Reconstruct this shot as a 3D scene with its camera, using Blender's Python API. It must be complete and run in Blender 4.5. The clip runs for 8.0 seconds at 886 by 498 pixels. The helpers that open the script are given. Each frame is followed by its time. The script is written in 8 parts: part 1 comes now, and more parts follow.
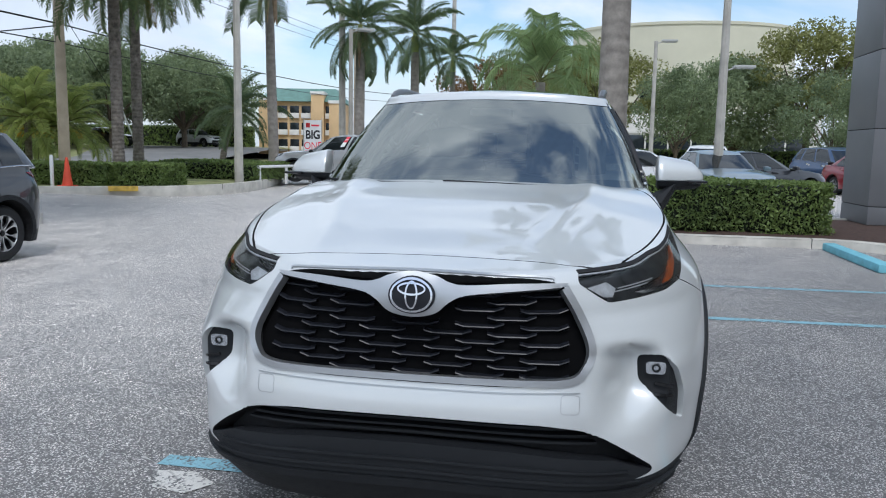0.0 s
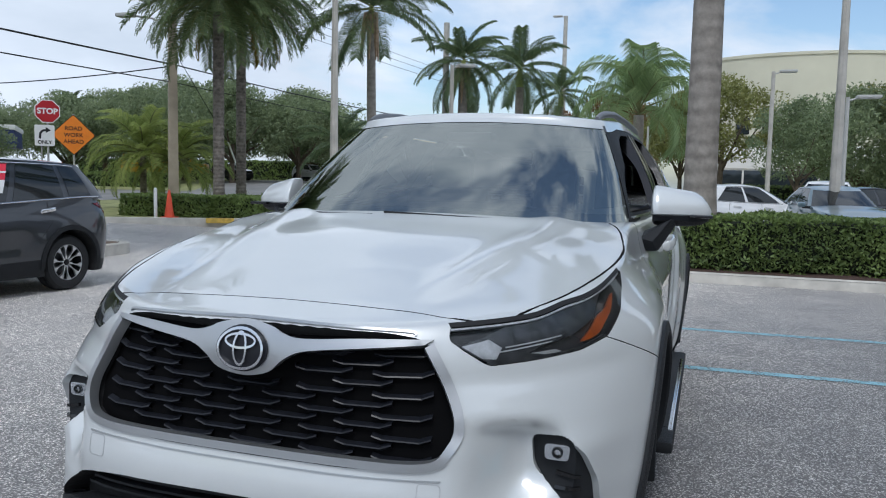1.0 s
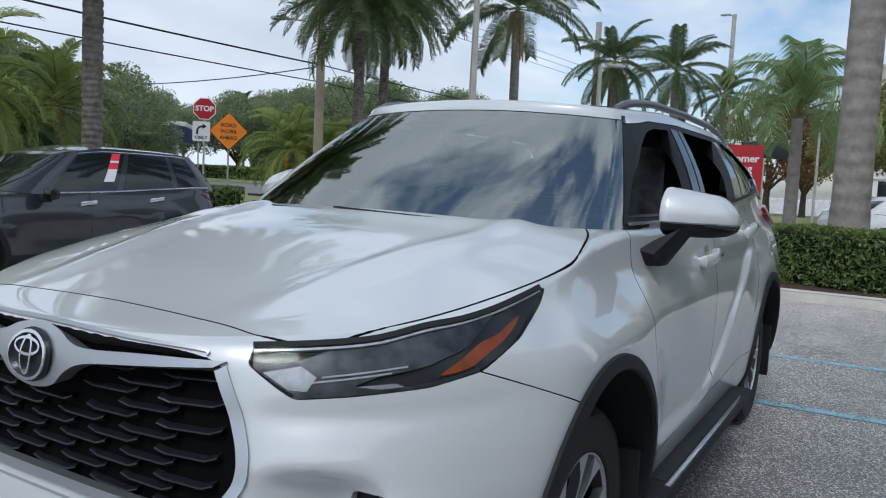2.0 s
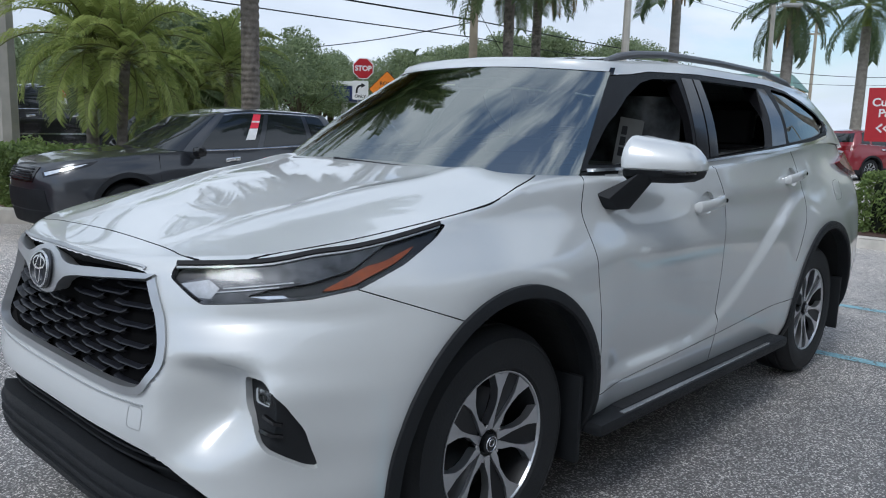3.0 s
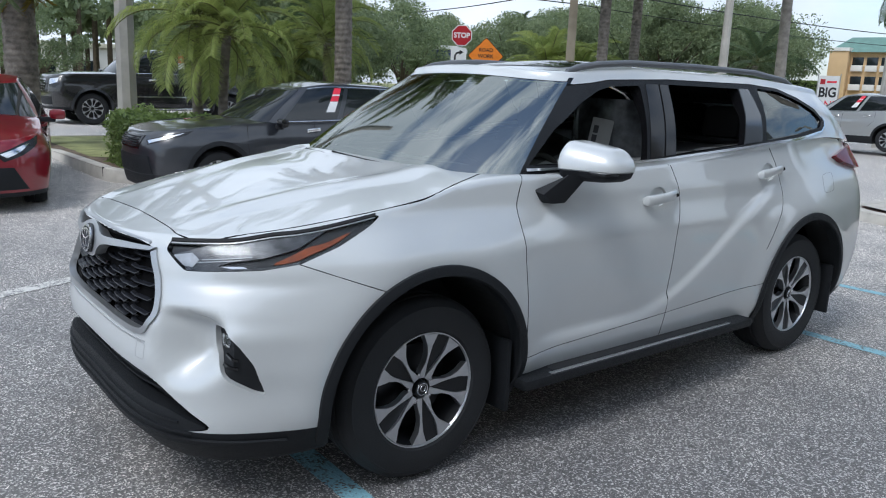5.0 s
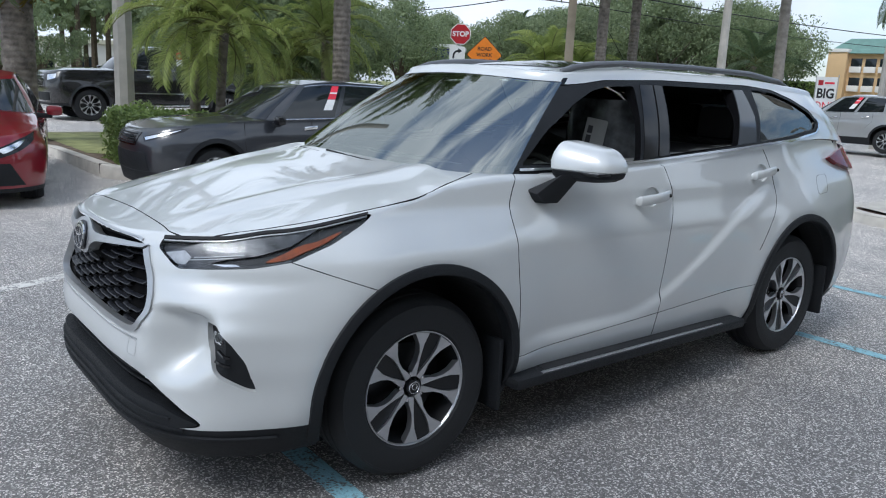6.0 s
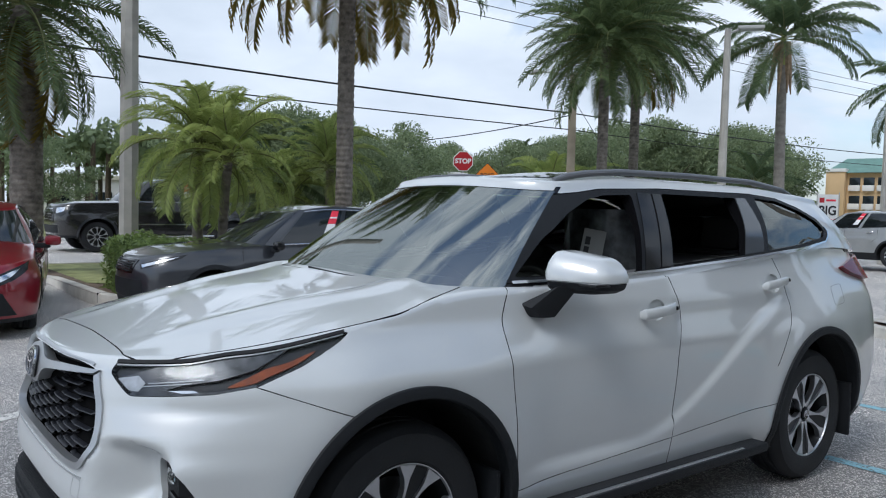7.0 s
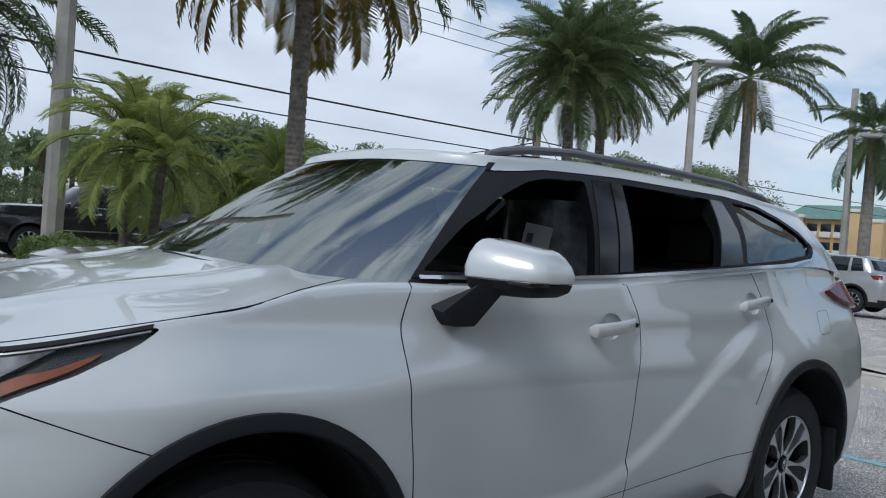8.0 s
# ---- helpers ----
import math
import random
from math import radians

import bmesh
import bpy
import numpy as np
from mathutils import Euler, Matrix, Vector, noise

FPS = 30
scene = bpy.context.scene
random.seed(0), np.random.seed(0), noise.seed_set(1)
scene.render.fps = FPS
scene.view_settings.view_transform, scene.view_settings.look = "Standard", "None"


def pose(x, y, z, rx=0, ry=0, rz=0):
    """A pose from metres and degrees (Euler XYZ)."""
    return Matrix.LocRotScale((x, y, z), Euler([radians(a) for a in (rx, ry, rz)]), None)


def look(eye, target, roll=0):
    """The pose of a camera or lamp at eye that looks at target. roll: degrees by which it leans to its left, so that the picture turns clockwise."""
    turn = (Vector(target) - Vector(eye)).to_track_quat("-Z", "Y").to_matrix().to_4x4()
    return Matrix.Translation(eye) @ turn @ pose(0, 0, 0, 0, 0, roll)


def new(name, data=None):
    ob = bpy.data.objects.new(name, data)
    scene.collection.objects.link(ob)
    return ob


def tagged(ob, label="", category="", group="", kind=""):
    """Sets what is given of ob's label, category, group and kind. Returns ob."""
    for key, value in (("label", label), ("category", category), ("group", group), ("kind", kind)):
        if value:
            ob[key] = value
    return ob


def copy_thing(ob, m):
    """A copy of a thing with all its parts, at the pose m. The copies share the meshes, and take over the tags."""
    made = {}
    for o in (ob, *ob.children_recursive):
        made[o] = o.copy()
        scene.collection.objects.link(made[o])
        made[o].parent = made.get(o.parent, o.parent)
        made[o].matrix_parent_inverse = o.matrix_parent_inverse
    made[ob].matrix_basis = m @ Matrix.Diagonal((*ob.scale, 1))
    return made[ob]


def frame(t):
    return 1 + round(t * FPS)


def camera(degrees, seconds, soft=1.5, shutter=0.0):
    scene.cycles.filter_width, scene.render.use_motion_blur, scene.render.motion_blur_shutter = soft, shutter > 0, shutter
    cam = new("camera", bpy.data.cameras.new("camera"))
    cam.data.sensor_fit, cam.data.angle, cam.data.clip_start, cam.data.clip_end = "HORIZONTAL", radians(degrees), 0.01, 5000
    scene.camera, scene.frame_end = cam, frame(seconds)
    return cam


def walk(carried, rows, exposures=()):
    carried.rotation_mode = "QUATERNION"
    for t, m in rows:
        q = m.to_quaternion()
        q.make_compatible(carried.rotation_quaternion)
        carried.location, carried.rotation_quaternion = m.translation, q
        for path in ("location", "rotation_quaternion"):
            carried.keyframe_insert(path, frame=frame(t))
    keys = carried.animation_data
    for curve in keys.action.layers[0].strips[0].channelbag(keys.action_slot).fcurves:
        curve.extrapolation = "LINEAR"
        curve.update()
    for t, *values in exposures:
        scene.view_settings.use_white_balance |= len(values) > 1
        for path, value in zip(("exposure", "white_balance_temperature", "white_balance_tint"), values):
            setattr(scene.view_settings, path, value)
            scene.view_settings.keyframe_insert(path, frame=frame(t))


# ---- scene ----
cam = camera(59.6, 8.0, soft=1.1)
PATH = [
    (0, (0.497, -3.236, 1.358), (0.145, -1.284, 1.102), 1.0),
    (0.5, (0.779, -2.93, 1.324), (0.281, -1.006, 1.099), 2.1),
    (1, (1.071, -2.617, 1.338), (0.428, -0.731, 1.167), 1.2),
    (1.5, (1.276, -2.252, 1.304), (0.477, -0.425, 1.154), 1.9),
    (1.7, (1.376, -2.112, 1.332), (0.498, -0.322, 1.178), 2.5),
    (2.8, (2.158, -1.776, 1.326), (0.856, -0.284, 1.043), 1.8),
    (3, (2.317, -1.801, 1.353), (0.968, -0.357, 1.042), 1.7),
    (3.5, (2.589, -1.816, 1.418), (1.153, -0.472, 1.055), 1.8),
    (4, (2.902, -1.764, 1.495), (1.412, -0.486, 1.112), 1.8),
    (4.5, (3.074, -1.754, 1.55), (1.558, -0.512, 1.153), 2.0),
    (5, (3.147, -1.76, 1.56), (1.623, -0.534, 1.143), 2.4),
    (6.5, (3.169, -1.72, 1.567), (1.649, -0.488, 1.15), 2.9),
    (7, (3.037, -1.531, 1.496), (1.462, -0.302, 1.395), 1.5),
    (7.5, (2.813, -1.226, 1.408), (1.25, 0.021, 1.393), 1.1),
    (8, (2.566, -0.861, 1.326), (1.047, 0.44, 1.305), 4.2),
]
walk(cam, [(t, look(eye, target, roll)) for t, eye, target, roll in PATH],
     [(t, e + 0.19, 5800, 8) for t, e in ((0.0, 0.24), (1.0, 0.10), (1.7, 0.0), (2.8, 0.1), (4.0, 0.3), (5.2, 0.35), (6.5, 0.35), (7.0, 0.14), (7.5, -0.04), (8.0, -0.12))])

# ---- world and sun: bright, mostly clouded sky ----
SUN_EL, SUN_AZ = radians(55), radians(168)
world = bpy.data.worlds.new("sky")
scene.world = world
world.use_nodes = True
wn, wl = world.node_tree.nodes, world.node_tree.links
wn.clear()
w_out = wn.new("ShaderNodeOutputWorld")
w_bg = wn.new("ShaderNodeBackground")
w_sky = wn.new("ShaderNodeTexSky")
w_sky.sky_type = "NISHITA"
w_sky.sun_disc = False
w_sky.sun_elevation, w_sky.sun_rotation = SUN_EL, SUN_AZ
w_sky.air_density, w_sky.dust_density, w_sky.ozone_density = 1.0, 1.5, 1.0
w_co = wn.new("ShaderNodeTexCoord")
w_map = wn.new("ShaderNodeMapping")
w_map.inputs["Scale"].default_value = (1.0, 1.0, 2.6)
w_map.inputs["Location"].default_value = (0.35, 0.1, 0.0)
w_n1 = wn.new("ShaderNodeTexNoise")
w_n1.inputs["Scale"].default_value, w_n1.inputs["Detail"].default_value = 2.3, 9.0
w_n1.inputs["Roughness"].default_value, w_n1.inputs["Distortion"].default_value = 0.55, 0.25
w_ramp = wn.new("ShaderNodeValToRGB")
w_ramp.color_ramp.elements[0].position, w_ramp.color_ramp.elements[1].position = 0.43, 0.57
w_n2 = wn.new("ShaderNodeTexNoise")
w_n2.inputs["Scale"].default_value, w_n2.inputs["Detail"].default_value = 3.4, 6.0
w_cl = wn.new("ShaderNodeValToRGB")
w_cl.color_ramp.elements[0].position, w_cl.color_ramp.elements[1].position = 0.30, 0.68
w_cl.color_ramp.elements[0].color = (4.6, 4.95, 5.4, 1)
w_cl.color_ramp.elements[1].color = (6.8, 7.0, 7.35, 1)
w_gain = wn.new("ShaderNodeMix")
w_gain.data_type = "RGBA"
w_gain.blend_type = "MULTIPLY"
w_gain.inputs[0].default_value = 1.0
w_gain.inputs[7].default_value = (1.15, 1.12, 1.06, 1)
w_mix = wn.new("ShaderNodeMix")
w_mix.data_type = "RGBA"
wl.new(w_co.outputs["Generated"], w_map.inputs["Vector"])
wl.new(w_map.outputs["Vector"], w_n1.inputs["Vector"])
wl.new(w_map.outputs["Vector"], w_n2.inputs["Vector"])
# clouds bank up to both sides and break up overhead
w_sep = wn.new("ShaderNodeSeparateXYZ")
w_side = wn.new("ShaderNodeMath")
w_side.operation = "ABSOLUTE"
w_bank = wn.new("ShaderNodeMath")
w_bank.operation = "MULTIPLY_ADD"
w_bank.inputs[1].default_value = 0.18
w_lift = wn.new("ShaderNodeMath")
w_lift.operation = "MULTIPLY_ADD"
w_lift.inputs[1].default_value = -0.08
wl.new(w_co.outputs["Generated"], w_sep.inputs[0])
wl.new(w_sep.outputs["X"], w_side.inputs[0])
wl.new(w_side.outputs[0], w_bank.inputs[0])
wl.new(w_n1.outputs["Fac"], w_bank.inputs[2])
wl.new(w_sep.outputs["Z"], w_lift.inputs[0])
wl.new(w_bank.outputs[0], w_lift.inputs[2])
wl.new(w_lift.outputs[0], w_ramp.inputs["Fac"])
wl.new(w_n2.outputs["Fac"], w_cl.inputs["Fac"])
wl.new(w_sky.outputs["Color"], w_gain.inputs[6])
wl.new(w_ramp.outputs["Color"], w_mix.inputs[0])
wl.new(w_gain.outputs[2], w_mix.inputs[6])
wl.new(w_cl.outputs["Color"], w_mix.inputs[7])
wl.new(w_mix.outputs[2], w_bg.inputs["Color"])
w_bg.inputs["Strength"].default_value = 0.112
wl.new(w_bg.outputs["Background"], w_out.inputs["Surface"])

sun_data = bpy.data.lights.new("sun", "SUN")
sun_data.energy, sun_data.angle, sun_data.color = 1.1, radians(20), (1.0, 0.96, 0.9)
sun = new("sun", sun_data)
sun.matrix_world = look((0, 0, 30), (0 - 30 * math.cos(SUN_EL) * math.sin(SUN_AZ) / math.sin(SUN_EL), 0 - 30 * math.cos(SUN_EL) * math.cos(SUN_AZ) / math.sin(SUN_EL), 0))

# ---- materials ----
def mat_new(name):
    m = bpy.data.materials.new(name)
    m.use_nodes = True
    nt = m.node_tree
    return m, nt, nt.nodes["Principled BSDF"]


def node(nt, kind, **sets):
    n = nt.nodes.new(kind)
    for k, v in sets.items():
        n.inputs[k.replace("_", " ")].default_value = v
    return n


def ramp(nt, fac, stops):
    r = nt.nodes.new("ShaderNodeValToRGB")
    els = r.color_ramp.elements
    while len(els) < len(stops):
        els.new(0.5)
    for e, (p, c) in zip(els, stops):
        e.position, e.color = p, (*c, 1)
    nt.links.new(fac, r.inputs["Fac"])
    return r.outputs["Color"]


def coords(nt, world_space=False):
    if world_space:
        return nt.nodes.new("ShaderNodeNewGeometry").outputs["Position"]
    return nt.nodes.new("ShaderNodeTexCoord").outputs["Object"]


def noise_fac(nt, vec, scale, detail=4.0, rough=0.55):
    n = node(nt, "ShaderNodeTexNoise", Scale=scale, Detail=detail, Roughness=rough)
    nt.links.new(vec, n.inputs["Vector"])
    return n.outputs["Fac"]


def bump_to(nt, b, height, strength, dist):
    bp = node(nt, "ShaderNodeBump", Strength=strength, Distance=dist)
    nt.links.new(height, bp.inputs["Height"])
    nt.links.new(bp.outputs["Normal"], b.inputs["Normal"])


def mixed(nt, a, b, fac, mode="MIX"):
    m = nt.nodes.new("ShaderNodeMix")
    m.data_type, m.blend_type = "RGBA", mode
    for sock, v in ((m.inputs[0], fac), (m.inputs[6], a), (m.inputs[7], b)):
        if isinstance(v, (int, float)):
            sock.default_value = v
        elif isinstance(v, tuple):
            sock.default_value = (*v, 1)
        else:
            nt.links.new(v, sock)
    return m.outputs[2]


def simple(name, color, rough=0.5, metal=0.0, vary=0.12, scale=6.0, bump=0.0, bscale=60.0, coat=0.0, world_space=False, spec=0.5):
    """A plain surface with uneven tone and fine relief."""
    m, nt, b = mat_new(name)
    co = coords(nt, world_space)
    f1 = noise_fac(nt, co, scale, 5)
    lo = tuple(c * (1 - vary) for c in color)
    hi = tuple(min(1, c * (1 + vary)) for c in color)
    nt.links.new(ramp(nt, f1, [(0.3, lo), (0.7, hi)]), b.inputs["Base Color"])
    b.inputs["Roughness"].default_value, b.inputs["Metallic"].default_value = rough, metal
    b.inputs["Specular IOR Level"].default_value = spec
    b.inputs["Coat Weight"].default_value, b.inputs["Coat Roughness"].default_value = coat, 0.04
    if bump:
        bump_to(nt, b, noise_fac(nt, co, bscale, 4), bump, 0.01)
    return m


def paint(name, color, rough=0.32, metal=0.0, flake=0.06, coat_ior=1.5):
    """Car paint: a fine-flaked base under clear coat."""
    m, nt, b = mat_new(name)
    co = coords(nt)
    v = node(nt, "ShaderNodeTexNoise", Scale=900.0, Detail=1.0)
    nt.links.new(co, v.inputs["Vector"])
    lo = tuple(c * (1 - flake) for c in color)
    hi = tuple(min(1, c * (1 + flake)) for c in color)
    dust = noise_fac(nt, co, 2.2, 5)
    c1 = ramp(nt, v.outputs["Fac"], [(0.3, lo), (0.7, hi)])
    nt.links.new(mixed(nt, c1, tuple(c * 0.94 + 0.01 for c in color), ramp(nt, dust, [(0.45, (0, 0, 0)), (0.75, (1, 1, 1))])), b.inputs["Base Color"])
    b.inputs["Roughness"].default_value, b.inputs["Metallic"].default_value = rough, metal
    b.inputs["Coat Weight"].default_value, b.inputs["Coat Roughness"].default_value = 1.0, 0.02
    b.inputs["Coat IOR"].default_value = coat_ior
    return m


def glass(name, tint, gloss=1.5):
    """Thin pane: tinted see-through plus mirror gloss by Fresnel."""
    m = bpy.data.materials.new(name)
    m.use_nodes = True
    nt = m.node_tree
    nt.nodes.clear()
    out = nt.nodes.new("ShaderNodeOutputMaterial")
    tr = nt.nodes.new("ShaderNodeBsdfTransparent")
    tr.inputs["Color"].default_value = (*tint, 1)
    gl = nt.nodes.new("ShaderNodeBsdfGlossy")
    gl.inputs["Roughness"].default_value = 0.01
    gl.inputs["Color"].default_value = (0.97, 1.0, 0.94, 1)
    fr = nt.nodes.new("ShaderNodeFresnel")
    fr.inputs["IOR"].default_value = gloss
    mx = nt.nodes.new("ShaderNodeMixShader")
    nt.links.new(fr.outputs["Fac"], mx.inputs[0])
    nt.links.new(tr.outputs[0], mx.inputs[1])
    nt.links.new(gl.outputs[0], mx.inputs[2])
    nt.links.new(mx.outputs[0], out.inputs["Surface"])
    return m


def leafy(name, dark, light, rough=0.5, trans=0.38):
    m, nt, b = mat_new(name)
    co = coords(nt, True)
    g = nt.nodes.new("ShaderNodeNewGeometry").outputs["Random Per Island"]
    big = noise_fac(nt, co, 1.1, 3)
    c = mixed(nt, ramp(nt, g, [(0.0, dark), (1.0, light)]), ramp(nt, big, [(0.3, dark), (0.7, light)]), 0.45)
    nt.links.new(c, b.inputs["Base Color"])
    b.inputs["Roughness"].default_value = rough
    b.inputs["Specular IOR Level"].default_value = 0.35
    tl = nt.nodes.new("ShaderNodeBsdfTranslucent")
    nt.links.new(c, tl.inputs["Color"])
    mx = nt.nodes.new("ShaderNodeMixShader")
    mx.inputs[0].default_value = trans
    nt.links.new(b.outputs[0], mx.inputs[1])
    nt.links.new(tl.outputs[0], mx.inputs[2])
    nt.links.new(mx.outputs[0], nt.nodes["Material Output"].inputs["Surface"])
    return m


def asphalt_mat():
    m, nt, b = mat_new("asphalt")
    co = coords(nt, True)
    v = node(nt, "ShaderNodeTexVoronoi", Scale=165.0)
    nt.links.new(co, v.inputs["Vector"])
    v2 = node(nt, "ShaderNodeTexVoronoi", Scale=310.0)
    nt.links.new(co, v2.inputs["Vector"])
    stone = ramp(nt, v.outputs["Color"], [(0.0, (0.035, 0.035, 0.035)), (0.38, (0.09, 0.088, 0.087)), (0.66, (0.20, 0.195, 0.188)), (0.80, (0.95, 0.93, 0.9))])
    grit = ramp(nt, v2.outputs["Color"], [(0.0, (0.09, 0.09, 0.09)), (1.0, (0.45, 0.44, 0.425))])
    fine = mixed(nt, stone, grit, 0.28)
    big = noise_fac(nt, co, 0.35, 6, 0.6)
    mid = noise_fac(nt, co, 2.4, 6, 0.65)
    c = mixed(nt, fine, ramp(nt, big, [(0.3, (0.72, 0.72, 0.73)), (0.7, (1.12, 1.1, 1.08))]), 1.0, "MULTIPLY")
    c = mixed(nt, c, ramp(nt, mid, [(0.32, (0.82, 0.82, 0.83)), (0.62, (1.08, 1.07, 1.06))]), 1.0, "MULTIPLY")
    # drive aisle: its stronger light is put into the base colour as a pale gradient
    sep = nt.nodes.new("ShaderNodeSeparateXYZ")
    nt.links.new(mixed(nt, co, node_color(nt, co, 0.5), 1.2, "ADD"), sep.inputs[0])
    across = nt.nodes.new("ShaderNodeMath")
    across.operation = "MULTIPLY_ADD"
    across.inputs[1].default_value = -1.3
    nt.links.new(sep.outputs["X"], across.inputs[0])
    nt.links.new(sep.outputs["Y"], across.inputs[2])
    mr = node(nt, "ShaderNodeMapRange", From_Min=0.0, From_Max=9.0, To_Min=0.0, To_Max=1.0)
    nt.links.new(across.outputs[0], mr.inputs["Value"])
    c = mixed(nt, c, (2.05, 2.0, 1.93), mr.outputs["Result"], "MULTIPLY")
    # hairline cracks
    cr = nt.nodes.new("ShaderNodeTexVoronoi")
    cr.feature = "DISTANCE_TO_EDGE"
    cr.inputs["Scale"].default_value = 0.42
    warp = mixed(nt, co, node_color(nt, co, 1.6), 0.16, "ADD")
    nt.links.new(warp, cr.inputs["Vector"])
    mask = ramp(nt, cr.outputs["Distance"], [(0.0, (0.4, 0.4, 0.4)), (0.004, (1, 1, 1))])
    c = mixed(nt, c, mask, ramp(nt, noise_fac(nt, co, 0.5, 3), [(0.45, (0, 0, 0)), (0.7, (0.6, 0.6, 0.6))]), "MULTIPLY")
    nt.links.new(c, b.inputs["Base Color"])
    b.inputs["Roughness"].default_value = 0.62
    b.inputs["Specular IOR Level"].default_value = 0.5
    bump_to(nt, b, v.outputs["Distance"], 0.45, 0.005)
    return m


def node_color(nt, vec, scale):
    n = node(nt, "ShaderNodeTexNoise", Scale=scale, Detail=3.0)
    nt.links.new(vec, n.inputs["Vector"])
    return n.outputs["Color"]


def marking(name, color, worn=0.5):
    """Road paint, worn through to the stones."""
    m, nt, b = mat_new(name)
    co = coords(nt, True)
    v = node(nt, "ShaderNodeTexVoronoi", Scale=95.0)
    nt.links.new(co, v.inputs["Vector"])
    wear = mixed(nt, noise_fac(nt, co, 5.0, 7, 0.7), v.outputs["Color"], 0.35)
    mask = ramp(nt, wear, [(worn - 0.07, (0, 0, 0)), (worn + 0.04, (1, 1, 1))])
    nt.links.new(mixed(nt, color, (0.13, 0.13, 0.128), mask), b.inputs["Base Color"])
    b.inputs["Roughness"].default_value = 0.75
    bump_to(nt, b, v.outputs["Distance"], 0.4, 0.006)
    return m


def bark_mat(name, lo, hi, ring):
    """Trunk with horizontal leaf-scar rings."""
    m, nt, b = mat_new(name)
    co = coords(nt)
    wv = nt.nodes.new("ShaderNodeTexWave")
    wv.bands_direction = "Z"
    for k, val in (("Scale", ring), ("Distortion", 2.5), ("Detail", 3.0), ("Detail Scale", 2.0)):
        wv.inputs[k].default_value = val
    nt.links.new(co, wv.inputs["Vector"])
    n = noise_fac(nt, co, 7, 6, 0.65)
    c = mixed(nt, ramp(nt, wv.outputs["Fac"], [(0.0, lo), (1.0, hi)]), ramp(nt, n, [(0.3, lo), (0.7, hi)]), 0.88)
    nt.links.new(c, b.inputs["Base Color"])
    b.inputs["Roughness"].default_value = 0.9
    bump_to(nt, b, wv.outputs["Fac"], 0.5, 0.02)
    return m


M = {}
M["white_paint"] = paint("pearl_white_paint", (0.615, 0.635, 0.635), 0.32, 0.12, 0.035, 1.8)
M["grey_paint"] = paint("dark_grey_paint", (0.027, 0.03, 0.037), 0.3, 0.3)
M["black_paint"] = paint("black_paint", (0.008, 0.008, 0.009), 0.25)
M["red_paint"] = paint("red_paint", (0.21, 0.005, 0.014), 0.28, 0.1)
M["silver_paint"] = paint("silver_paint", (0.42, 0.43, 0.44), 0.3, 0.5)
M["teal_paint"] = paint("teal_grey_paint", (0.12, 0.18, 0.21), 0.3, 0.3)
M["blue_paint"] = paint("blue_paint", (0.03, 0.07, 0.16), 0.3, 0.2)
M["plain_white_paint"] = paint("white_paint", (0.75, 0.75, 0.75), 0.3)
M["yellow_paint"] = simple("yellow_bus_paint", (0.75, 0.36, 0.02), 0.4)
M["black_plastic"] = simple("grained_black_plastic", (0.012, 0.0135, 0.016), 0.58, bump=0.25, bscale=900, spec=0.3)
M["gloss_black"] = simple("gloss_black_trim", (0.006, 0.006, 0.007), 0.12, vary=0.05)
M["grille_black"] = simple("satin_black_grille", (0.011, 0.012, 0.016), 0.34, vary=0.1, spec=0.32)
M["void_black"] = simple("matt_black_mesh", (0.004, 0.004, 0.0045), 0.95, spec=0.08)
M["seam"] = simple("dark_gap", (0.01, 0.01, 0.011), 0.8)
M["dark_void"] = simple("dark_wheel_well", (0.012, 0.012, 0.013), 0.9, bump=0.3)
M["chrome"] = simple("satin_chrome", (0.72, 0.73, 0.75), 0.16, 1.0, 0.03)
M["satin_silver"] = simple("satin_silver_trim", (0.47, 0.48, 0.49), 0.38, 0.85, 0.04)
M["rail_grey"] = simple("dark_silver_rail", (0.20, 0.205, 0.215), 0.4, 0.6, 0.05)
M["alloy"] = simple("machined_alloy", (0.62, 0.63, 0.65), 0.28, 0.9, 0.05, 30)
M["alloy_dark"] = simple("dark_grey_alloy", (0.012, 0.013, 0.015), 0.38, 0.2, 0.08)
M["rubber"] = simple("tyre_rubber", (0.014, 0.015, 0.017), 0.7, bump=0.2, bscale=120)
M["ws_glass"] = glass("windscreen_glass", (0.55, 0.64, 0.58), 3.9)
M["dark_glass"] = glass("privacy_glass", (0.045, 0.05, 0.06), 2.3)
M["far_glass"] = glass("tinted_side_glass", (0.28, 0.31, 0.30), 1.5)
# opaque grey stands in for the sky mirrored in this strip
M["strip_glass"] = simple("grey_window_strip", (0.06, 0.068, 0.078), 0.08, vary=0.05, spec=0.9)
M["lens"] = glass("clear_lamp_lens", (0.93, 0.94, 0.95), 1.28)
M["car_glass"] = simple("dark_car_window", (0.012, 0.015, 0.017), 0.04, vary=0.1, spec=0.7)
M["reflector"] = simple("lamp_reflector", (0.75, 0.77, 0.8), 0.12, 0.9, 0.08, 40)
M["lamp_bezel"] = simple("lamp_bezel_dark", (0.02, 0.021, 0.024), 0.25)
M["lamp_clear"] = simple("frosted_clear_plastic", (0.46, 0.475, 0.50), 0.3, 0.3, 0.25, 40)
M["lamp_grey"] = simple("grey_lamp_reflector", (0.085, 0.088, 0.094), 0.32, 0.9, 0.5, 26)
M["amber"] = simple("amber_reflector", (0.26, 0.052, 0.005), 0.3, vary=0.4, scale=40)
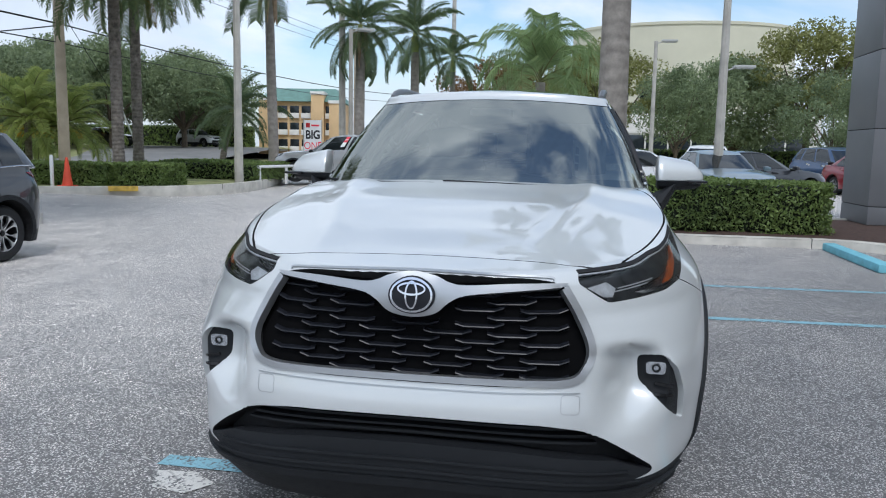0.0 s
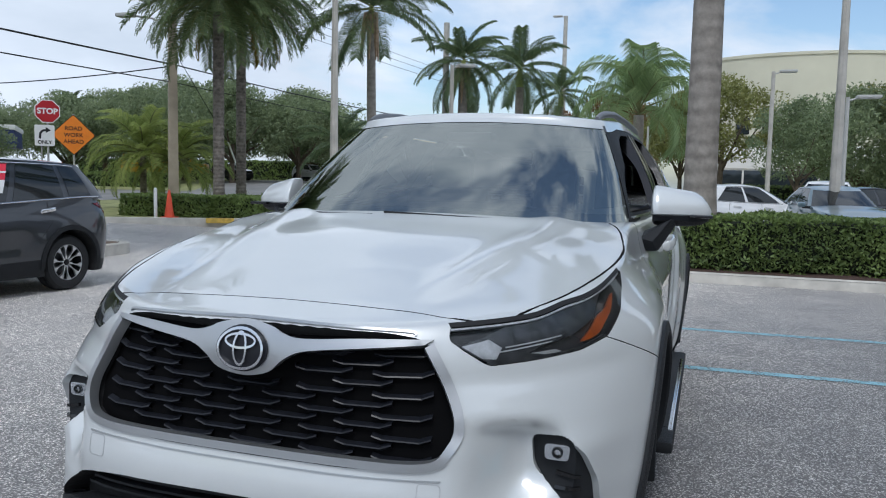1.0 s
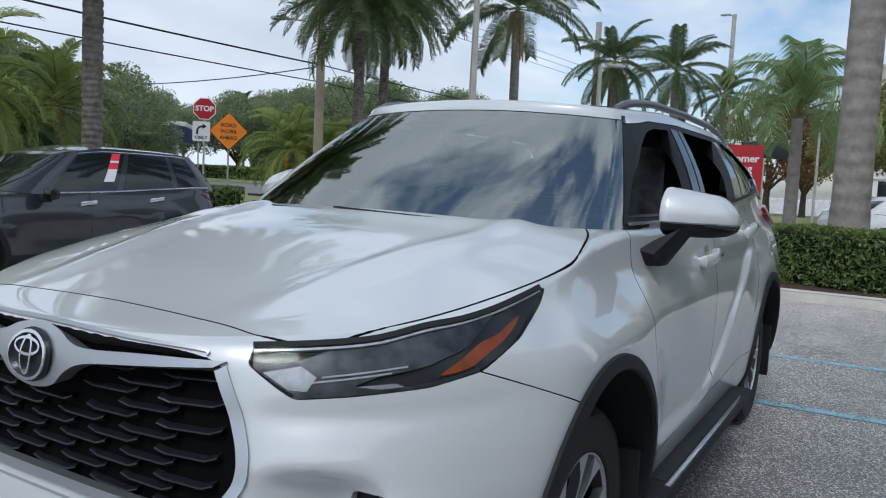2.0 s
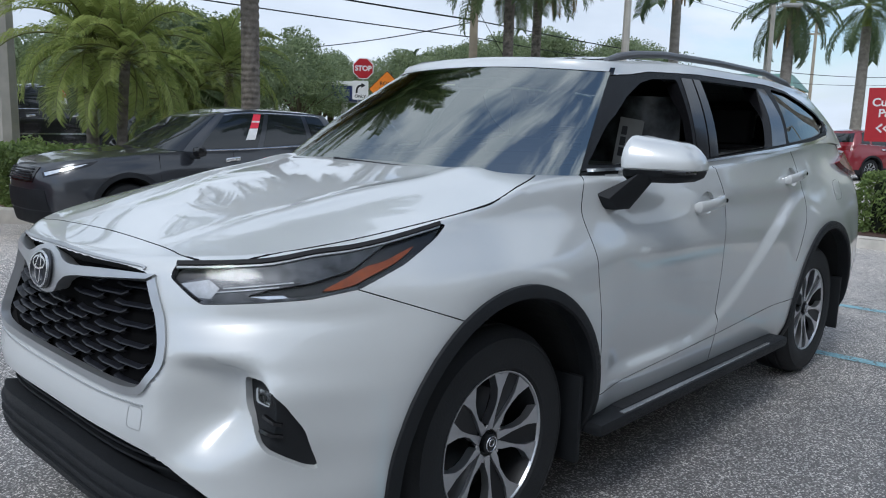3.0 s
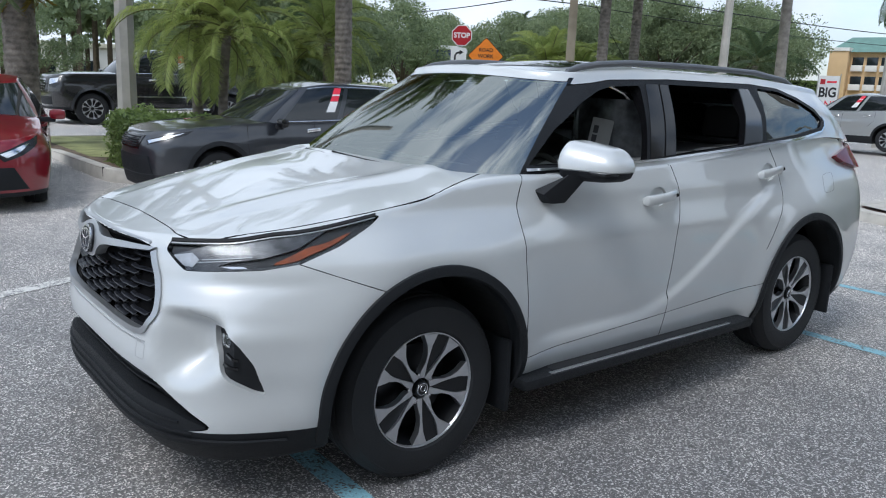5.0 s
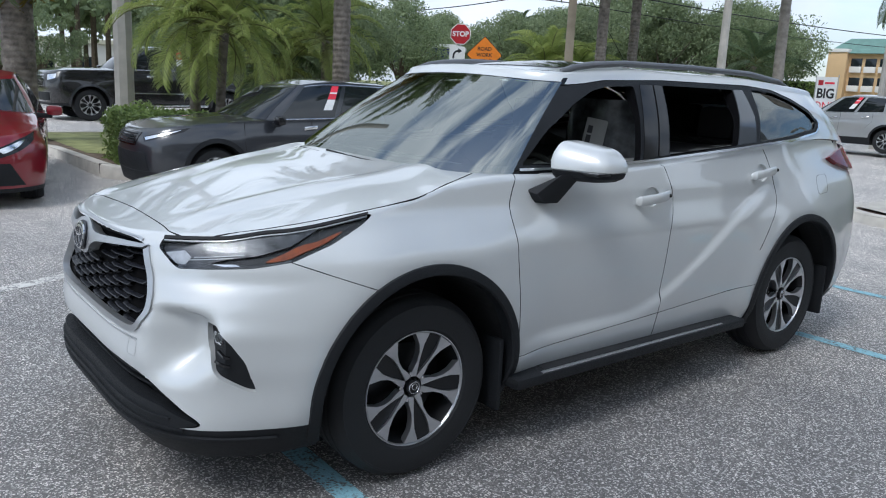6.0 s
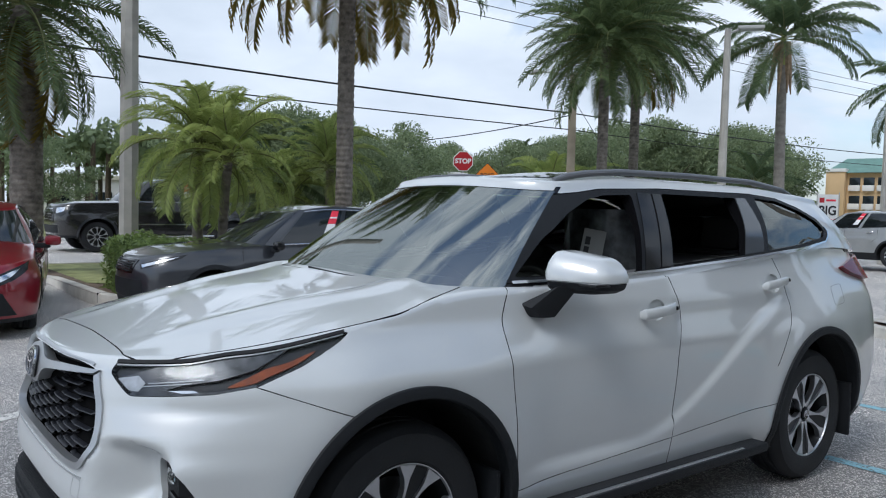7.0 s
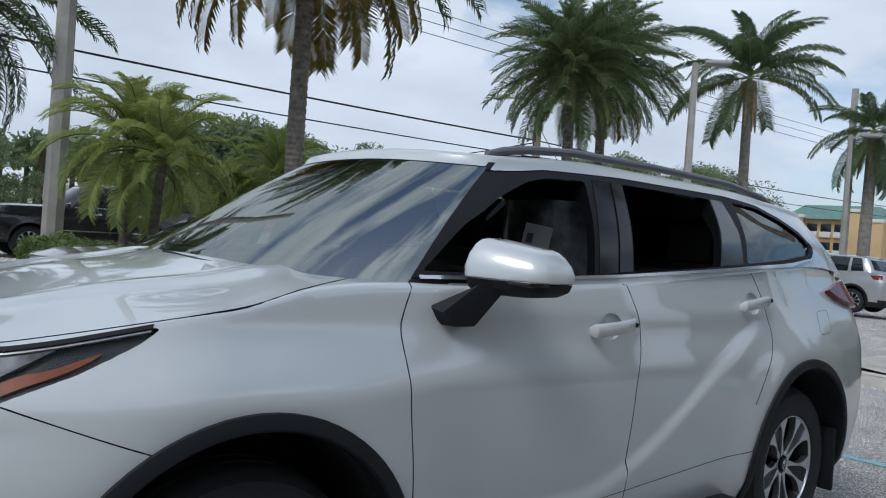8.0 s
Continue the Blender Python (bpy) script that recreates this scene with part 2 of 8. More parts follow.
M["red_lens"] = simple("red_lamp_lens", (0.15, 0.005, 0.009), 0.1, vary=0.2, scale=25)
M["interior"] = simple("black_cabin_trim", (0.018, 0.018, 0.019), 0.65, bump=0.2, bscale=200)
M["seat"] = simple("black_seat_fabric", (0.02, 0.02, 0.022), 0.7, bump=0.3, bscale=300)
M["headliner"] = simple("grey_headliner", (0.3, 0.3, 0.29), 0.9)
M["film"] = simple("clear_plastic_film", (0.07, 0.075, 0.08), 0.15, 0.0, 0.8, 9)
M["sticker_red"] = simple("red_sticker", (0.72, 0.03, 0.06), 0.5)
M["sticker_white"] = simple("white_sticker", (0.8, 0.8, 0.79), 0.5)
M["print"] = simple("dark_print", (0.03, 0.03, 0.035), 0.6)
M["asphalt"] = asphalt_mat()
M["road"] = simple("far_road_asphalt", (0.2, 0.195, 0.185), 0.9, vary=0.2, scale=0.6, bump=0.2, world_space=True)
M["concrete"] = simple("kerb_concrete", (0.52, 0.495, 0.445), 0.85, vary=0.22, scale=3.0, bump=0.3, bscale=70, world_space=True)
M["pole_concrete"] = simple("concrete_pole", (0.42, 0.4, 0.36), 0.85, vary=0.18, scale=2.5, bump=0.3, bscale=60, world_space=True)
M["pole_metal"] = simple("painted_metal_pole", (0.4, 0.4, 0.38), 0.5, vary=0.1, scale=4)
M["utility_wood"] = simple("weathered_concrete_pole", (0.36, 0.31, 0.24), 0.9, vary=0.2, scale=2, bump=0.3)
M["panel_grey"] = simple("grey_cladding_panel", (0.16, 0.165, 0.175), 0.45, vary=0.06, scale=1.5)
M["blue_mark"] = marking("light_blue_road_paint", (0.27, 0.5, 0.58), 0.60)
M["white_mark"] = marking("white_road_paint", (0.66, 0.64, 0.6), 0.57)
M["yellow_mark"] = simple("faded_yellow_paint", (0.62, 0.42, 0.08), 0.8, vary=0.3, scale=8, world_space=True)
M["grass"] = simple("grass_ground", (0.24, 0.25, 0.10), 0.95, vary=0.4, scale=2.5, bump=0.6, bscale=40, world_space=True)
M["mulch"] = simple("bark_mulch", (0.07, 0.04, 0.03), 0.95, vary=0.6, scale=22, bump=0.9, bscale=50, world_space=True)
M["soil"] = simple("dry_leafy_soil", (0.14, 0.1, 0.07), 0.95, vary=0.5, scale=9, bump=0.8, bscale=40, world_space=True)
M["hedge_leaf"] = leafy("hedge_leaves", (0.08, 0.125, 0.045), (0.28, 0.37, 0.11))
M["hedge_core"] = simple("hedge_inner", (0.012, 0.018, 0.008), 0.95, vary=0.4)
M["date_leaf"] = leafy("date_palm_leaflets", (0.06, 0.095, 0.045), (0.22, 0.28, 0.12), 0.5, 0.45)
M["date_dry"] = leafy("dry_palm_leaflets", (0.10, 0.085, 0.02), (0.26, 0.185, 0.04), 0.85, 0.45)
M["palm_green"] = leafy("bright_palm_leaflets", (0.19, 0.26, 0.07), (0.52, 0.57, 0.20), 0.5, 0.56)
M["royal_leaf"] = leafy("royal_palm_leaflets", (0.06, 0.095, 0.05), (0.21, 0.28, 0.13), 0.5, 0.45)
M["queen_leaf"] = leafy("queen_palm_leaflets", (0.15, 0.23, 0.09), (0.38, 0.48, 0.22), 0.5, 0.5)
M["rachis"] = simple("frond_stalk", (0.16, 0.17, 0.06), 0.6)
# oak tones lifted: haze over the distance is put into the leaf colour
M["oak_leaf"] = leafy("oak_leaves", (0.12, 0.165, 0.095), (0.36, 0.42, 0.22), 0.5, 0.5)
M["light_leaf"] = leafy("olive_leaves", (0.11, 0.155, 0.08), (0.29, 0.35, 0.18))
M["gold_leaf"] = leafy("yellow_green_leaves", (0.13, 0.145, 0.04), (0.34, 0.345, 0.12))
M["rust_leaf"] = leafy("rusty_leaves", (0.135, 0.075, 0.03), (0.3, 0.18, 0.075))
M["bark"] = simple("tree_bark", (0.11, 0.085, 0.06), 0.9, vary=0.35, scale=9, bump=0.7, bscale=30)
M["date_bark"] = bark_mat("date_palm_bark", (0.07, 0.06, 0.052), (0.30, 0.265, 0.225), 3.0)
M["royal_bark"] = bark_mat("royal_palm_bark", (0.19, 0.17, 0.15), (0.34, 0.31, 0.275), 1.3)
M["thatch"] = simple("dry_leaf_sheath", (0.36, 0.26, 0.17), 0.9, vary=0.3, scale=8, bump=0.5)
M["stucco_cream"] = simple("cream_stucco", (0.60, 0.575, 0.45), 0.9, vary=0.07, scale=0.3, bump=0.2)
M["stucco_white"] = simple("white_stucco", (0.72, 0.7, 0.65), 0.9, vary=0.08, scale=0.3)
M["stucco_yellow"] = simple("yellow_stucco", (0.62, 0.43, 0.23), 0.9, vary=0.1, scale=0.3)
M["roof_green"] = simple("green_metal_roof", (0.13, 0.24, 0.2), 0.6, vary=0.15, scale=1.0)
M["bldg_glass"] = simple("dark_building_glass", (0.02, 0.026, 0.03), 0.08, vary=0.3, scale=0.8)
M["sign_red"] = simple("red_sign_face", (0.42, 0.012, 0.02), 0.4, vary=0.06)
M["sign_orange"] = simple("orange_sign_face", (0.85, 0.24, 0.015), 0.45, vary=0.05)
M["sign_white"] = simple("white_sign_face", (0.78, 0.78, 0.77), 0.45, vary=0.04)
M["sign_blue"] = simple("blue_sign_face", (0.015, 0.03, 0.14), 0.4, vary=0.05)
M["sign_black"] = simple("black_lettering", (0.012, 0.012, 0.014), 0.5, vary=0.05)
M["cone"] = simple("orange_red_plastic", (0.75, 0.09, 0.04), 0.5)
M["wire"] = simple("black_cable", (0.015, 0.015, 0.016), 0.6)

# ---- building tools ----
from mathutils.bvhtree import BVHTree
from mathutils.geometry import delaunay_2d_cdt
rng = random.Random(7)


def empty(name, loc=(0, 0, 0), rz=0.0):
    e = new(name)
    e.matrix_world = Matrix.Translation(loc) @ Matrix.Rotation(rz, 4, "Z")
    return e


def smooth(me, angle=35):
    for p in me.polygons:
        p.use_smooth = True
    me.set_sharp_from_angle(angle=radians(angle))


def mesh_of(name, verts, faces, mats, idx=None, shade=35):
    me = bpy.data.meshes.new(name)
    me.from_pydata(verts, [], faces)
    for mt in (mats if isinstance(mats, (list, tuple)) else [mats]):
        me.materials.append(mt)
    if idx is not None:
        me.polygons.foreach_set("material_index", idx)
    me.update()
    if shade:
        smooth(me, shade)
    return me


def part(name, geo, material, parent=None, label="", shade=35):
    """One mesh object. geo: a bmesh, a (verts, faces) pair or a mesh."""
    if isinstance(geo, bpy.types.Mesh):
        me = geo
    elif isinstance(geo, bmesh.types.BMesh):
        me = bpy.data.meshes.new(name)
        geo.to_mesh(me)
        geo.free()
        for mt in (material if isinstance(material, (list, tuple)) else [material]):
            me.materials.append(mt)
        if shade:
            smooth(me, shade)
    else:
        me = mesh_of(name, geo[0], geo[1], material, None, shade)
    ob = new(name, me)
    if parent is not None:
        ob.parent = parent
    if label:
        ob["label"] = label
    return ob


def box(bm, lo, hi, bevel=0.0, m=None):
    """Adds a box between two corners, its edges rounded."""
    c = [(a + b) / 2 for a, b in zip(lo, hi)]
    s = [abs(b - a) for a, b in zip(lo, hi)]
    r = bmesh.ops.create_cube(bm, size=1.0, matrix=Matrix.Translation(c) @ Matrix.Diagonal((*s, 1)))
    vs = r["verts"]
    if bevel:
        es = list({e for v in vs for e in v.link_edges})
        out = bmesh.ops.bevel(bm, geom=es, offset=bevel, segments=2, profile=0.6, affect="EDGES")
        vs = list({v for f in out["faces"] for v in f.verts} | {v for v in vs if v.is_valid})
    if m is not None:
        bmesh.ops.transform(bm, matrix=m, verts=vs)
    return vs


def boxes(*specs, bevel=0.0):
    bm = bmesh.new()
    for lo, hi in specs:
        box(bm, lo, hi, bevel)
    return bm


def tube(path, radii, seg=10, cap=True):
    """A round bar swept along points; radii: one number or one a point."""
    path = [Vector(p) for p in path]
    if not isinstance(radii, (list, tuple)):
        radii = [radii] * len(path)
    verts, faces = [], []
    up = Vector((0, 0, 1))
    for i, p in enumerate(path):
        d = (path[min(i + 1, len(path) - 1)] - path[max(i - 1, 0)]).normalized()
        a = d.cross(up if abs(d.z) < 0.95 else Vector((0, 1, 0))).normalized()
        b = a.cross(d)
        for k in range(seg):
            t = 2 * math.pi * k / seg
            verts.append(p + (a * math.cos(t) + b * math.sin(t)) * radii[i])
    for i in range(len(path) - 1):
        for k in range(seg):
            k2 = (k + 1) % seg
            faces.append((i * seg + k, i * seg + k2, (i + 1) * seg + k2, (i + 1) * seg + k))
    if cap:
        faces.append(tuple(range(seg))[::-1])
        faces.append(tuple((len(path) - 1) * seg + k for k in range(seg)))
    return verts, faces


def lathe(profile, seg=48, axis="X"):
    """A turned solid: (radius, along) pairs round an axis through the origin."""
    verts, faces = [], []
    for r, h in profile:
        for k in range(seg):
            t = 2 * math.pi * k / seg
            a, b = r * math.cos(t), r * math.sin(t)
            verts.append((h, a, b) if axis == "X" else (a, b, h))
    n = len(profile)
    for i in range(n - 1):
        for k in range(seg):
            k2 = (k + 1) % seg
            q = (i * seg + k, (i + 1) * seg + k, (i + 1) * seg + k2, i * seg + k2)
            faces.append(q if axis == "X" else q[::-1])
    return verts, faces


def join(*geos):
    verts, faces = [], []
    for v, f in geos:
        o = len(verts)
        verts.extend(v)
        faces.extend(tuple(i + o for i in q) for q in f)
    return verts, faces


def moved(geo, m):
    return [m @ Vector(v) for v in geo[0]], geo[1]


def text(word, size, material, name="lettering", extrude=0.002, bold=0.0):
    """Flat lettering in the XZ plane, centred, facing -Y."""
    cu = bpy.data.curves.new(name, "FONT")
    cu.body, cu.size, cu.extrude, cu.offset = word, size, extrude, bold
    cu.align_x, cu.align_y = "CENTER", "CENTER"
    ob = new(name, cu)
    dg = bpy.context.evaluated_depsgraph_get()
    me = bpy.data.meshes.new_from_object(ob.evaluated_get(dg))
    bpy.data.objects.remove(ob)
    bpy.data.curves.remove(cu)
    me.transform(Matrix.Rotation(radians(90), 4, "X"))
    me.materials.clear()
    me.materials.append(material)
    return me


def spline(keys):
    """A smooth monotone curve through (t, value) keys."""
    xs = [k[0] for k in keys]
    ys = [k[1] for k in keys]
    n = len(xs)
    d = [(ys[i + 1] - ys[i]) / (xs[i + 1] - xs[i]) for i in range(n - 1)]
    m = [d[0]] + [0 if d[i - 1] * d[i] <= 0 else 2 * d[i - 1] * d[i] / (d[i - 1] + d[i]) for i in range(1, n - 1)] + [d[-1]]

    def at(t):
        if t <= xs[0]:
            return ys[0]
        if t >= xs[-1]:
            return ys[-1]
        i = max(j for j in range(n - 1) if xs[j] <= t)
        h = xs[i + 1] - xs[i]
        s = (t - xs[i]) / h
        return (ys[i] * (1 + 2 * s) * (1 - s) ** 2 + h * m[i] * s * (1 - s) ** 2
                + ys[i + 1] * s * s * (3 - 2 * s) + h * m[i + 1] * s * s * (s - 1))
    return at


def step01(a, b, x):
    t = min(1.0, max(0.0, (x - a) / (b - a)))
    return t * t * (3 - 2 * t)


def rounded(poly, r, n=4):
    """The polygon with its corners rounded; r: one radius."""
    out = []
    k = len(poly)
    for i in range(k):
        p, a, b = Vector(poly[i]), Vector(poly[i - 1]), Vector(poly[(i + 1) % k])
        ra = min(r, (a - p).length * 0.45, (b - p).length * 0.45)
        s, e = p + (a - p).normalized() * ra, p + (b - p).normalized() * ra
        for j in range(n + 1):
            t = j / n
            out.append(tuple(s * (1 - t) ** 2 + p * 2 * t * (1 - t) + e * t * t))
    return out


def ribbon(line, width):
    """The polygon of a band of that width along a polyline in the plane."""
    pts = [Vector(p) for p in line]
    lo, hi = [], []
    for i, p in enumerate(pts):
        d = (pts[min(i + 1, len(pts) - 1)] - pts[max(i - 1, 0)]).normalized()
        w = width[i] if isinstance(width, (list, tuple)) else width
        n = Vector((-d.y, d.x)) * w / 2
        lo.append(tuple(p + n))
        hi.append(tuple(p - n))
    return lo + hi[::-1]


class View:
    """Lays plane outlines on a body along a fixed direction."""

    def __init__(self, bvh, kind, side=1):
        self.bvh, self.kind, self.side = bvh, kind, side
        s = math.sqrt(0.5)
        self.a, self.b, self.d = {
            "front": (Vector((side, 0, 0)), Vector((0, 0, 1)), Vector((0, 1, 0))),
            "side": (Vector((0, 1, 0)), Vector((0, 0, 1)), Vector((-side, 0, 0))),
            "top": (Vector((side, 0, 0)), Vector((0, 1, 0)), Vector((0, 0, -1))),
            "corner": (Vector((side * s, s, 0)), Vector((0, 0, 1)), Vector((-side * s, s, 0))),
        }[kind]

    def drop(self, p):
        o = self.a * p[0] + self.b * p[1]
        hit = self.bvh.ray_cast(o - self.d * 8, self.d)
        if hit[0] is None:
            near = self.bvh.find_nearest(o - self.d * 0.9)
            return near[0], near[1]
        n = hit[1]
        return hit[0], (n if n.dot(self.d) < 0 else -n)

    def sheet(self, poly, step=0.03, off=0.0):
        """Triangles that fill the outline on the body: places, normals, faces."""
        ring = []
        k = len(poly)
        for i in range(k):
            p, q = Vector(poly[i]), Vector(poly[(i + 1) % k])
            m = max(1, int((q - p).length / step))
            ring += [p.lerp(q, j / m) for j in range(m)]
        xs, ys = [p.x for p in ring], [p.y for p in ring]
        pts = [tuple(p) for p in ring]
        x = min(xs) + step * 0.5
        while x < max(xs):
            y = min(ys) + step * 0.5
            while y < max(ys):
                if inside((x, y), ring) and min((p.x - x) ** 2 + (p.y - y) ** 2 for p in ring) > (step * 0.5) ** 2:
                    pts.append((x, y))
                y += step
            x += step
        n = len(ring)
        vs, _, fs, _, _, _ = delaunay_2d_cdt([Vector(p) for p in pts], [(i, (i + 1) % n) for i in range(n)], [], 1, 1e-6)
        hits = [self.drop(v) for v in vs]
        flip = self.a.cross(self.b).dot(self.d) > 0
        faces = [tuple(f) if not flip else tuple(f)[::-1] for f in fs]
        return [h[0] + h[1] * off for h in hits], [h[1] for h in hits], faces

    def solid(self, poly, outer, inner, step=0.03):
        """A closed slab on the body between two offsets along its normals."""
        ps, ns, fs = self.sheet(poly, step)
        n = len(ps)
        edges = {}
        for f in fs:
            for i in range(len(f)):
                edges[(f[i], f[(i + 1) % len(f)])] = 1
        rim = [e for e in edges if (e[1], e[0]) not in edges]
        verts = [p + q * outer for p, q in zip(ps, ns)] + [p + q * inner for p, q in zip(ps, ns)]
        faces = list(fs) + [tuple(i + n for i in f)[::-1] for f in fs]
        faces += [(b, a, a + n, b + n) for a, b in rim]
        return verts, faces


def inside(p, ring):
    x, y = p
    c = False
    j = len(ring) - 1
    for i in range(len(ring)):
        xi, yi, xj, yj = ring[i][0], ring[i][1], ring[j][0], ring[j][1]
        if (yi > y) != (yj > y) and x < (xj - xi) * (y - yi) / (yj - yi) + xi:
            c = not c
        j = i
    return c


class Skin:
    """A smooth surface to drop outlines on: hits come with interpolated normals."""

    def __init__(self, geo):
        self.bm = bmesh.new()
        vs = [self.bm.verts.new(v) for v in geo[0]]
        for f in geo[1]:
            try:
                self.bm.faces.new([vs[i] for i in f])
            except ValueError:
                pass
        bmesh.ops.triangulate(self.bm, faces=self.bm.faces[:])
        self.bm.normal_update()
        self.bm.faces.ensure_lookup_table()
        self.tree = BVHTree.FromBMesh(self.bm)

    def soft(self, hit):
        if hit[0] is None:
            return hit
        a, b, c = self.bm.faces[hit[2]].verts
        w = mathutils_weights(hit[0], a.co, b.co, c.co)
        return hit[0], (a.normal * w[0] + b.normal * w[1] + c.normal * w[2]).normalized(), hit[2], hit[3]

    def ray_cast(self, o, d):
        return self.soft(self.tree.ray_cast(o, d))

    def find_nearest(self, p):
        return self.soft(self.tree.find_nearest(p))


def bvh_of(geo):
    return Skin(geo)


def curvy(pts, n=6, closed=False):
    """A smooth line through points of the plane (Catmull-Rom)."""
    out, k = [], len(pts)
    for i in range(k if closed else k - 1):
        p = [Vector(pts[(i + j) % k] if closed else pts[min(max(i + j, 0), k - 1)]) for j in (-1, 0, 1, 2)]
        for q in range(n):
            t = q / n
            v = 0.5 * (2 * p[1] + (p[2] - p[0]) * t + (2 * p[0] - 5 * p[1] + 4 * p[2] - p[3]) * t * t + (3 * p[1] - p[0] - 3 * p[2] + p[3]) * t ** 3)
            out.append(tuple(v))
    if not closed:
        out.append(tuple(pts[-1]))
    return out


def cut(geo, cutters, base_mats, keep_normals=True):
    """The closed body geo less the cutters [(geo, material)]; returns its mesh, smooth as the uncut body."""
    src = mesh_of("body_src", geo[0], geo[1], base_mats, None, None)
    ob = new("body_src", src)
    mats = list(base_mats)
    verts, faces, idx = [], [], []
    for g, mt in cutters:
        if mt not in mats:
            mats.append(mt)
        o = len(verts)
        verts.extend(g[0])
        faces.extend(tuple(i + o for i in f) for f in g[1])
        idx.extend([mats.index(mt)] * len(g[1]))
    for mt in mats[len(base_mats):]:
        src.materials.append(mt)
    cme = mesh_of("cutter", verts, faces, mats, idx, None)
    cob = new("cutter", cme)
    md = ob.modifiers.new("cut", "BOOLEAN")
    md.operation, md.solver, md.object, md.use_self = "DIFFERENCE", "EXACT", cob, True
    md.material_mode = "TRANSFER"
    dg = bpy.context.evaluated_depsgraph_get()
    me = bpy.data.meshes.new_from_object(ob.evaluated_get(dg))
    bpy.data.objects.remove(ob)
    bpy.data.objects.remove(cob)
    bpy.data.meshes.remove(cme)
    return me


def body_normals(me, src_mesh_geo, angle=30):
    """Split normals taken from the uncut smooth body wherever a face still lies on it."""
    bm = bmesh.new()
    vs = [bm.verts.new(v) for v in src_mesh_geo[0]]
    for f in src_mesh_geo[1]:
        try:
            bm.faces.new([vs[i] for i in f])
        except ValueError:
            pass
    bmesh.ops.triangulate(bm, faces=bm.faces[:])
    bm.normal_update()
    bm.verts.ensure_lookup_table()
    bm.faces.ensure_lookup_table()
    tree = BVHTree.FromBMesh(bm)
    cache = {}
    lim = math.cos(radians(angle))
    for p in me.polygons:
        p.use_smooth = True
    normals = [None] * len(me.loops)
    for p in me.polygons:
        for li in p.loop_indices:
            vi = me.loops[li].vertex_index
            if vi not in cache:
                co = me.vertices[vi].co
                loc, nrm, fi, dist = tree.find_nearest(co)
                if loc is None or dist > 0.002:
                    cache[vi] = None
                else:
                    a, b, c = bm.faces[fi].verts
                    w = mathutils_weights(loc, a.co, b.co, c.co)
                    cache[vi] = (a.normal * w[0] + b.normal * w[1] + c.normal * w[2]).normalized()
            q = cache[vi]
            normals[li] = tuple(q) if q is not None and q.dot(p.normal) > lim else tuple(p.normal)
    bm.free()
    me.normals_split_custom_set(normals)


def mathutils_weights(p, a, b, c):
    v0, v1, v2 = b - a, c - a, p - a
    d00, d01, d11, d20, d21 = v0.dot(v0), v0.dot(v1), v1.dot(v1), v2.dot(v0), v2.dot(v1)
    den = d00 * d11 - d01 * d01
    if abs(den) < 1e-14:
        return 1.0, 0.0, 0.0
    v = (d11 * d20 - d01 * d21) / den
    w = (d00 * d21 - d01 * d20) / den
    return 1 - v - w, v, w


def islands(me, wall_mats):
    """Groups of faces joined without crossing faces of the wall materials."""
    edge_faces = {}
    for p in me.polygons:
        if p.material_index in wall_mats:
            continue
        for k in p.edge_keys:
            edge_faces.setdefault(k, []).append(p.index)
    seen, out = set(), []
    polys = me.polygons
    for p in polys:
        if p.index in seen or p.material_index in wall_mats:
            continue
        stack, grp = [p.index], []
        seen.add(p.index)
        while stack:
            i = stack.pop()
            grp.append(i)
            for k in polys[i].edge_keys:
                for j in edge_faces.get(k, ()):
                    if j not in seen:
                        seen.add(j)
                        stack.append(j)
        out.append(grp)
    return out


def sub_mesh(me, face_ids, name):
    """A mesh of its own from some faces, keeping their split normals and materials."""
    loops = me.corner_normals
    used, faces, idx, nrm = {}, [], [], []
    for i in face_ids:
        p = me.polygons[i]
        faces.append([used.setdefault(v, len(used)) for v in p.vertices])
        idx.append(p.material_index)
        nrm.extend(tuple(loops[li].vector) for li in p.loop_indices)
    verts = [None] * len(used)
    for v, k in used.items():
        verts[k] = me.vertices[v].co.copy()
    out = mesh_of(name, verts, faces, list(me.materials), idx, None)
    for p in out.polygons:
        p.use_smooth = True
    out.normals_split_custom_set(nrm)
    return out

def cylinder_x(y, z, r, x0, x1, seg=64):
    v = [(x, y + r * math.cos(2 * math.pi * k / seg), z + r * math.sin(2 * math.pi * k / seg)) for x in (x0, x1) for k in range(seg)]
    f = [(k, (k + 1) % seg, seg + (k + 1) % seg, seg + k) for k in range(seg)]
    f += [tuple(range(seg))[::-1], tuple(range(seg, 2 * seg))]
    if x1 < x0:
        f = [q[::-1] for q in f]
    return v, f


def block(lo, hi):
    bm = boxes((lo, hi))
    v = [x.co.copy() for x in bm.verts]
    f = [tuple(x.index for x in q.verts) for q in bm.faces]
    bm.free()
    return v, f


def prism_x(poly, x0, x1):
    n = len(poly)
    v = [(x0, a, b) for a, b in poly] + [(x1, a, b) for a, b in poly]
    area = sum(poly[i - 1][0] * poly[i][1] - poly[i][0] * poly[i - 1][1] for i in range(n))
    f = [(i, (i + 1) % n, n + (i + 1) % n, n + i) for i in range(n)] + [tuple(range(n))[::-1], tuple(range(n, 2 * n))]
    if (area > 0) != (x1 > x0):
        f = [q[::-1] for q in f]
    return v, f


def hoop(view, ring, width, outer, inner, step=0.03):
    """A closed band on the body, laid as two halves."""
    h = len(ring) // 2
    a, b = list(ring[:h + 1]), list(ring[h:]) + [ring[0]]
    return join(view.solid(ribbon(a, width), outer, inner, step), view.solid(ribbon(b, width), outer, inner, step))


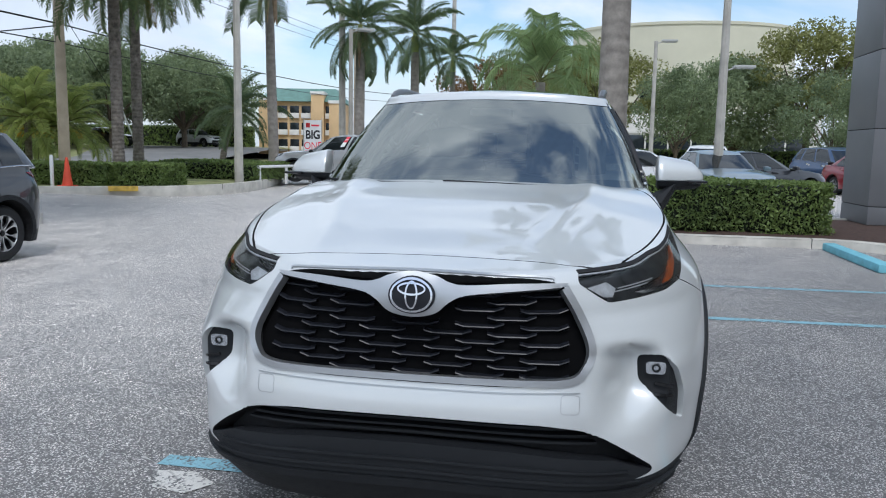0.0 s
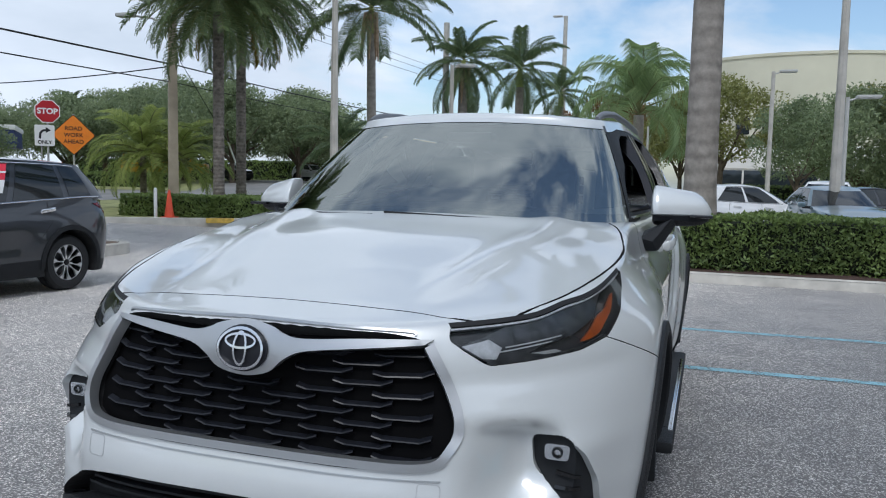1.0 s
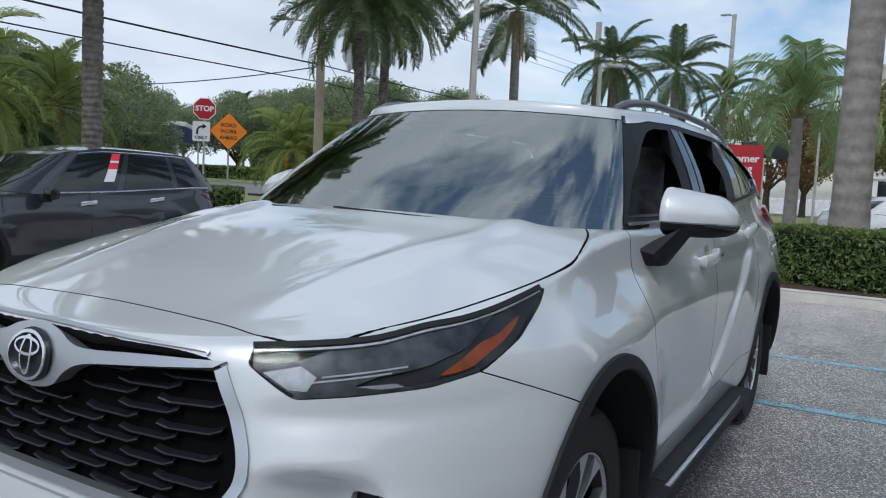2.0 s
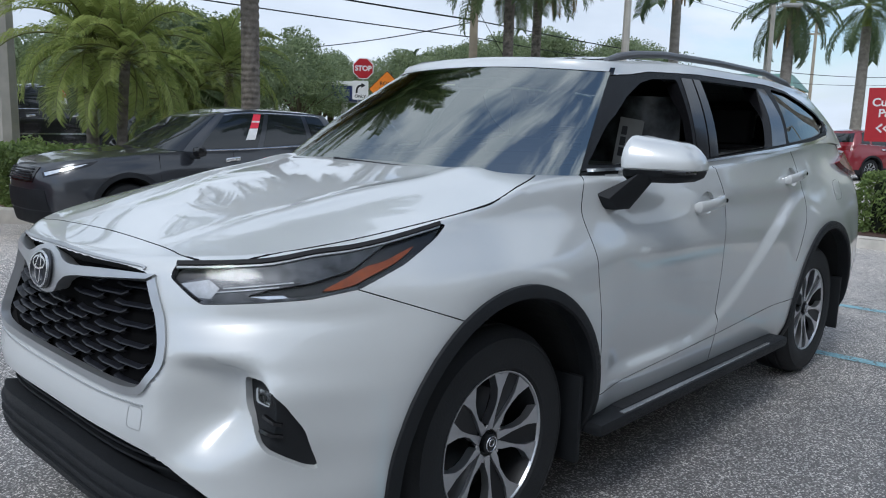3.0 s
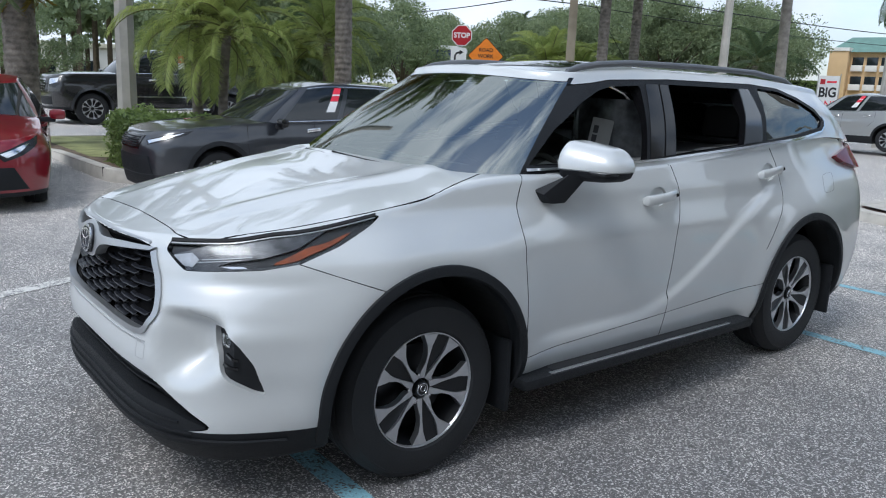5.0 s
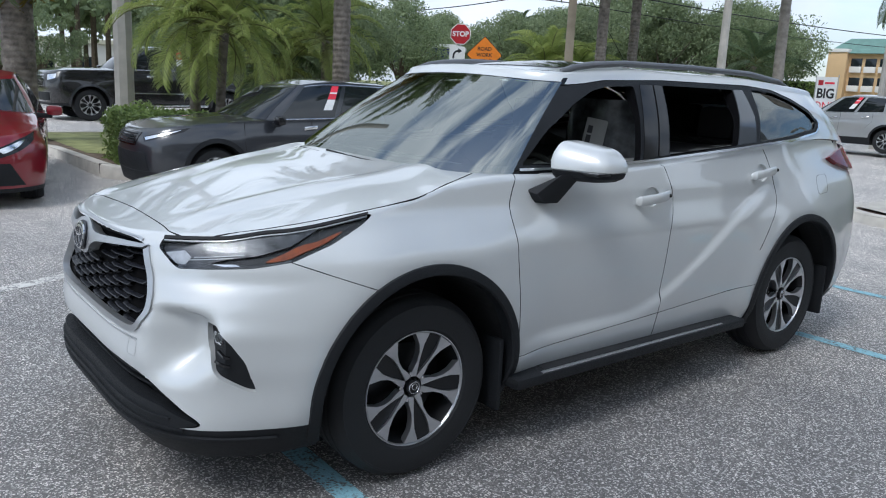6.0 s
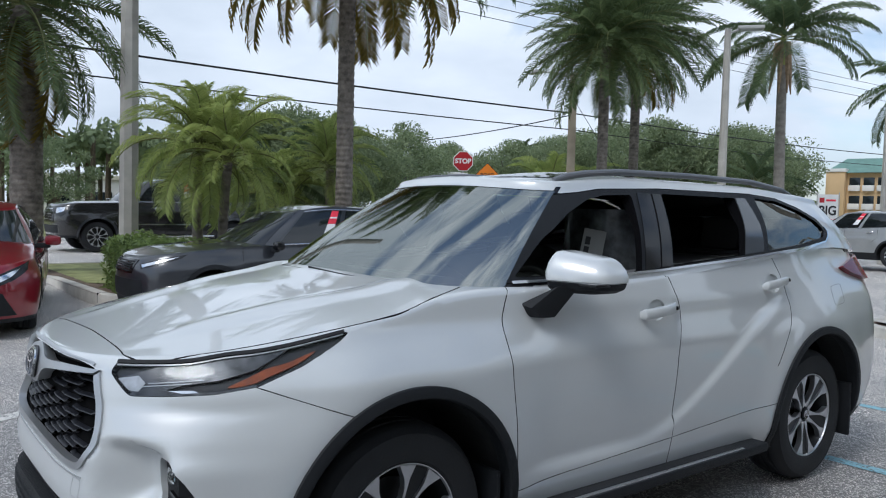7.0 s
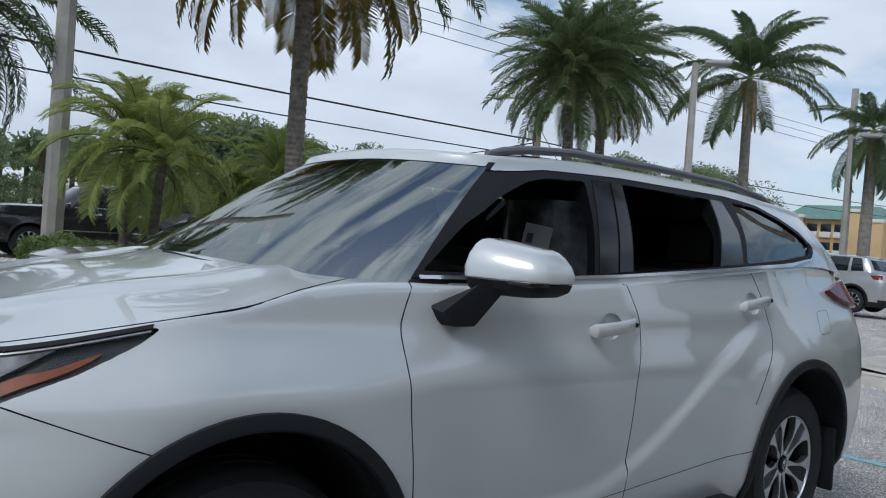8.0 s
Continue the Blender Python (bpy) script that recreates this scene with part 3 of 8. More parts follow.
# ---- ground, islands, kerbs, markings ----
def ground_z(x, y):
    return 0.15 * step01(9.0, 14.0, -x)


def ground_sheet():
    xs = [-700, -300, -120, -60, -30, -18] + [-14 + 0.5 * i for i in range(12)] + [-6, 0, 6, 12, 30, 60, 120, 300, 700]
    ys = [-700, -200, -60, -20, 0, 20, 60, 120, 300, 700]
    vs = [(x, y, ground_z(x, y)) for x in xs for y in ys]
    n = len(ys)
    fs = [(i * n + j, (i + 1) * n + j, (i + 1) * n + j + 1, i * n + j + 1) for i in range(len(xs) - 1) for j in range(n - 1)]
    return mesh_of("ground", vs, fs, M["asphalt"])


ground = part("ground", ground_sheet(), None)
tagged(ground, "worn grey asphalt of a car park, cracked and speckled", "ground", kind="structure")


def fill(poly, z, step=0.8, rough=0.0):
    """A flat or slightly uneven sheet inside an outline."""
    ring = [Vector(p) for p in poly]
    xs, ys = [p.x for p in ring], [p.y for p in ring]
    pts = [tuple(p) for p in ring]
    x = min(xs) + step / 2
    while x < max(xs):
        y = min(ys) + step / 2
        while y < max(ys):
            if inside((x, y), ring) and min((p.x - x) ** 2 + (p.y - y) ** 2 for p in ring) > (step * 0.4) ** 2:
                pts.append((x, y))
            y += step
        x += step
    n = len(ring)
    vs, _, fs, _, _, _ = delaunay_2d_cdt([Vector(p) for p in pts], [(i, (i + 1) % n) for i in range(n)], [], 1, 1e-6)
    return [(v.x, v.y, z + rough * noise.noise(Vector((v.x * 1.3, v.y * 1.3, 0)))) for v in vs], [tuple(f) for f in fs]


def kerb_ring(poly, z0, h=0.14, w=0.16):
    """Kerb profile swept round a closed outline (anticlockwise)."""
    pts = [Vector(p) for p in poly]
    n = len(pts)
    prof = [(0.0, -0.20), (0.0, h - 0.03), (0.012, h - 0.008), (0.03, h), (w - 0.01, h), (w, h - 0.02), (w, -0.20)]
    vs, fs = [], []
    for i in range(n):
        a, b, c = pts[i - 1], pts[i], pts[(i + 1) % n]
        d = ((b - a).normalized() + (c - b).normalized()).normalized()
        nn = Vector((-d.y, d.x))
        for o, zz in prof:
            p = b + nn * o
            vs.append((p.x, p.y, z0 + zz))
    k = len(prof)
    for i in range(n):
        j = (i + 1) % n
        for q in range(k - 1):
            fs.append((i * k + q, j * k + q, j * k + q + 1, i * k + q + 1))
    return vs, fs


def area2(poly):
    return sum(poly[i - 1][0] * poly[i][1] - poly[i][0] * poly[i - 1][1] for i in range(len(poly)))


def island(name, poly, z0, surface, what, label, r=0.6):
    poly = poly if area2(poly) > 0 else poly[::-1]
    ring = rounded(poly, r, 6)
    kerb = part(name + "_kerb", kerb_ring(ring, z0), M["concrete"])
    tagged(kerb, "pale weathered concrete kerb, " + label, "kerb", kind="structure")
    bed = part(what, fill(ring, z0 + 0.115, 0.5, 0.03), M[surface])
    tagged(bed, label, what.replace("_", " "), kind="structure")
    # joints across the kerb
    pts = [Vector(p) for p in ring]
    run = 0.0
    for a, b in zip(pts, pts[1:]):
        run += (b - a).length
        if run > 3.0:
            run = 0.0
            d = (b - a).normalized()
            m = Matrix.Translation((b.x, b.y, z0)) @ Matrix.Rotation(math.atan2(d.y, d.x), 4, "Z")
            j = part("joint", moved(block((-0.005, -0.004, 0.0), (0.005, 0.15, 0.1425)), m), M["seam"], kerb)
    return kerb


island("hedge_island", [(-1.75, 10.3), (-1.75, 9.3), (-1.2, 8.87), (4.3, 8.87), (5.0, 8.1), (5.5, 5.5), (5.7, 1.0), (12, 1.0), (12, 14.0), (-1.75, 12.4)], 0.0, "mulch", "planting_bed", "round the hedge bed beside the building")
island("palm_island", [(-7.9, 2.4), (-8.1, 1.35), (-11.6, 1.25), (-12.1, 0.6), (-12.1, -9), (-14.6, -9), (-14.6, 8.6), (-8.4, 8.6)], 0.05, "soil", "planting_strip", "leaf-strewn bed under small palms")
island("verge", [(-60, 3.0), (-22, 9.6), (-17, 11.6), (-13.2, 13.3), (-11.2, 14.4), (-10.0, 15.2), (-9.35, 16.6), (-9.3, 19.0), (-10.2, 23.0), (-12.5, 30), (-16, 60), (-60, 60)], 0.15, "grass", "grass_verge", "roadside grass verge with palms and hedge", 0.9)
tip = part("island_tip", fill([(-1.55, 9.45), (-0.85, 9.06), (-0.85, 12.35), (-1.55, 12.25)], 0.152, 0.5, 0.004), M["concrete"])
tagged(tip, "pale concrete tip of the hedge bed", "paving", kind="structure")
yk = part("kerb_paint", moved(block((-0.35, -0.006, 0.02), (0.35, 0.1, 0.1445)), Matrix.Translation((-10.9, 14.5, 0.15)) @ Matrix.Rotation(math.atan2(0.8, 1.2), 4, "Z")), M["yellow_mark"])
tagged(yk, "faded yellow paint on the kerb", "kerb paint", kind="structure")


def mark(name, poly, mat, label, z=0.004, step=0.4):
    ob = part(name, fill(poly, z, step), M[mat])
    return tagged(ob, label, "road marking", kind="structure")


def line_mark(name, a, b, w, mat, label):
    pts = [Vector(a).lerp(Vector(b), i / 12) for i in range(13)]
    ws = [w * (1 + 0.12 * noise.noise(Vector((i * 0.9, a[1], 3)))) for i in range(13)]
    return mark(name, ribbon([tuple(p) for p in pts], ws), mat, label)


line_mark("bay_line", (-1.25, -0.29), (4.1, -0.31), 0.11, "blue_mark", "worn light blue bay line on asphalt")
line_mark("bay_line", (-0.6, 3.33), (4.1, 3.43), 0.10, "blue_mark", "worn light blue bay line on asphalt")
line_mark("bay_line", (-0.6, 4.97), (4.1, 5.10), 0.10, "blue_mark", "worn light blue bay line on asphalt")
line_mark("lane_line", (-2.6, -1.35), (-3.1, -0.18), 0.14, "white_mark", "worn white stop line on asphalt")
mark("paint_patch", [(-1.22, -0.40), (-1.05, -0.38), (-0.92, -0.47), (-1.0, -0.58), (-1.15, -0.55)], "white_mark", "spilled patch of white road paint")
stop_bar = part("wheel_stop", boxes(((3.93, 6.5, 0.0), (4.12, 8.72, 0.11)), bevel=0.03), simple("blue_concrete", (0.2, 0.5, 0.6), 0.8, vary=0.15, scale=7, bump=0.3))
tagged(stop_bar, "light blue painted concrete wheel stop on asphalt", "wheel stop")

# road beyond the verge and the street beyond
def rise(x, y):
    """The land climbs gently away from the car park, across the street."""
    return 0.95 * step01(24.0, 52.0, y) * step01(17.0, 25.0, -x)


def raised(geo, lift=0.0):
    return [(x, y, z + lift + rise(x, y)) for x, y, z in geo[0]], geo[1]


street = part("street", raised(fill([(-62, 62), (-26, 62), (-21, 40), (-24, 24), (-34, 17), (-62, 14)], 0.272, 3)), M["road"])
tagged(street, "pale grey street beyond the verge", "street", kind="structure")
lawn = part("far_lawn", raised(fill([(-120, 20), (-62, 20), (-38, 33), (-27, 34), (-29, 60), (-20, 90), (-40, 140), (-120, 140)], 0.30, 6)), M["grass"])
tagged(lawn, "dull green lawn under trees across the street", "lawn", kind="structure")
lawn = part("far_lawn", fill([(-10, 33), (20, 31), (60, 33), (60, 60), (-10, 60)], 0.02, 8), M["grass"])
tagged(lawn, "strip of grass before the office building", "lawn", kind="structure")
lawn = part("far_lawn", fill([(-200, -40), (-30, -25), (-27, 5), (-62, 12), (-200, 12)], 0.17, 12), M["grass"])
tagged(lawn, "grass beneath far sabal palms", "lawn", kind="structure")

# ---- the white three-row SUV: nose to -y, front axle at y = 0 ----
AXLES, WHEEL_X, WHEEL_R = (0.0, 2.85), 0.80, 0.375
NOSE = spline([(0.20, -0.90), (0.27, -0.955), (0.34, -0.985), (0.42, -0.985), (0.55, -0.99), (0.68, -0.968), (0.80, -0.975), (0.90, -0.985), (0.96, -0.972), (1.02, -0.93)])
TAIL = spline([(0.25, 3.80), (0.40, 3.92), (0.6, 3.96), (0.9, 3.93), (1.15, 3.89), (1.35, 3.83)])
EDGE = spline([(-1.0, 0.985), (-0.8, 1.005), (-0.5, 1.04), (-0.17, 1.098), (0.02, 1.131), (0.26, 1.183), (0.45, 1.196), (0.9, 1.202), (1.47, 1.232), (2.18, 1.294), (2.42, 1.311), (2.76, 1.345), (3.2, 1.36), (3.9, 1.30)])
FOOT = spline([(-1.0, 0.20), (-0.5, 0.22), (0.4, 0.27), (2.4, 0.28), (3.4, 0.26), (3.95, 0.32)])
WIDE = spline([(0.20, 0.83), (0.28, 0.87), (0.35, 0.892), (0.45, 0.91), (0.6, 0.925), (0.75, 0.93), (0.9, 0.925), (1.0, 0.908), (1.08, 0.885), (1.16, 0.862), (1.22, 0.846), (1.4, 0.80)])
CROWN = spline([(-1.0, 0.0), (-0.8, 0.011), (-0.5, 0.048), (-0.17, 0.066), (0.16, 0.055), (0.5, 0.02), (0.8, 0.0)])


FULL = spline([(0.25, 4.3), (0.353, 4.5), (0.5, 4.0), (0.6, 4.6), (0.68, 5.0), (0.75, 3.7), (0.85, 2.65), (0.93, 2.3), (1.1, 2.25)])
DEEP = spline([(0.3, 0.70), (0.6, 0.76), (0.75, 0.78), (0.93, 0.90), (1.1, 0.92)])


def body_half(y, z):
    """Half the body's width at a place along its side."""
    w = WIDE(z)
    w -= 0.055 * step01(0.9, 1.1, z) * (1 - step01(0.3, 1.6, y))
    w -= 0.05 * step01(1.05, 1.3, z) * step01(2.6, 3.5, y) + 0.02 * step01(3.0, 3.8, y)
    for yc in AXLES:
        d = math.hypot(y - yc, z - 0.40)
        w += 0.026 * math.exp(-((d - 0.50) / 0.13) ** 2) * step01(0.25, 0.4, z)
    low = 0.46 + 0.60 * step01(1.2, 2.65, y)
    hollow = step01(low, low + 0.05, z) * (1 - step01(1.0, 1.13, z))
    w -= 0.022 * hollow * step01(0.45, 0.8, y) * (1 - step01(2.35, 2.7, y))
    return w


def lower_hull(n_front=50, n_side=120, n_rear=22, n_lev=60):
    half = [("f", 90 * i / n_front) for i in range(n_front)] + [("s", i / n_side) for i in range(n_side)] + [("r", 90 - 90 * i / n_rear) for i in range(n_rear + 1)]

    def plan(kind, v, yf, yr, z=0.8):
        if kind == "s":
            return 1.0, (yf + DEEP(z)) + v * (yr - 0.5 - yf - DEEP(z))
        t = radians(v)
        if kind == "f":
            return math.sin(t) ** (2 / FULL(z)), yf + DEEP(z) * (1 - math.cos(t) ** (2 / 2.2))
        return math.sin(t) ** (2 / 3.2), yr - 0.5 * (1 - math.cos(t) ** (2 / 2.4))

    rings = []
    n_round = 6
    for lev in range(n_lev + n_round):
        ring = []
        for kind, v in half:
            _, y0 = plan(kind, v, NOSE(1.02), 3.87, 1.05)
            top, foot = EDGE(y0), FOOT(y0)
            r = 0.016 if y0 < 0.2 else 0.03
            if lev < n_lev:
                z, inset = foot + (top - r - foot) * lev / (n_lev - 1), 0.0
            else:
                a = radians(90 * (lev - n_lev + 1) / n_round)
                z, inset = top - r + r * math.sin(a), r * (1 - math.cos(a))
            k, y = plan(kind, v, NOSE(z), TAIL(z), z)
            x = body_half(y, min(z, top - r * 0.4)) * k
            # scooped corner ahead of the fog lamps
            if kind == "f":
                c = step01(0.54, 0.675, x) * step01(0.48, 0.635, z) * (1 - step01(0.727, 0.785, z))
                y += c * max(0.0, -0.768 - y)
                y += 0.010 * step01(0.4, 0.7, x) * (1 - step01(0.84, 0.9, x)) * math.exp(-((z - 0.865) / 0.022) ** 2)
            if inset:
                g = Vector((x, (y + 0.25) if y < -0.25 else ((y - 3.4) if y > 3.4 else 0.0)))
                if g.length > 1e-6:
                    g = g.normalized() * inset
                x, y = max(0.0, x - g.x), y - g.y
            ring.append((x, y, z))
        rings.append(ring)
    m = len(half)
    verts, faces = [], []
    full = []
    for ring in rings:
        row = list(range(len(verts), len(verts) + m))
        verts.extend(ring)
        mir = [row[0]] + list(range(len(verts), len(verts) + m - 2)) + [row[-1]]
        verts.extend((-x, y, z) for x, y, z in ring[1:-1])
        full.append(row + mir[-2:0:-1])
    k = len(full[0])
    for a, b in zip(full, full[1:]):
        for i in range(k):
            j = (i + 1) % k
            faces.append((a[i], a[j], b[j], b[i]))
    # bottom
    faces.append(tuple(full[0][::-1]))
    # bonnet and deck
    top = full[-1]
    nx = 76
    rows = []
    for i in range(1, m - 1):
        xr, y, z = verts[top[i]]
        right, left = top[i], top[-i]
        row = [left]
        for q in range(1, nx):
            s = -1 + 2 * q / nx
            x = s * xr
            zz = z + CROWN(y) * (1 - abs(s) ** 2.4)
            blend = step01(-0.88, -0.45, y) * (1 - step01(0.15, 0.45, y))
            ridge = 0.37 + 0.16 * step01(-0.8, 0.2, y)
            zz += blend * 0.015 * math.exp(-((abs(x) - ridge) / 0.055) ** 2)
            row.append(len(verts))
            verts.append((x, y, zz))
        row.append(right)
        rows.append(row)
    for a, b in zip(rows, rows[1:]):
        for q in range(nx):
            faces.append((a[q], a[q + 1], b[q + 1], b[q]))
    for q in range(nx):
        faces.append((top[0], rows[0][q + 1], rows[0][q]))
        faces.append((top[m - 1], rows[-1][q], rows[-1][q + 1]))
    return verts, faces


SILL_W = spline([(0.1, 0.74), (0.45, 0.785), (1.0, 0.825), (1.5, 0.845), (2.4, 0.845), (3.2, 0.79), (3.86, 0.72)])
ROOF_W = spline([(0.8, 0.585), (1.05, 0.605), (1.55, 0.628), (2.5, 0.632), (3.2, 0.60), (3.6, 0.57)])
ROOF_Z = spline([(0.8, 1.598), (1.0, 1.612), (1.3, 1.632), (1.6, 1.646), (2.5, 1.642), (3.0, 1.622), (3.35, 1.602), (3.62, 1.572)])


def cabin_point(kind, v, s, off=0.0):
    """Outside of the glasshouse: v round it, s from the belt to the roof's edge."""
    def plan(yf, yr, df, dr, wid):
        if kind == "s":
            y = yf + df + v * (yr - dr - yf - df)
            return wid(y), y
        t = radians(v)
        if kind == "f":
            y = yf + df * (1 - math.cos(t) ** (2 / 2.0))
            return wid(yf + df) * math.sin(t) ** (2 / 3.4), y
        y = yr - dr * (1 - math.cos(t) ** (2 / 2.2))
        return wid(yr - dr) * math.sin(t) ** (2 / 3.2), y
    xb, yb = plan(0.12, 3.87, 0.50, 0.40, SILL_W)
    xt, yt = plan(0.84, 3.62, 0.22, 0.30, ROOF_W)
    zb = EDGE(yb) - 0.03 + CROWN(yb) * (1 - min(1, xb / 0.8) ** 2.4)
    zt = ROOF_Z(yt) + (0.035 * (1 - (xt / 0.6) ** 2) if kind == "f" else 0.0)
    bow = 0.028 * math.sin(math.pi * s)
    x, y, z = xb + (xt - xb) * s, yb + (yt - yb) * s, zb + (zt - zb) * s
    nx, ny = (x, 0.0)
    if kind == "f":
        nx, ny = x * 0.6, -0.8
    elif kind == "r":
        nx, ny = x * 0.6, 0.8
    g = Vector((nx, ny))
    g = g.normalized() if g.length > 1e-6 else Vector((0, -1 if kind == "f" else 1))
    d = bow + off
    return max(0.0, x + g.x * d), y + g.y * d, z + (off * 0.0)


def cabin_hull(off=0.0, roof_drop=0.0, n_front=26, n_side=70, n_rear=20, n_lev=16):
    half = [("f", 90 * i / n_front) for i in range(n_front)] + [("s", i / n_side) for i in range(n_side)] + [("r", 90 - 90 * i / n_rear) for i in range(n_rear + 1)]
    m = len(half)
    verts, faces, full = [], [], []
    rings = []
    for lev in range(n_lev):
        s = lev / (n_lev - 1)
        rings.append([cabin_point(k, v, s, off) for k, v in half])
    # rolled gutter to the roof
    for a in (30, 60, 90):
        r = 0.028
        ring = []
        for x, y, z in rings[n_lev - 1]:
            g = Vector((x, 0 if 1.1 < y < 3.1 else (-0.5 if y < 1.1 else 0.5))).normalized() * r * (1 - math.cos(radians(a)))
            ring.append((max(0.0, x - g.x), y - g.y, z + r * math.sin(radians(a))))
        rings.append(ring)
    rings = [[(x, y, z - roof_drop * step01(1.4, 1.6, z)) for x, y, z in r] for r in rings]
    for ring in rings:
        row = list(range(len(verts), len(verts) + m))
        verts.extend(ring)
        mir = [row[0]] + list(range(len(verts), len(verts) + m - 2)) + [row[-1]]
        verts.extend((-x, y, z) for x, y, z in ring[1:-1])
        full.append(row + mir[-2:0:-1])
    k = len(full[0])
    for a, b in zip(full, full[1:]):
        for i in range(k):
            j = (i + 1) % k
            faces.append((a[i], a[j], b[j], b[i]))
    faces.append(tuple(full[0][::-1]))
    top = full[-1]
    nx = 26
    rows = []
    for i in range(1, m - 1):
        xr, y, z = verts[top[i]]
        row = [top[-i]]
        for q in range(1, nx):
            s = -1 + 2 * q / nx
            row.append(len(verts))
            verts.append((s * xr, y, z + 0.040 * (1 - s * s) * step01(0.8, 1.5, y) + 0.0))
        row.append(top[i])
        rows.append(row)
    for a, b in zip(rows, rows[1:]):
        for q in range(nx):
            faces.append((a[q], a[q + 1], b[q + 1], b[q]))
    for q in range(nx):
        faces.append((top[0], rows[0][q + 1], rows[0][q]))
        faces.append((top[m - 1], rows[-1][q], rows[-1][q + 1]))
    return verts, faces


# outlines, in metres: front view (x, z), side view (y, z), bonnet (x, y), corner view (along, z)
GRILLE = [(-0.452, 0.957), (-0.36, 0.974), (0.0, 0.984), (0.36, 0.974), (0.452, 0.957), (0.508, 0.865), (0.55, 0.775), (0.538, 0.71), (0.475, 0.657), (0.26, 0.646), (0.0, 0.644), (-0.26, 0.646), (-0.475, 0.657), (-0.538, 0.71), (-0.55, 0.775), (-0.508, 0.865)]
GRILLE = rounded(GRILLE, 0.05, 5)
INTAKE = rounded([(-0.40, 0.538), (0.0, 0.540), (0.40, 0.538), (0.54, 0.522), (0.66, 0.45), (0.765, 0.365), (0.62, 0.345), (0.0, 0.355), (-0.62, 0.345), (-0.765, 0.365), (-0.66, 0.45), (-0.54, 0.522)], 0.05, 5)
FOG = rounded([(0.684, 0.722), (0.772, 0.728), (0.815, 0.685), (0.843, 0.60), (0.848, 0.495), (0.832, 0.502), (0.775, 0.565), (0.690, 0.640)], 0.022, 5)
DOOR_A = curvy([(0.55, 1.20), (0.505, 1.12), (0.477, 1.04), (0.467, 0.86), (0.482, 0.6), (0.497, 0.43), (0.504, 0.2)], 4)
DOOR_B = curvy([(1.49, 1.26), (1.54, 1.15), (1.575, 1.02), (1.54, 0.84), (1.503, 0.5), (1.49, 0.2)], 4)
DOOR_C = curvy([(2.40, 1.36), (2.50, 1.2), (2.535, 1.05), (2.51, 0.94), (2.43, 0.82), (2.36, 0.72)], 4)
SILL = [(0.40, 0.424), (0.95, 0.447), (1.47, 0.470), (2.42, 0.522)]
WIN_F = [(0.60, 1.232), (0.80, 1.383), (1.0, 1.497), (1.15, 1.560), (1.26, 1.583), (1.455, 1.592), (1.40, 1.40), (1.345, 1.236)]
WIN_R = [(1.575, 1.258), (1.63, 1.42), (1.69, 1.604), (2.335, 1.602), (2.27, 1.45), (2.185, 1.302)]
WIN_Q = [(2.415, 1.323), (2.48, 1.45), (2.535, 1.610), (2.79, 1.594), (3.0, 1.543), (3.14, 1.484), (3.19, 1.430), (3.14, 1.391), (2.80, 1.354)]
DLO = [(0.30, 1.17), (0.60, 1.214), (0.95, 1.219), (1.47, 1.243), (2.18, 1.288), (2.44, 1.308), (2.85, 1.336), (3.17, 1.372), (3.225, 1.424), (3.165, 1.500), (3.01, 1.563), (2.80, 1.612), (2.5, 1.630), (1.7, 1.629), (1.26, 1.612), (1.12, 1.592), (0.95, 1.575), (0.70, 1.45)]


HANDLES = ((1.40, 1.062), (2.42, 1.145))


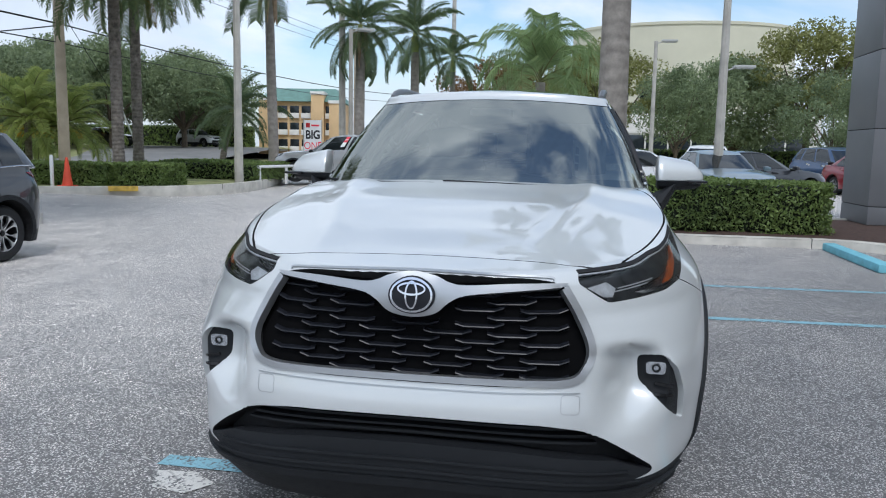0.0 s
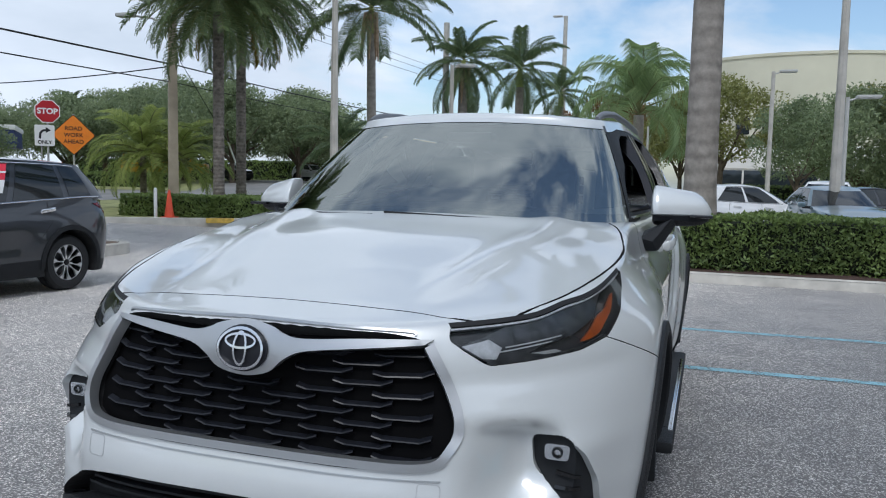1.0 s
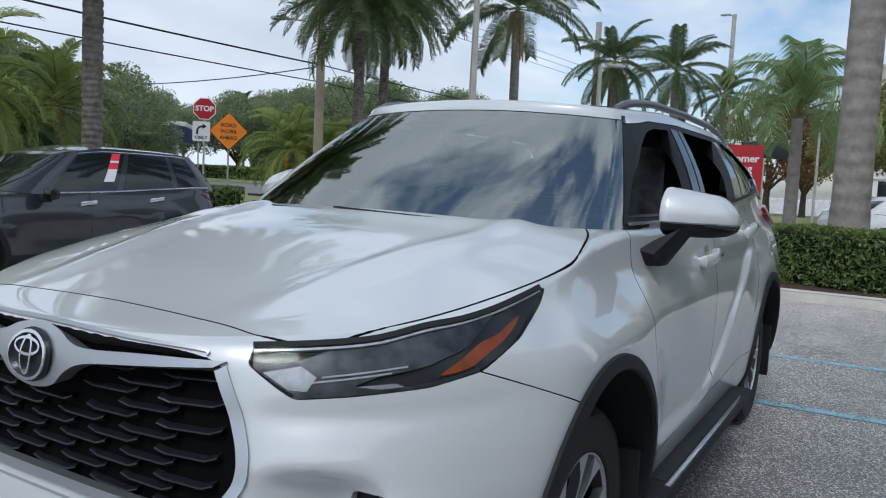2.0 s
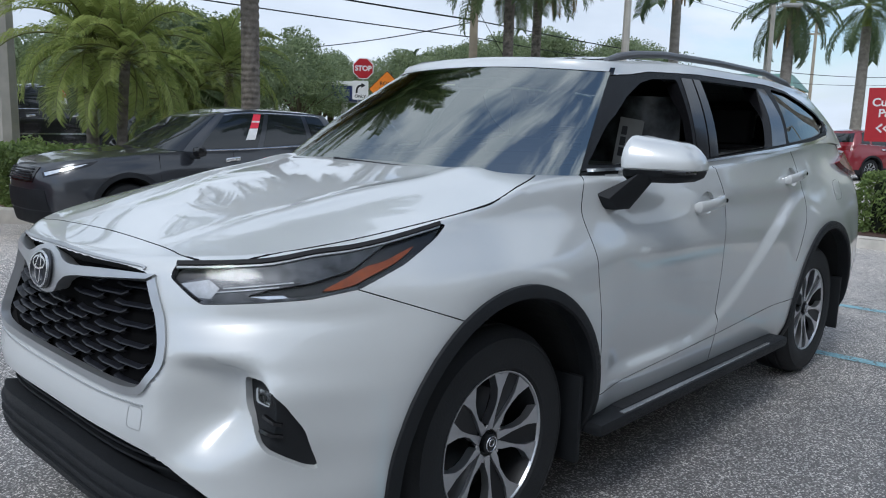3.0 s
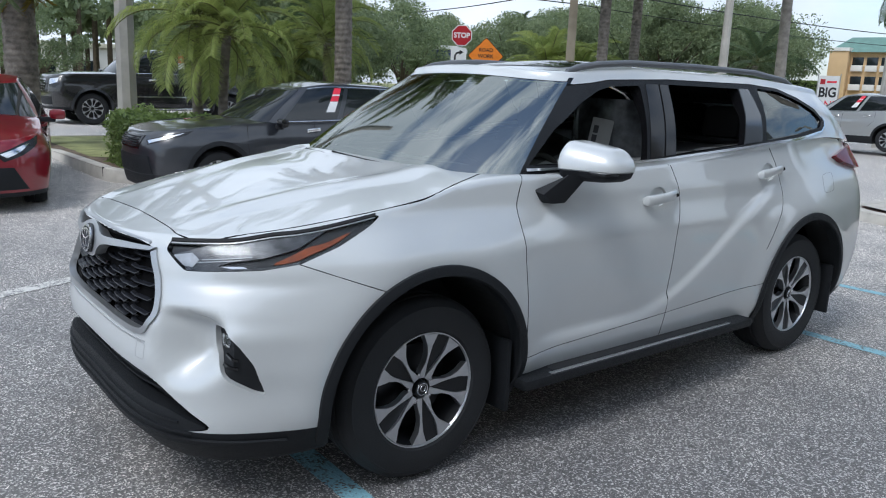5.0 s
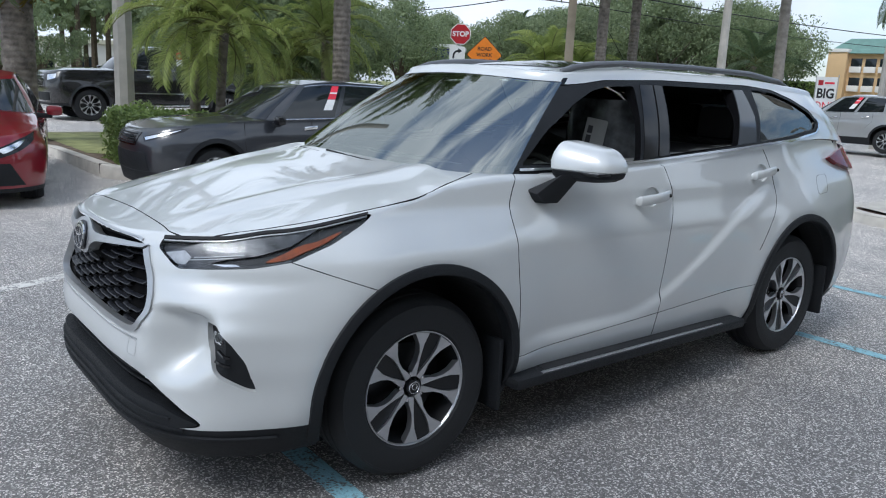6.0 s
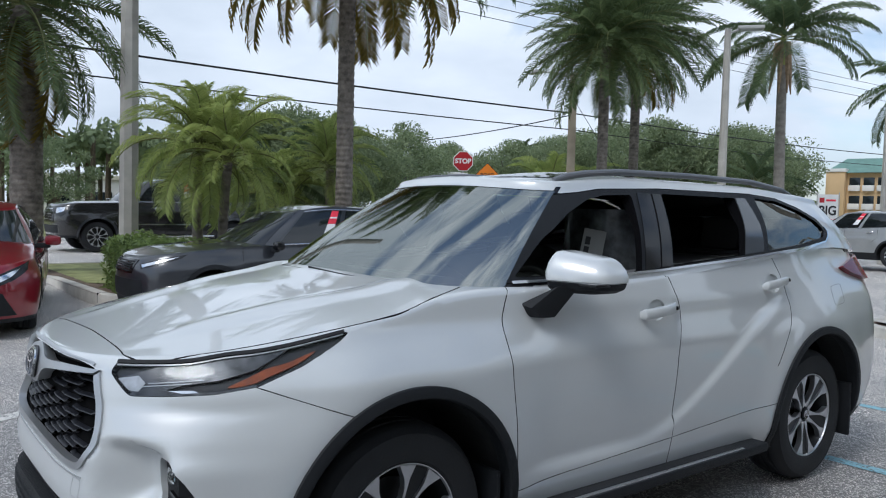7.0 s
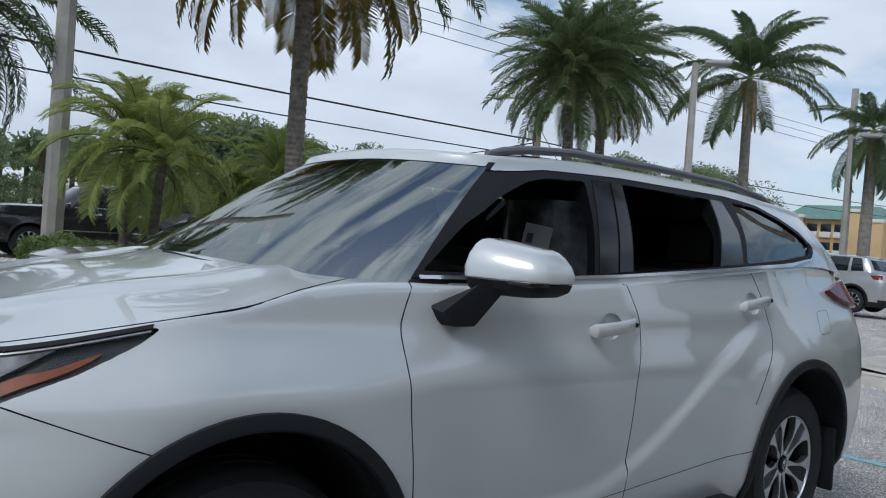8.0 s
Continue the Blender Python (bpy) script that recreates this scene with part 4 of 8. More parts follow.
def build_suv(name):
    car = empty(name)
    low = lower_hull()
    cab = cabin_hull()
    low_bvh, cab_bvh = bvh_of(low), bvh_of(cab)
    front = View(low_bvh, "front")
    top = View(low_bvh, "top")
    views = {s: {k: View(low_bvh, k, s) for k in ("front", "side", "corner", "top")} for s in (1, -1)}
    cabs = {s: View(cab_bvh, "side", s) for s in (1, -1)}

    # the lamps' upper edges stop where the body turns over into the bonnet
    def lamp_top(a):
        z = 1.16
        while z > 0.9:
            hit = views[1]["corner"].drop((a, z))
            if abs(hit[1].z) < 0.78 and abs(hit[0].z - z) < 0.002:
                return z
            z -= 0.002
        return z
    lamp_line = [(a, lamp_top(a)) for a in (-0.25, -0.10, 0.0, 0.10, 0.19, 0.28, 0.36, 0.43)]

    def under(d):
        return [(a, z - d) for a, z in lamp_line]
    lamp_poly = rounded([(-0.262, 0.957)] + under(0.004) + [(0.445, lamp_line[-1][1] - 0.008), (0.420, 1.048), (0.335, 0.987), (0.222, 0.934), (0.10, 0.913), (-0.06, 0.902), (-0.172, 0.896), (-0.205, 0.915)], 0.012, 3)

    # --- lower body: openings, lamps, wheel wells and panel gaps ---
    cutters = [(block((-0.76, 0.50, 0.38), (0.76, 3.45, 1.6)), M["interior"]), (front.solid(GRILLE, 0.08, -0.09, 0.04), M["dark_void"]), (front.solid(INTAKE, 0.06, -0.10, 0.04), M["dark_void"])]
    for s in (1, -1):
        for yc in AXLES:
            cutters.append((cylinder_x(yc + 0.005, 0.40, 0.455, 0.52 * s, 1.3 * s), M["dark_void"]))
        cutters.append((views[s]["front"].solid(FOG, 0.05, -0.034, 0.02), M["white_paint"]))
        for hy, hz in HANDLES:
            cutters.append((views[s]["side"].solid([(hy + 0.062 * math.cos(a * 0.3927), hz + 0.004 + 0.048 * math.sin(a * 0.3927)) for a in range(16)], 0.03, -0.016, 0.02), M["white_paint"]))
        cutters.append((views[s]["corner"].solid(lamp_poly, 0.04, -0.055, 0.025), M["lamp_bezel"]))
        for line, wd in ((DOOR_A, 0.0045), (DOOR_B, 0.0045), (DOOR_C, 0.0045), (SILL, 0.003), ([(-0.54, 0.94), (-0.20, 0.812)], 0.003)):
            cutters.append((views[s]["side"].solid(ribbon(line, wd), 0.03, -0.012, 0.03), M["seam"]))
        cutters.append((views[s]["top"].solid(ribbon(curvy([(-0.001 if s == 1 else 0.0, -0.797), (0.22, -0.803), (0.40, -0.81), (0.47, -0.816), (0.53, -0.802), (0.61, -0.765)], 4), 0.005), 0.03, -0.014, 0.03), M["seam"]))
        cutters.append((views[s]["top"].solid(ribbon(curvy([(0.60, -0.768), (0.70, -0.56), (0.765, -0.36), (0.80, -0.20), (0.812, -0.06), (0.806, 0.06), (0.762, 0.26), (0.70, 0.40)], 4), 0.007), 0.03, -0.016, 0.03), M["seam"]))
    me = cut(low, cutters, [M["white_paint"], M["black_plastic"]])
    # black lower edge all round, its upper line clean
    bm = bmesh.new()
    bm.from_mesh(me)
    bmesh.ops.bisect_plane(bm, geom=bm.verts[:] + bm.edges[:] + bm.faces[:], dist=1e-5, plane_co=(0, 0, 0.352), plane_no=(0, 0, 1))
    for f in bm.faces:
        c = f.calc_center_median()
        if f.material_index == 0 and c.z < 0.352 and (c.y < -0.3 or c.y > 3.1 or c.z < 0.30):
            f.material_index = 1
    bm.to_mesh(me)
    bm.free()
    body_normals(me, low)
    seam_i = me.materials.find("dark_gap")
    groups = islands(me, {seam_i})
    groups.sort(key=len, reverse=True)
    rest = [p.index for p in me.polygons if p.material_index == seam_i]
    body_faces = []
    for g in groups:
        cx = sum((me.polygons[i].center for i in g), Vector()) / len(g)
        area = sum(me.polygons[i].area for i in g)
        white = sum(1 for i in g if me.polygons[i].material_index == 0)
        if white > 0.9 * len(g) and 0.15 < area < 1.8:
            if abs(cx.x) < 0.2 and cx.y < 0.3 and cx.z > 1.0:
                part("bonnet", sub_mesh(me, g, "bonnet"), None, car, "white sculpted bonnet")
                continue
            if abs(cx.x) > 0.7 and 0.5 < cx.y < 2.5:
                part("front_door" if cx.y < 1.49 else "rear_door", sub_mesh(me, g, "door"), None, car)
                continue
            if abs(cx.x) > 0.6 and cx.y < 0.5 and cx.z > 0.7:
                part("wing", sub_mesh(me, g, "wing"), None, car)
                continue
        body_faces += g
    body = part("body", sub_mesh(me, body_faces + rest, "body"), None, car, "pearl white painted bodywork")
    bpy.data.meshes.remove(me)

    # --- glasshouse: roof, pillars and window openings ---
    inner = cabin_hull(-0.035, 0.045)
    cutters = [(inner, M["interior"])]

    def ws_slab():
        n, k = 22, 12
        vs, fs = [], []
        for off in (0.08, -0.12):
            for i in range(-n, n + 1):
                for j in range(k + 1):
                    t = 78 * abs(i) / n
                    x, y, z = cabin_point("f", t, 0.06 + 0.90 * j / k, off)
                    vs.append((math.copysign(x, i) if i else 0.0, y, z))
        w = k + 1
        tot = (2 * n + 1) * w
        for i in range(2 * n):
            for j in range(k):
                a = i * w + j
                fs += [(a, a + w, a + w + 1, a + 1), (tot + a, tot + a + 1, tot + a + w + 1, tot + a + w)]
            a, b = i * w, i * w + k
            fs += [(a, tot + a, tot + a + w, a + w), (b, b + w, tot + b + w, tot + b)]
        for j in range(k):
            a, b = j, 2 * n * w + j
            fs += [(a, a + 1, tot + a + 1, tot + a), (b, tot + b, tot + b + 1, b + 1)]
        return vs, fs
    cutters.append((ws_slab(), M["gloss_black"]))
    for s in (1, -1):
        for w, r in ((WIN_F, 0.02), (WIN_R, 0.015), (WIN_Q, 0.03)):
            cutters.append((prism_x(rounded(w, r), 0.3 * s, 1.2 * s), M["gloss_black"]))
        cutters.append((hoop(cabs[s], DLO, 0.004, 0.03, -0.008, 0.05), M["seam"]))
    cutters.append((block((-0.5, 3.3, 1.28), (0.5, 4.2, 1.50)), M["gloss_black"]))
    me = cut(cab, cutters, [M["white_paint"], M["gloss_black"], M["black_plastic"]])
    body_normals(me, cab)
    ring = rounded(DLO, 0.01)
    for p in me.polygons:
        c = p.center
        if p.material_index == 0:
            if inside((c.y, c.z), ring) and abs(c.x) > 0.45 and abs(p.normal.x) > 0.2:
                p.material_index = 2
            elif c.y < 1.02 and abs(c.x) < 0.80 and c.z < 1.60:
                p.material_index = 1 if abs(c.x) < 0.60 + 0.1 else 2
    part("glasshouse", sub_mesh(me, range(len(me.polygons)), "glasshouse"), None, car, "white roof on black window pillars")
    bpy.data.meshes.remove(me)

    # windscreen: curved pane with a dark printed border
    def pane(t_max, s0, s1, off, n=30, k=14):
        vs, fs = [], []
        for i in range(-n, n + 1):
            for j in range(k + 1):
                x, y, z = cabin_point("f", t_max * abs(i) / n, s0 + (s1 - s0) * j / k, off)
                vs.append((math.copysign(x, i) if i else 0.0, y, z))
        w = k + 1
        for i in range(2 * n):
            for j in range(k):
                a = i * w + j
                fs.append((a, a + w, a + w + 1, a + 1))
        return vs, fs
    ws = part("windscreen", pane(78, 0.05, 0.965, -0.004), M["ws_glass"], car, "curved clear windscreen reflecting the sky")
    band = join(pane(78, 0.05, 0.135, -0.007, 30, 2), pane(78, 0.94, 0.965, -0.007, 30, 1))
    for sgn in (1, -1):
        v, f = [], []
        for i in range(3):
            for j in range(13):
                x, y, z = cabin_point("f", 73 + 2.5 * i, 0.05 + 0.915 * j / 12, -0.007)
                v.append((x * sgn, y, z))
        for i in range(2):
            for j in range(12):
                a = i * 13 + j
                f.append((a, a + 13, a + 14, a + 1))
        band = join(band, (v, f))
    part("printed_border", band, M["print"], ws)
    part("mirror_housing", boxes(((-0.11, 0.86, 1.53), (0.11, 0.98, 1.575)), bevel=0.015), M["interior"], ws)

    # sunroof panel and roof spoiler line
    roof_v = View(cab_bvh, "top")
    part("sunroof", roof_v.solid(rounded([(-0.40, 1.16), (0.40, 1.16), (0.40, 1.84), (-0.40, 1.84)], 0.06), 0.004, -0.004, 0.06), M["car_glass"], car, "dark glass sunroof")
    # rear window
    v, f = [], []
    for i in range(-12, 13):
        for j in range(7):
            x, y, z = cabin_point("r", 66 * abs(i) / 12, 0.12 + 0.76 * j / 6, -0.002)
            v.append((math.copysign(x, i) if i else 0.0, y, z))
    for i in range(24):
        for j in range(6):
            a = i * 7 + j
            f.append((a, a + 1, a + 8, a + 7))
    part("rear_window", (v, f), M["dark_glass"], car, "dark privacy glass")

    # side panes, belt strip, rails, mirrors, handles, lamps on both sides
    for s in (1, -1):
        side, cab_v, corner, fr = views[s]["side"], cabs[s], views[s]["corner"], views[s]["front"]
        v, n, f = cab_v.sheet(rounded(WIN_Q, 0.03), 0.06, -0.010)
        part("quarter_window", (v, f), M["dark_glass"], car, "dark privacy glass")
        # the far side's panes are up, the near side's are down
        if s == -1:
            for w in (WIN_F, WIN_R):
                v, n, f = cab_v.sheet(rounded(w, 0.02), 0.06, -0.012)
                part("door_window", (v, f), M["far_glass"], car, "closed tinted side window")
        gap = [(2.19, 1.305), (2.275, 1.45), (2.34, 1.601), (2.435, 1.601), (2.43, 1.46), (2.375, 1.318)]
        part("window_strip", cab_v.solid(gap, 0.003, -0.004, 0.05), M["strip_glass"], car, "fixed strip of grey glass")
        part("pillar_cover", cab_v.solid([(1.37, 1.245), (1.475, 1.255), (1.60, 1.60), (1.50, 1.60), (1.43, 1.42)], 0.004, -0.004, 0.05), M["gloss_black"], car)
        part("pillar_cover", cab_v.solid([(1.485, 1.256), (1.565, 1.262), (1.675, 1.598), (1.61, 1.60)], 0.006, -0.004, 0.05), M["gloss_black"], car)
        belt = [(0.58, 1.211), (0.7, 1.214), (0.95, 1.217), (1.47, 1.241), (2.18, 1.286), (2.44, 1.306), (2.85, 1.334), (3.13, 1.364), (3.185, 1.392), (3.212, 1.424), (3.19, 1.452)]
        part("belt_moulding", cab_v.solid(ribbon(belt, 0.011), 0.010, -0.01, 0.05), M["chrome"], car, "thin chrome strip under the windows")
        rail = []
        for y, h in [(1.02, 0.0), (1.10, 0.016), (1.22, 0.026), (1.45, 0.030), (2.0, 0.032), (2.6, 0.030), (2.98, 0.016), (3.12, -0.012)]:
            x = ROOF_W(y) - 0.035
            rail.append((s * x, y, ROOF_Z(y) + 0.030 + h))
        vv, ff = tube(rail, [0.012, 0.016, 0.017, 0.016, 0.016, 0.016, 0.015, 0.012], 10)
        part("roof_rail", (vv, ff), M["rail_grey"], car, "dark silver roof rail")
        # mirror: painted cap over a black base and stalk
        mir = mirror_geo(s)
        cap = part("door_mirror", mir[0], M["white_paint"], car, "white mirror cap on a black stalk")
        part("mirror_base", mir[1], M["black_plastic"], cap)
        part("mirror_stalk", mir[2], M["black_plastic"], cap)
        part("turn_signal", mir[3], M["gloss_black"], cap)
        # handles over shallow cups
        for y, z in HANDLES:
            hold = part("door_handle", handle_geo(side, y, z), M["white_paint"], car, "white bar handle over a cup")
            part("key_cap", side.solid([(y + 0.088 + 0.009 * math.cos(a * 0.7854), z + 0.010 + 0.009 * math.sin(a * 0.7854)) for a in range(8)], 0.049, 0.03, 0.01), M["gloss_black"], hold)
        # head lamp
        v, n, f = corner.sheet(lamp_poly, 0.02, 0.001)
        lamp = part("headlamp", (v, f), M["lens"], car, "long swept headlamp with clear lens and amber reflector")
        lamp.visible_shadow = False
        part("lamp_seal", corner.solid(ribbon(curvy(under(0.002), 3), 0.009), 0.0015, -0.006, 0.02), M["seam"], lamp)
        part("lamp_base", corner.solid([(a * 0.985, 0.985 + (b - 0.985) * 0.97) for a, b in lamp_poly], -0.022, -0.03, 0.025), M["lamp_bezel"], lamp)
        part("lamp_strip", corner.solid(ribbon(curvy(under(0.010), 3), 0.004), -0.003, -0.010, 0.03), M["lamp_clear"], lamp, "bright light strip")
        part("lamp_reflector", corner.solid(rounded([(-0.238, 0.944)] + under(0.012)[1:6] + [(0.20, 0.985), (0.10, 0.955), (-0.01, 0.938), (-0.06, 0.922), (0.0, 0.915), (-0.168, 0.905), (-0.20, 0.92)], 0.01, 2), -0.008, -0.020, 0.02), M["lamp_grey"], lamp, "fluted silver reflector")
        part("lamp_reflector", corner.solid([(-0.232, 0.944), (-0.16, 0.958), (-0.13, 0.938), (-0.15, 0.912), (-0.185, 0.914)], -0.006, -0.016, 0.02), M["lamp_clear"], lamp)
        for k in range(2):
            part("reflector_rib", corner.solid(ribbon([(-0.14 + 0.02 * k, 0.928 + 0.010 * k), (0.02 + 0.035 * k, 0.944 + 0.011 * k)], 0.003), -0.005, -0.012, 0.02), M["lamp_clear"], lamp)
        part("lamp_reflector", corner.solid([(-0.05, 0.922), (0.03, 0.926), (0.05, 0.918), (-0.05, 0.910)], -0.012, -0.022, 0.02), M["reflector"], lamp)
        part("amber_reflector", corner.solid(curvy([(0.130, 0.936), (0.185, 0.966), (0.235, 0.992), (0.285, 1.004), (0.36, 1.034), (0.315, 1.000), (0.25, 0.970), (0.20, 0.946)], 4, True), -0.014, -0.024, 0.02), M["amber"], lamp, "amber side reflector")
        part("lamp_shelf", corner.solid(ribbon(curvy([(-0.175, 0.902), (-0.06, 0.908), (0.10, 0.919), (0.215, 0.939)], 4), 0.007), -0.003, -0.012, 0.03), M["lamp_grey"], lamp)
        # fog lamp
        part("fog_bezel", fr.solid([(x, z) for x, z in FOG], -0.020, -0.038, 0.02), M["black_plastic"], car, "black plastic fog lamp surround")
        fog = part("fog_lamp", fr.solid(rounded([(0.715, 0.658), (0.775, 0.658), (0.778, 0.698), (0.715, 0.698)], 0.012), -0.012, -0.03, 0.012), M["reflector"], car, "small fog lamp in a black recess")
        part("fog_bulb", moved(ring_geo(0.011, 0.003, 20, 6), Matrix.Translation(fr.drop((0.747, 0.678))[0] + Vector((0, 0.009, 0))) @ Matrix.Rotation(math.pi / 2, 4, "X")), M["lamp_grey"], fog)
        v, n, f = fr.sheet(rounded([(0.715, 0.658), (0.775, 0.658), (0.778, 0.698), (0.715, 0.698)], 0.012), 0.012, -0.006)
        part("fog_lens", (v, f), M["lens"], fog)
        for zf in (0.60, 0.63):
            part("fog_fin", fr.solid(ribbon([(0.745, zf), (0.815, zf - 0.012)], 0.008), -0.010, -0.03, 0.02), M["gloss_black"], fog)
        # wheel-arch cladding
        for yc in AXLES:
            part("wheel_arch", arch_geo(low_bvh, yc, s), M["black_plastic"], car, "black plastic wheel-arch moulding")
        # mud flaps
        for yc in AXLES:
            part("mud_flap", boxes(((s * 0.70, yc + 0.40, 0.20), (s * 0.925, yc + 0.425, 0.52)), bevel=0.01), M["black_plastic"], car)
        # side step
        step = part("side_step", boxes(((s * 0.84, 0.46, 0.295), (s * 0.985, 2.24, 0.345)), bevel=0.018), M["black_plastic"], car, "black side step with a bright strip")
        part("step_strip", boxes(((s * 0.958, 0.62, 0.342), (s * 0.976, 2.02, 0.3495)), bevel=0.002), M["chrome"], step)
        part("step_tread", boxes(((s * 0.88, 0.66, 0.343), (s * 0.95, 2.0, 0.3475)), bevel=0.001), M["rubber"], step)
        # tail lamp wraps the rear corner
        part("tail_lamp", side.solid(rounded([(3.24, 1.206), (3.44, 1.250), (3.70, 1.272), (3.83, 1.264), (3.85, 1.155), (3.70, 1.112), (3.50, 1.130), (3.33, 1.168)], 0.02), 0.030, -0.01, 0.03), M["red_lens"], car, "dark red wraparound tail lamp")
        part("tow_cover", hoop(fr, rounded([(0.455, 0.575), (0.51, 0.575), (0.51, 0.632), (0.455, 0.632)], 0.012), 0.0022, 0.0006, -0.002, 0.02), M["satin_silver"], car)
        if s == 1:
            part("fuel_flap", hoop(side, rounded([(3.02, 1.0), (3.16, 1.01), (3.18, 1.12), (3.04, 1.11)], 0.03), 0.0014, 0.0006, -0.002, 0.03), M["seam"], car)
        part("wiper", tube([cab_pt(s * 0.30 + 0.14, 0.05), cab_pt(s * 0.30 - 0.1, 0.062), cab_pt(s * 0.30 - 0.42, 0.085)], [0.010, 0.008, 0.005], 8), M["black_plastic"], car)

    # --- nose: grille, surround, badge, lower slats ---
    grille = part("grille", front.solid(GRILLE, -0.040, -0.070, 0.05), M["void_black"], car, "black grille of staggered fins in a silver frame")
    fin = fin_mesh()
    z = 0.668
    r = 0
    while z < 0.945:
        x = -0.60 + (0.10 if r % 2 else 0.0)
        while x < 0.56:
            q = (x, z)
            if inside(q, GRILLE) and inside((x - 0.05, z - 0.012), GRILLE) and inside((x + 0.05, z + 0.008), GRILLE) and not (abs(x) < 0.15 and z > 0.838) and z < 0.925:
                p, n = front.drop(q)
                f = new("grille_fin", fin)
                f.parent = grille
                f.matrix_world = Matrix.Translation(p - n * 0.026) @ Matrix.Rotation(math.atan2(-n.x, -n.y) * -1.0, 4, "Z") @ Matrix.Diagonal((1 if x <= 0 else -1, 1, 1, 1))
            x += 0.20
        z += 0.0255
        r += 1
    frame_line = [(-0.452, 0.945), (-0.500, 0.865), (-0.539, 0.775), (-0.526, 0.713), (-0.468, 0.670), (-0.26, 0.660), (0.0, 0.658), (0.26, 0.660), (0.468, 0.670), (0.526, 0.713), (0.539, 0.775), (0.500, 0.865), (0.452, 0.945)]
    part("grille_frame", front.solid(ribbon(curvy(frame_line, 6), 0.021), 0.008, -0.02, 0.03), M["satin_silver"], grille, "satin silver surround")
    part("grille_line", front.solid(ribbon(curvy([(-0.51, 0.640), (-0.26, 0.629), (0.0, 0.627), (0.26, 0.629), (0.51, 0.640)], 6), 0.004), 0.003, -0.01, 0.03), M["satin_silver"], grille)
    bar_hi = curvy([(-0.46, 0.957), (-0.30, 0.957), (-0.16, 0.951), (-0.11, 0.958), (-0.07, 0.973), (0.0, 0.982), (0.07, 0.973), (0.11, 0.958), (0.16, 0.951), (0.30, 0.957), (0.46, 0.957)], 4)
    bar_lo = curvy([(0.44, 0.945), (0.28, 0.934), (0.16, 0.922), (0.11, 0.900), (0.07, 0.868), (0.0, 0.855), (-0.07, 0.868), (-0.11, 0.900), (-0.16, 0.922), (-0.28, 0.934), (-0.44, 0.945)], 4)
    part("grille_bar", front.solid(bar_hi + bar_lo, 0.012, -0.03, 0.02), M["satin_silver"], grille, "silver wing-shaped bar behind the badge")
    part("bonnet_strip", front.solid(ribbon(curvy([(-0.42, 0.968), (-0.37, 0.978), (0.0, 0.988), (0.37, 0.978), (0.42, 0.968)], 6), 0.005), 0.006, -0.01, 0.012), M["satin_silver"], grille)

    def oval(cx, cz, a, b, w, n=28):
        return hoop(front, [(cx + a * math.cos(2 * math.pi * i / n), cz + b * math.sin(2 * math.pi * i / n)) for i in range(n)], w, 0.026, 0.012, 0.012)
    badge = part("badge", front.solid([(0.072 * math.cos(0.2244 * i), 0.918 + 0.052 * math.sin(0.2244 * i)) for i in range(28)], 0.018, -0.01, 0.02), M["grille_black"], grille, "dark oval badge with chrome rings")
    for g in ((0.0, 0.918, 0.062, 0.0435, 0.006), (0.0, 0.919, 0.017, 0.035, 0.005), (0.0, 0.935, 0.041, 0.015, 0.005)):
        part("badge_ring", oval(*g), M["chrome"], badge)
    valance = part("lower_intake", front.solid(INTAKE, -0.07, -0.095, 0.05), M["dark_void"], car, "black lower air intake with slats")
    for zz in (0.470, 0.492, 0.514):
        w = 0.70 - (zz - 0.38) * 1.35
        part("intake_slat", front.solid(ribbon([(-w, zz), (0, zz + 0.006), (w, zz)], 0.007), -0.03, -0.06, 0.06), M["black_plastic"], valance)
    part("lip_shelf", front.solid(rounded([(-0.745, 0.372), (-0.62, 0.424), (-0.3, 0.450), (0.0, 0.455), (0.3, 0.450), (0.62, 0.424), (0.745, 0.372), (0.62, 0.336), (0.0, 0.342), (-0.62, 0.336)], 0.02), 0.004, -0.06, 0.04), M["black_plastic"], valance, "sloping black plastic shelf")
    for zz, w in ((0.398, 0.66), (0.362, 0.70)):
        part("lip_ridge", front.solid(ribbon([(-w, zz - 0.012), (-0.4, zz), (0, zz + 0.006), (0.4, zz), (w, zz - 0.012)], [0.004, 0.010, 0.010, 0.010, 0.004]), 0.013, -0.004, 0.04), M["black_plastic"], valance)
    part("front_lip", front.solid(ribbon([(-0.855, 0.318), (-0.7, 0.318), (-0.5, 0.320), (0, 0.326), (0.5, 0.320), (0.7, 0.318), (0.855, 0.318)], [0.006, 0.018, 0.024, 0.024, 0.024, 0.018, 0.006]), 0.012, -0.01, 0.04), M["black_plastic"], car, "black plastic front lip")

    # --- wheels ---
    w = wheel_meshes()
    for s in (1, -1):
        for yc in AXLES:
            tyre = new("wheel", w["tyre"])
            tyre.parent = car
            tyre.matrix_world = Matrix.Translation((s * 0.885, yc, WHEEL_R)) @ Matrix.Rotation(0 if s == 1 else math.pi, 4, "Z") @ Matrix.Rotation((-0.40 if yc == 0 else -0.68) * s, 4, "X")
            tyre["label"] = "black tyre on a five-spoke two-tone alloy rim"
            for k in ("rim", "rim_lip", "spoke_pocket", "spoke_face", "hub_cap", "cap_ring", "brake_disc"):
                o = new(k, w[k])
                o.parent = tyre
            for i in range(5):
                c = 2 * math.pi * (i + 0.5) / 5
                o = new("wheel_nut", w["wheel_nut"])
                o.parent = tyre
                o.matrix_basis = Matrix.Translation((0, 0.057 * math.sin(c), 0.057 * math.cos(c)))

